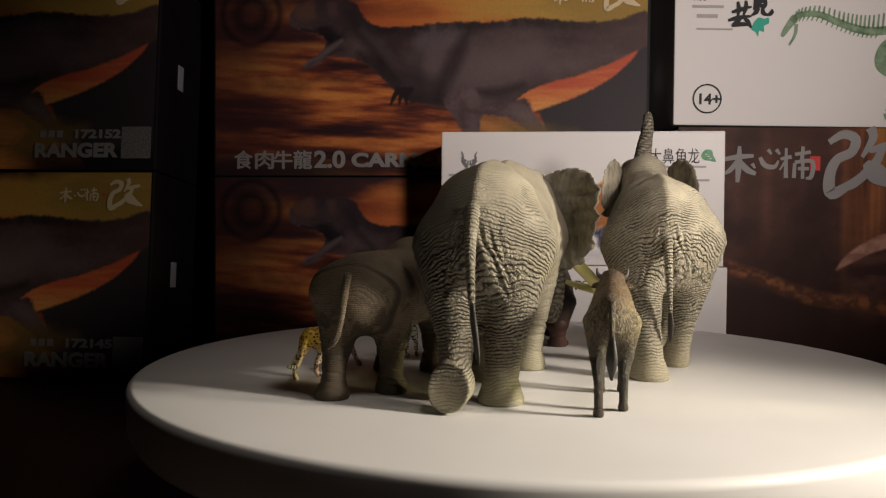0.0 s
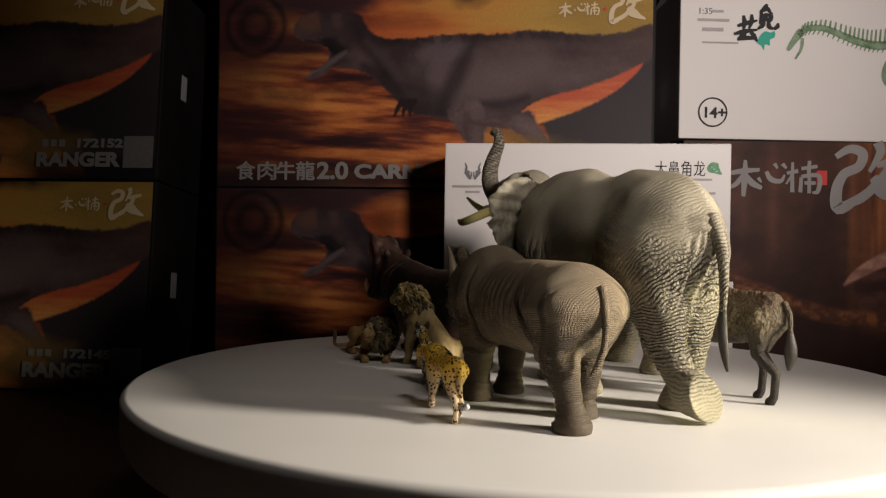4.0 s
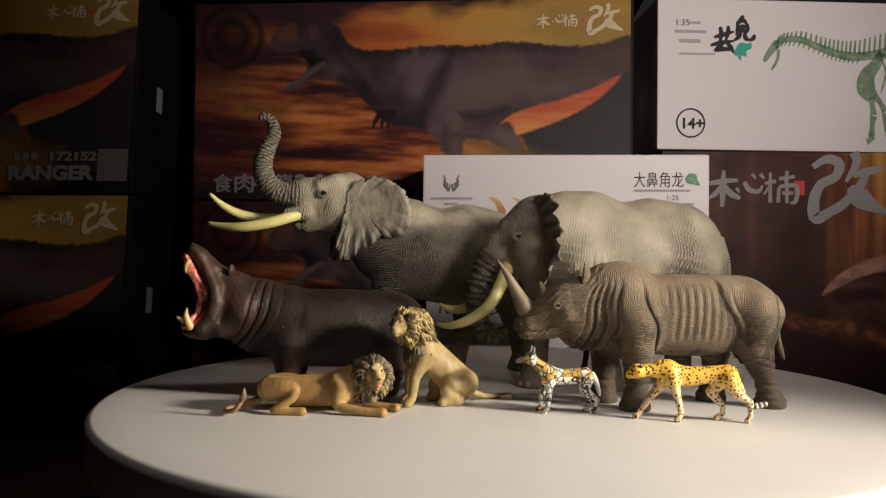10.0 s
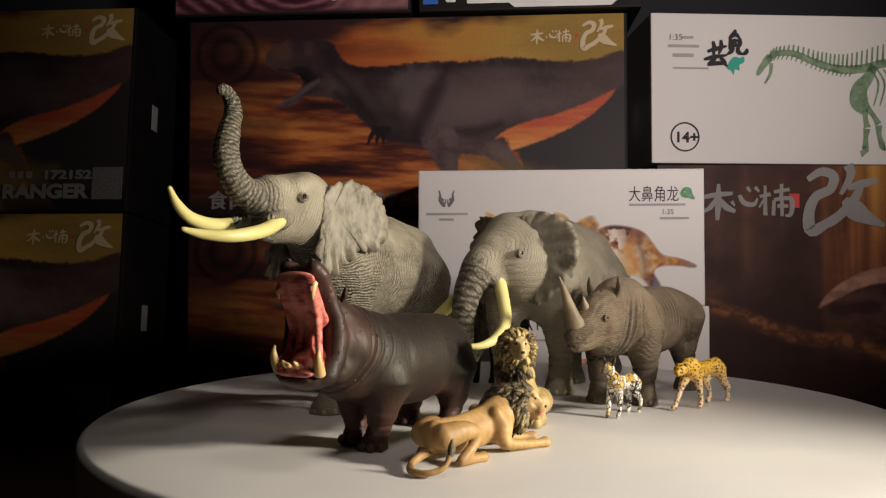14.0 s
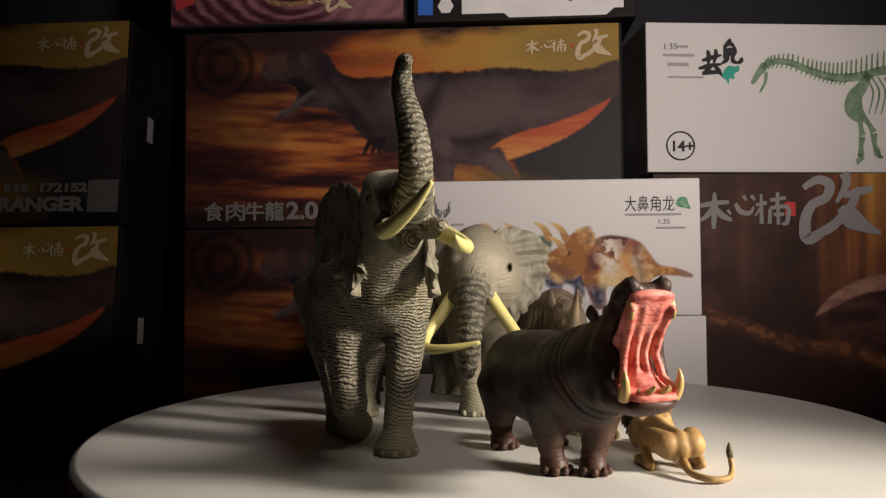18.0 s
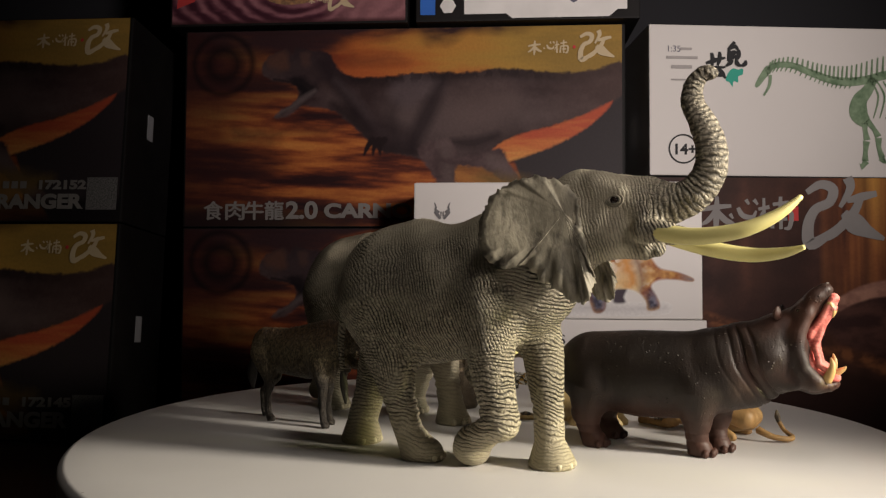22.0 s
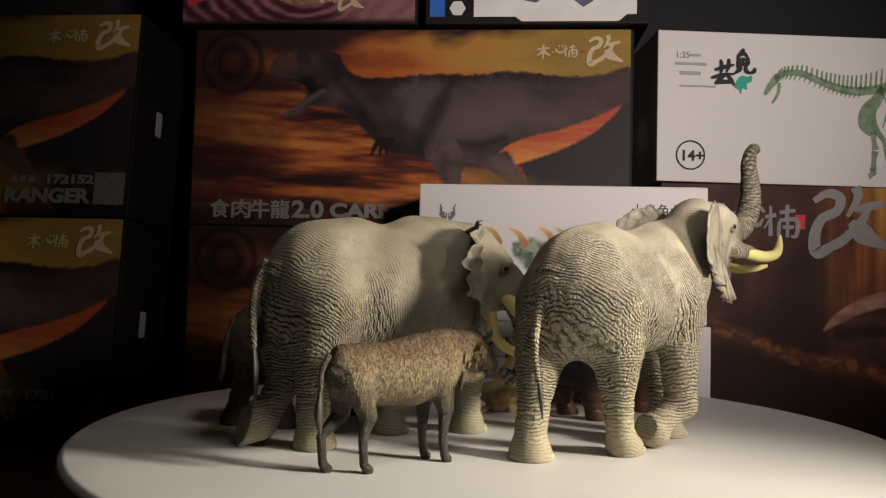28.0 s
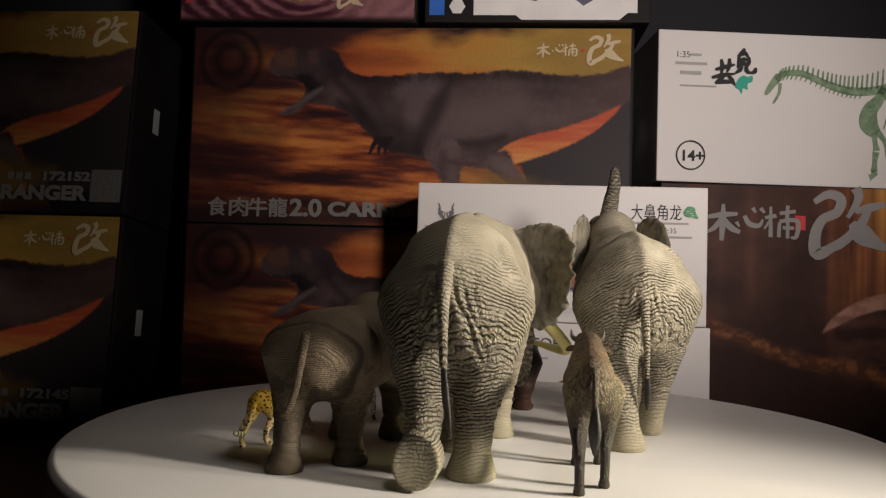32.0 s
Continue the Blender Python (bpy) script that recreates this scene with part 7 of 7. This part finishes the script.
part("body", clay.mesh("lion_body"), MAT["lion"], lion, smooth=True)
lion_head(lion, HEAD, FACE, "lion", "mane_light", 3, [[(14.6, 3.0, 34.6, 5.7), (12.8, 1.8, 30.4, 5.8)]], 480)
dark_locks = Clay(0.45, 4)
dark_locks.limb([(10.4, 0.6, 29.0, 5.6), (10.8, 0.5, 23, 5.0), (12.5, 0.2, 18.5, 3.2)])
part("chest_mane", dark_locks.mesh("chest_mane"), MAT["mane_dark"], lion, "dark brown chest mane", smooth=True)
part("chest_locks", tufts((10.8, 0.6, 25.5), 5.4, 260, 3.8, 8, (-0.3, 0, -0.4), (0.95, 0.98, 1.45), 0.9), MAT["mane_dark"], lion, "dark pointed locks", smooth=True)
part("tail", tube([(-14, 0, 3.5, 1.5), (-20, -1, 1.8, 1.1), (-26, -3, 1.2, 1.0), (-30.5, -2.5, 1.2, 0.9), (-31.5, 0, 1.4, 0.9)]), MAT["lion"], lion, "tail laid on the plate", smooth=True)
part("tail_tuft", tube([(-31.5, -0.2, 1.4, 0.9), (-29.5, 2.4, 1.6, 1.5), (-25.5, 2.8, 1.6, 0.4)], 8), MAT["mane_dark"], lion, "dark tail tuft", smooth=True)

lion = rider("lion_figure", -24, 90, 253, "reclining tawny male lion figure, dark mane, open red mouth", "lion figure")
clay = Clay(0.42, 3.0)
clay.limb([(-18, 0, 8.4, 4.6), (-8, 0, 7.2, 5.4), (4, 0, 7.8, 5.9), (13, -1, 10, 5.4)], flat=0.9)
clay.limb([(-18, 0, 12, 1.6), (-6, 0, 12.2, 1.4), (6, 0, 13.2, 1.6), (13, -0.6, 15, 2.0)], blend=3)
clay.limb([(13, -1, 11, 6.0), (20, -2.0, 14.5, 5.2)])
HEAD, FACE = (22.4, -5.6, 15.4), (0.32, -0.945, -0.06)
clay.limb([(*HEAD, 4.7)])
h, f, side, up = lion_face(clay, HEAD, FACE)
clay.limb([(*(h + f * 2.5 - up * 3.4), 2.0), (*(h + f * 5.2 - up * 4.6), 1.2)], blend=1.2)
for s in (-1, 1):
    clay.limb([(-18, s * 4.4, 9.2, 4.4), (-12, s * 6.6, 10.4, 3.4), (-7.5, s * 8.0, 9.6, 2.3), (-8.6, s * 8.6, 6.2, 1.8), (-14, s * 8.8, 2.6, 1.6)], blend=0.9, steps=3)
    clay.limb([(-15, s * 8.8, 1.8, 1.6), (-8, s * 9.0, 1.5, 1.5), (-4.5, s * 9.2, 1.3, 1.9)], blend=0.7)
    clay.limb([(8, s * 4.6, 13.0, 2.4), (11, s * 5.2, 8.5, 3.2)], blend=1.5)
clay.limb([(10, -5.0, 8, 4.2), (9.5, -7.6, 3.4, 2.4), (16, -10.2, 2.2, 1.7), (23, -11.8, 1.7, 1.5), (26, -12.2, 1.5, 2.1)], blend=1.4, steps=3)
clay.limb([(12, 3.5, 6.5, 4.2), (16, 3.0, 2.8, 2.2), (24, -0.4, 1.9, 1.6), (29, -2.2, 1.7, 1.5), (31, -3, 1.5, 2.0)], blend=1.4, steps=3)
part("body", clay.mesh("lion_lying_body"), MAT["lion_warm"], lion, smooth=True)
lion_head(lion, HEAD, FACE, "lion_warm", "mane_dark", 5, [[(20.0, -0.6, 15.8, 5.9), (16.6, 0.2, 11.5, 6.0)]], 420)
part("mane_front", (lambda b: b.mesh("mane_front"))(Clay(0.45, 4).limb([(21.8, -3.2, 16.0, 5.9)]).limb([(22.0, -4.0, 10.5, 4.6), (21.6, -4.2, 7.0, 3.2)])), MAT["mane_grey"], lion, "ash-brown mane round the face", smooth=True)
part("front_locks", tufts((21.8, -3.4, 14.8), 6.0, 420, 3.8, 11, (-0.25, 0.75, -0.35), (1.0, 1.0, 1.15), 0.42), MAT["mane_grey"], lion, "pointed ash-brown locks", smooth=True)
part("mouth", ball(*(h + f * 6.3 - up * 3.0), 1.35, (1.1, 1, 0.75), 2), MAT["mouth"], lion, "open red mouth", smooth=True)
part("tail", tube([(-22, 0, 4.5, 1.6), (-28, 0, 2.4, 1.2), (-33, -4, 1.6, 1.1), (-32.5, -10, 1.6, 1.0), (-28.5, -13.2, 3.0, 0.9), (-26, -13.8, 6.5, 0.9)]), MAT["lion_warm"], lion, "curled tail", smooth=True)
part("tail_tuft", tube([(-26.2, -13.8, 6, 0.9), (-25.4, -13.9, 8.5, 1.2), (-25.2, -13.9, 11, 0.4)], 8), MAT["mane_dark"], lion, "dark tail tuft", smooth=True)

# wild dog
dog = rider("wild_dog_figure", -56, -1, 74, "small painted wild dog figure in white, black and ochre patches", "wild dog figure")
clay = Clay(0.32, 1.6)
clay.limb([(-8.5, 0, 14.6, 3.1), (-2, 0, 14.0, 3.0), (5, 0, 14.2, 3.5)], flat=0.8)
clay.limb([(6, 0, 15.6, 2.9), (11, 0.3, 19.5, 2.0), (12.6, 0.5, 21, 2.1)])
clay.limb([(13, 0.5, 21.4, 2.3), (16, 0.9, 20.9, 1.3), (18.4, 1.2, 20.4, 0.9)], flat=0.95)
for s, fx, hx in ((-1, 9.2, -10.0), (1, 7.2, -12.0)):
    clay.limb([(6, s * 1.8, 12.5, 2.0), (fx - 1.2, s * 2.0, 7, 1.15), (fx - 0.6, s * 2.0, 2, 0.8), (fx + 0.6, s * 2.0, 0.7, 0.9)])
    clay.limb([(-9, s * 1.8, 13, 2.6), (-8.3, s * 2, 9, 1.6), (hx - 1, s * 2.1, 5.2, 0.95), (hx, s * 2.1, 1.6, 0.8), (hx + 1, s * 2.1, 0.7, 0.9)])
part("body", clay.mesh("wild_dog_body"), MAT["wild_dog"], dog, smooth=True)
part("muzzle", tube([(15.6, 0.85, 20.9, 1.45), (17.4, 1.05, 20.6, 1.1), (18.9, 1.25, 20.3, 0.85)], 10), MAT["dark_skin"], dog, "black muzzle", smooth=True)
for s in (-1, 1):
    part("ear", tube([(12.8, 0.5 + s * 1.5, 22.6, 0.9), (12.3, 0.5 + s * 2.3, 24.2, 1.3), (12.2, 0.5 + s * 2.6, 26, 0.5)], 8, squash=0.45), MAT["dark_skin"], dog, "large round black ear", smooth=True)
part("tail", tube([(-11.5, 0, 15.6, 0.8), (-13, 0, 12, 1.0), (-14, 0, 8.5, 0.9), (-14.6, 0, 6.5, 0.3)], 8), MAT["ink_white"], dog, "white brush tail", smooth=True)

# cheetah
cheetah = rider("cheetah_figure", -84, -40, 68, "yellow spotted cheetah figure walking with its head low", "cheetah figure")
clay = Clay(0.36, 2.0)
clay.limb([(-13, 0, 17.6, 3.7), (-6, 0, 17.4, 3.2), (2, 0, 16.6, 3.8), (9, 0, 17.6, 4.0)], flat=0.78)
clay.limb([(9, 0, 20, 2.6), (12, 0, 21.2, 1.6)], blend=2.5)
clay.limb([(9, 0, 18.6, 3.2), (16, 0.6, 18.8, 2.4), (20.5, 1.2, 18.4, 2.5)])
clay.limb([(21.3, 1.3, 18.4, 2.5), (23.8, 1.7, 17.2, 1.5)], blend=1.5)
clay.limb([(9, -1.9, 15.5, 2.6), (14.5, -2.2, 9, 1.35), (18.6, -2.2, 3, 1.0), (20.6, -2.2, 1.0, 1.25)])
clay.limb([(8, 1.9, 15.5, 2.6), (6, 2.4, 9, 1.35), (4.6, 2.4, 3, 1.0), (6.2, 2.4, 1.0, 1.25)])
clay.limb([(-12, -1.9, 16, 3.3), (-7.5, -2.3, 10.5, 1.9), (-12, -2.3, 5.5, 1.1), (-11.8, -2.3, 2.2, 0.9), (-9.8, -2.3, 0.9, 1.2)])
clay.limb([(-13, 1.9, 16, 3.3), (-15.5, 2.3, 11, 2.0), (-20.5, 2.3, 7.6, 1.15), (-20.6, 2.3, 2.6, 0.9), (-19.6, 2.3, 0.9, 1.15)])
part("body", clay.mesh("cheetah_body"), MAT["cheetah"], cheetah, smooth=True)
for s in (-1, 1):
    part("ear", ball(19.8, 1.1 + s * 2.0, 20.4, 0.95, (0.6, 1, 1), 1), MAT["dark_skin"], cheetah, "small dark ear", smooth=True)
part("nose", ball(25.1, 1.9, 17.1, 0.6, sub=1), MAT["dark_skin"], cheetah, smooth=True)
eyes(cheetah, [(23.0, 3.0, 19.2), (23.6, 0.4, 19.2)], 0.4)
part("tail", tube([(-16, 0, 17, 1.2), (-18.2, 0.3, 12, 1.0), (-19.8, 0.5, 8.0, 0.95), (-22.2, 0.6, 5.8, 1.0)], 10), MAT["cheetah"], cheetah, "long tail", smooth=True)
for k in range(6):
    x = -22.2 - k * 0.85
    part("tail_ring", tube([(x, 0.6, 5.8 + k * 0.2, 1.05), (x - 0.8, 0.6, 6.0 + k * 0.2, 1.05 if k < 5 else 0.6)], 10, 1), MAT["ink_white" if k % 2 else "dark_skin"], cheetah, "black and white tail band", smooth=True)

# young buffalo
gaur = rider("buffalo_figure", 31, -82, 82.6, "brown shaggy young buffalo figure with dark legs", "buffalo figure")
clay = Clay(0.5, 3)
clay.limb([(-19, 0, 33, 8.6), (-6, 0, 31.4, 10.2), (6, 0, 31.2, 11.0), (16, 0, 33.6, 10.0)], flat=0.76)
clay.limb([(-22, 0, 39, 3.2), (-6, 0, 40, 2.6), (8, 0, 42, 3.6), (18, 0, 43, 4.6), (26, 0, 41.5, 4.6)], flat=0.9)
clay.limb([(18, 0, 36, 7.4), (28, 0, 38, 5.6)], flat=0.8)
clay.limb([(29, 0, 40.5, 5.4), (35, 0, 39.5, 4.8), (39.5, 0, 36, 3.7), (42, 0, 32.5, 3.0)], flat=0.9)
clay.limb([(33, 0, 44, 2.6)], flat=1.6)
clay.limb([(26, 0, 31, 2.8), (32, 0, 28.4, 2.2), (37, 0, 29, 1.8)])
for s, fx, hx in ((-1, 19.5, -13.0), (1, 16.0, -24.0)):
    clay.limb([(15, s * 4.2, 30, 5.0), (fx - 1.5, s * 4.2, 18, 2.4), (fx - 2, s * 4.0, 9, 1.55), (fx - 1.0, s * 4.0, 2.5, 1.6), (fx, s * 4.0, 1.0, 1.9)])
    clay.limb([(-19, s * 4.2, 31, 5.6), ((hx - 16) / 2 + 1, s * 4.4, 19, 3.0), (hx - 2.4, s * 4.2, 12, 1.6), (hx - 1.6, s * 4.1, 3, 1.5), (hx, s * 4.1, 1.0, 1.9)])


def shag(x, y, z):
    """Clumped fur on the trunk."""
    on = np.clip((z - 20) / 6, 0, 1)
    return 0.24 * on * np.sin(x * 1.9 + 1.6 * np.sin(z * 0.7) + y * 0.6) * np.sin(z * 1.0 + 1.3 * np.sin(x * 0.6) - y * 0.4)


part("body", clay.mesh("buffalo_body", relief=shag), MAT["buffalo"], gaur, smooth=True)
for s in (-1, 1):
    part("horn", tube([(36.5, s * 3.2, 43, 1.2), (37, s * 5.6, 44.2, 0.9), (37.5, s * 6.2, 47, 0.3)], 8), MAT["dark_skin"], gaur, "short dark horn", smooth=True)
    part("ear", tube([(33, s * 4.2, 41, 0.8), (31.5, s * 6.5, 40.2, 1.5), (30.5, s * 8.2, 39.5, 0.4)], 8, squash=0.5), MAT["buffalo"], gaur, smooth=True)
eyes(gaur, [(40, 3.6, 37.5), (40, -3.6, 37.5)], 0.6)
part("shag", merged([tube([(x, y, z + 1.5, 1.1), (x - 0.6, y, z - 2.0, 0.8), (x - 0.9 + 0.6 * math.sin(x * 7), y * 1.05, z - 5.0 - 1.2 * math.sin(x * 3 + y), 0.15)], 5, 2) for x, y, z in [(6 + 0.9 * k, 3.6 * math.sin(k * 2.4), 27.5 + 0.12 * k) for k in range(26)]]), MAT["buffalo"], gaur, "hanging shaggy hair on chest and throat", smooth=True)
tangle = random.Random(31)
locks = []
for k in range(60):
    a = tangle.uniform(-2.4, 2.4)
    x = tangle.uniform(19, 35)
    y, z = 5.2 * math.sin(a), 38 + 5.0 * math.cos(a) - 0.12 * abs(x - 26)
    out = tangle.uniform(0.6, 1.5)
    locks.append(tube([(x, y * 0.92, z, 0.8), (x - 0.6, y * 1.06, z - 1.6 * out, 0.6), (x - 1.2, y * 1.12, z - 3.4 * out, 0.12)], 5, 2))
part("mane", merged(locks), MAT["buffalo"], gaur, "tangled brown hair on neck and head", smooth=True)
part("tail", tube([(-26.5, 0, 39, 1.2), (-29, 0, 34, 1.0), (-29.2, 0, 26, 0.9)], 8), MAT["buffalo"], gaur, smooth=True)
part("tail_tuft", tube([(-29.2, 0, 28, 1.1), (-29.6, 0, 20, 2.4), (-28.8, 0, 13.5, 0.6)], 8, squash=0.6), MAT["hair"], gaur, "black tail hair", smooth=True)


# ---- the turntable turns, and all that stands on it turns with it ----
TURN = 11.3554  # degrees a second, seen from above to the left


def motions():
    steps = [0.5 * k for k in range(65)]
    walk(platter, [(t, pose(0, 0, 0, 0, 0, 0.06 + TURN * t)) for t in steps])
    for thing, home in RIDERS:
        walk(thing, [(t, pose(0, 0, 0, 0, 0, 0.06 + TURN * t) @ home) for t in steps])


motions()
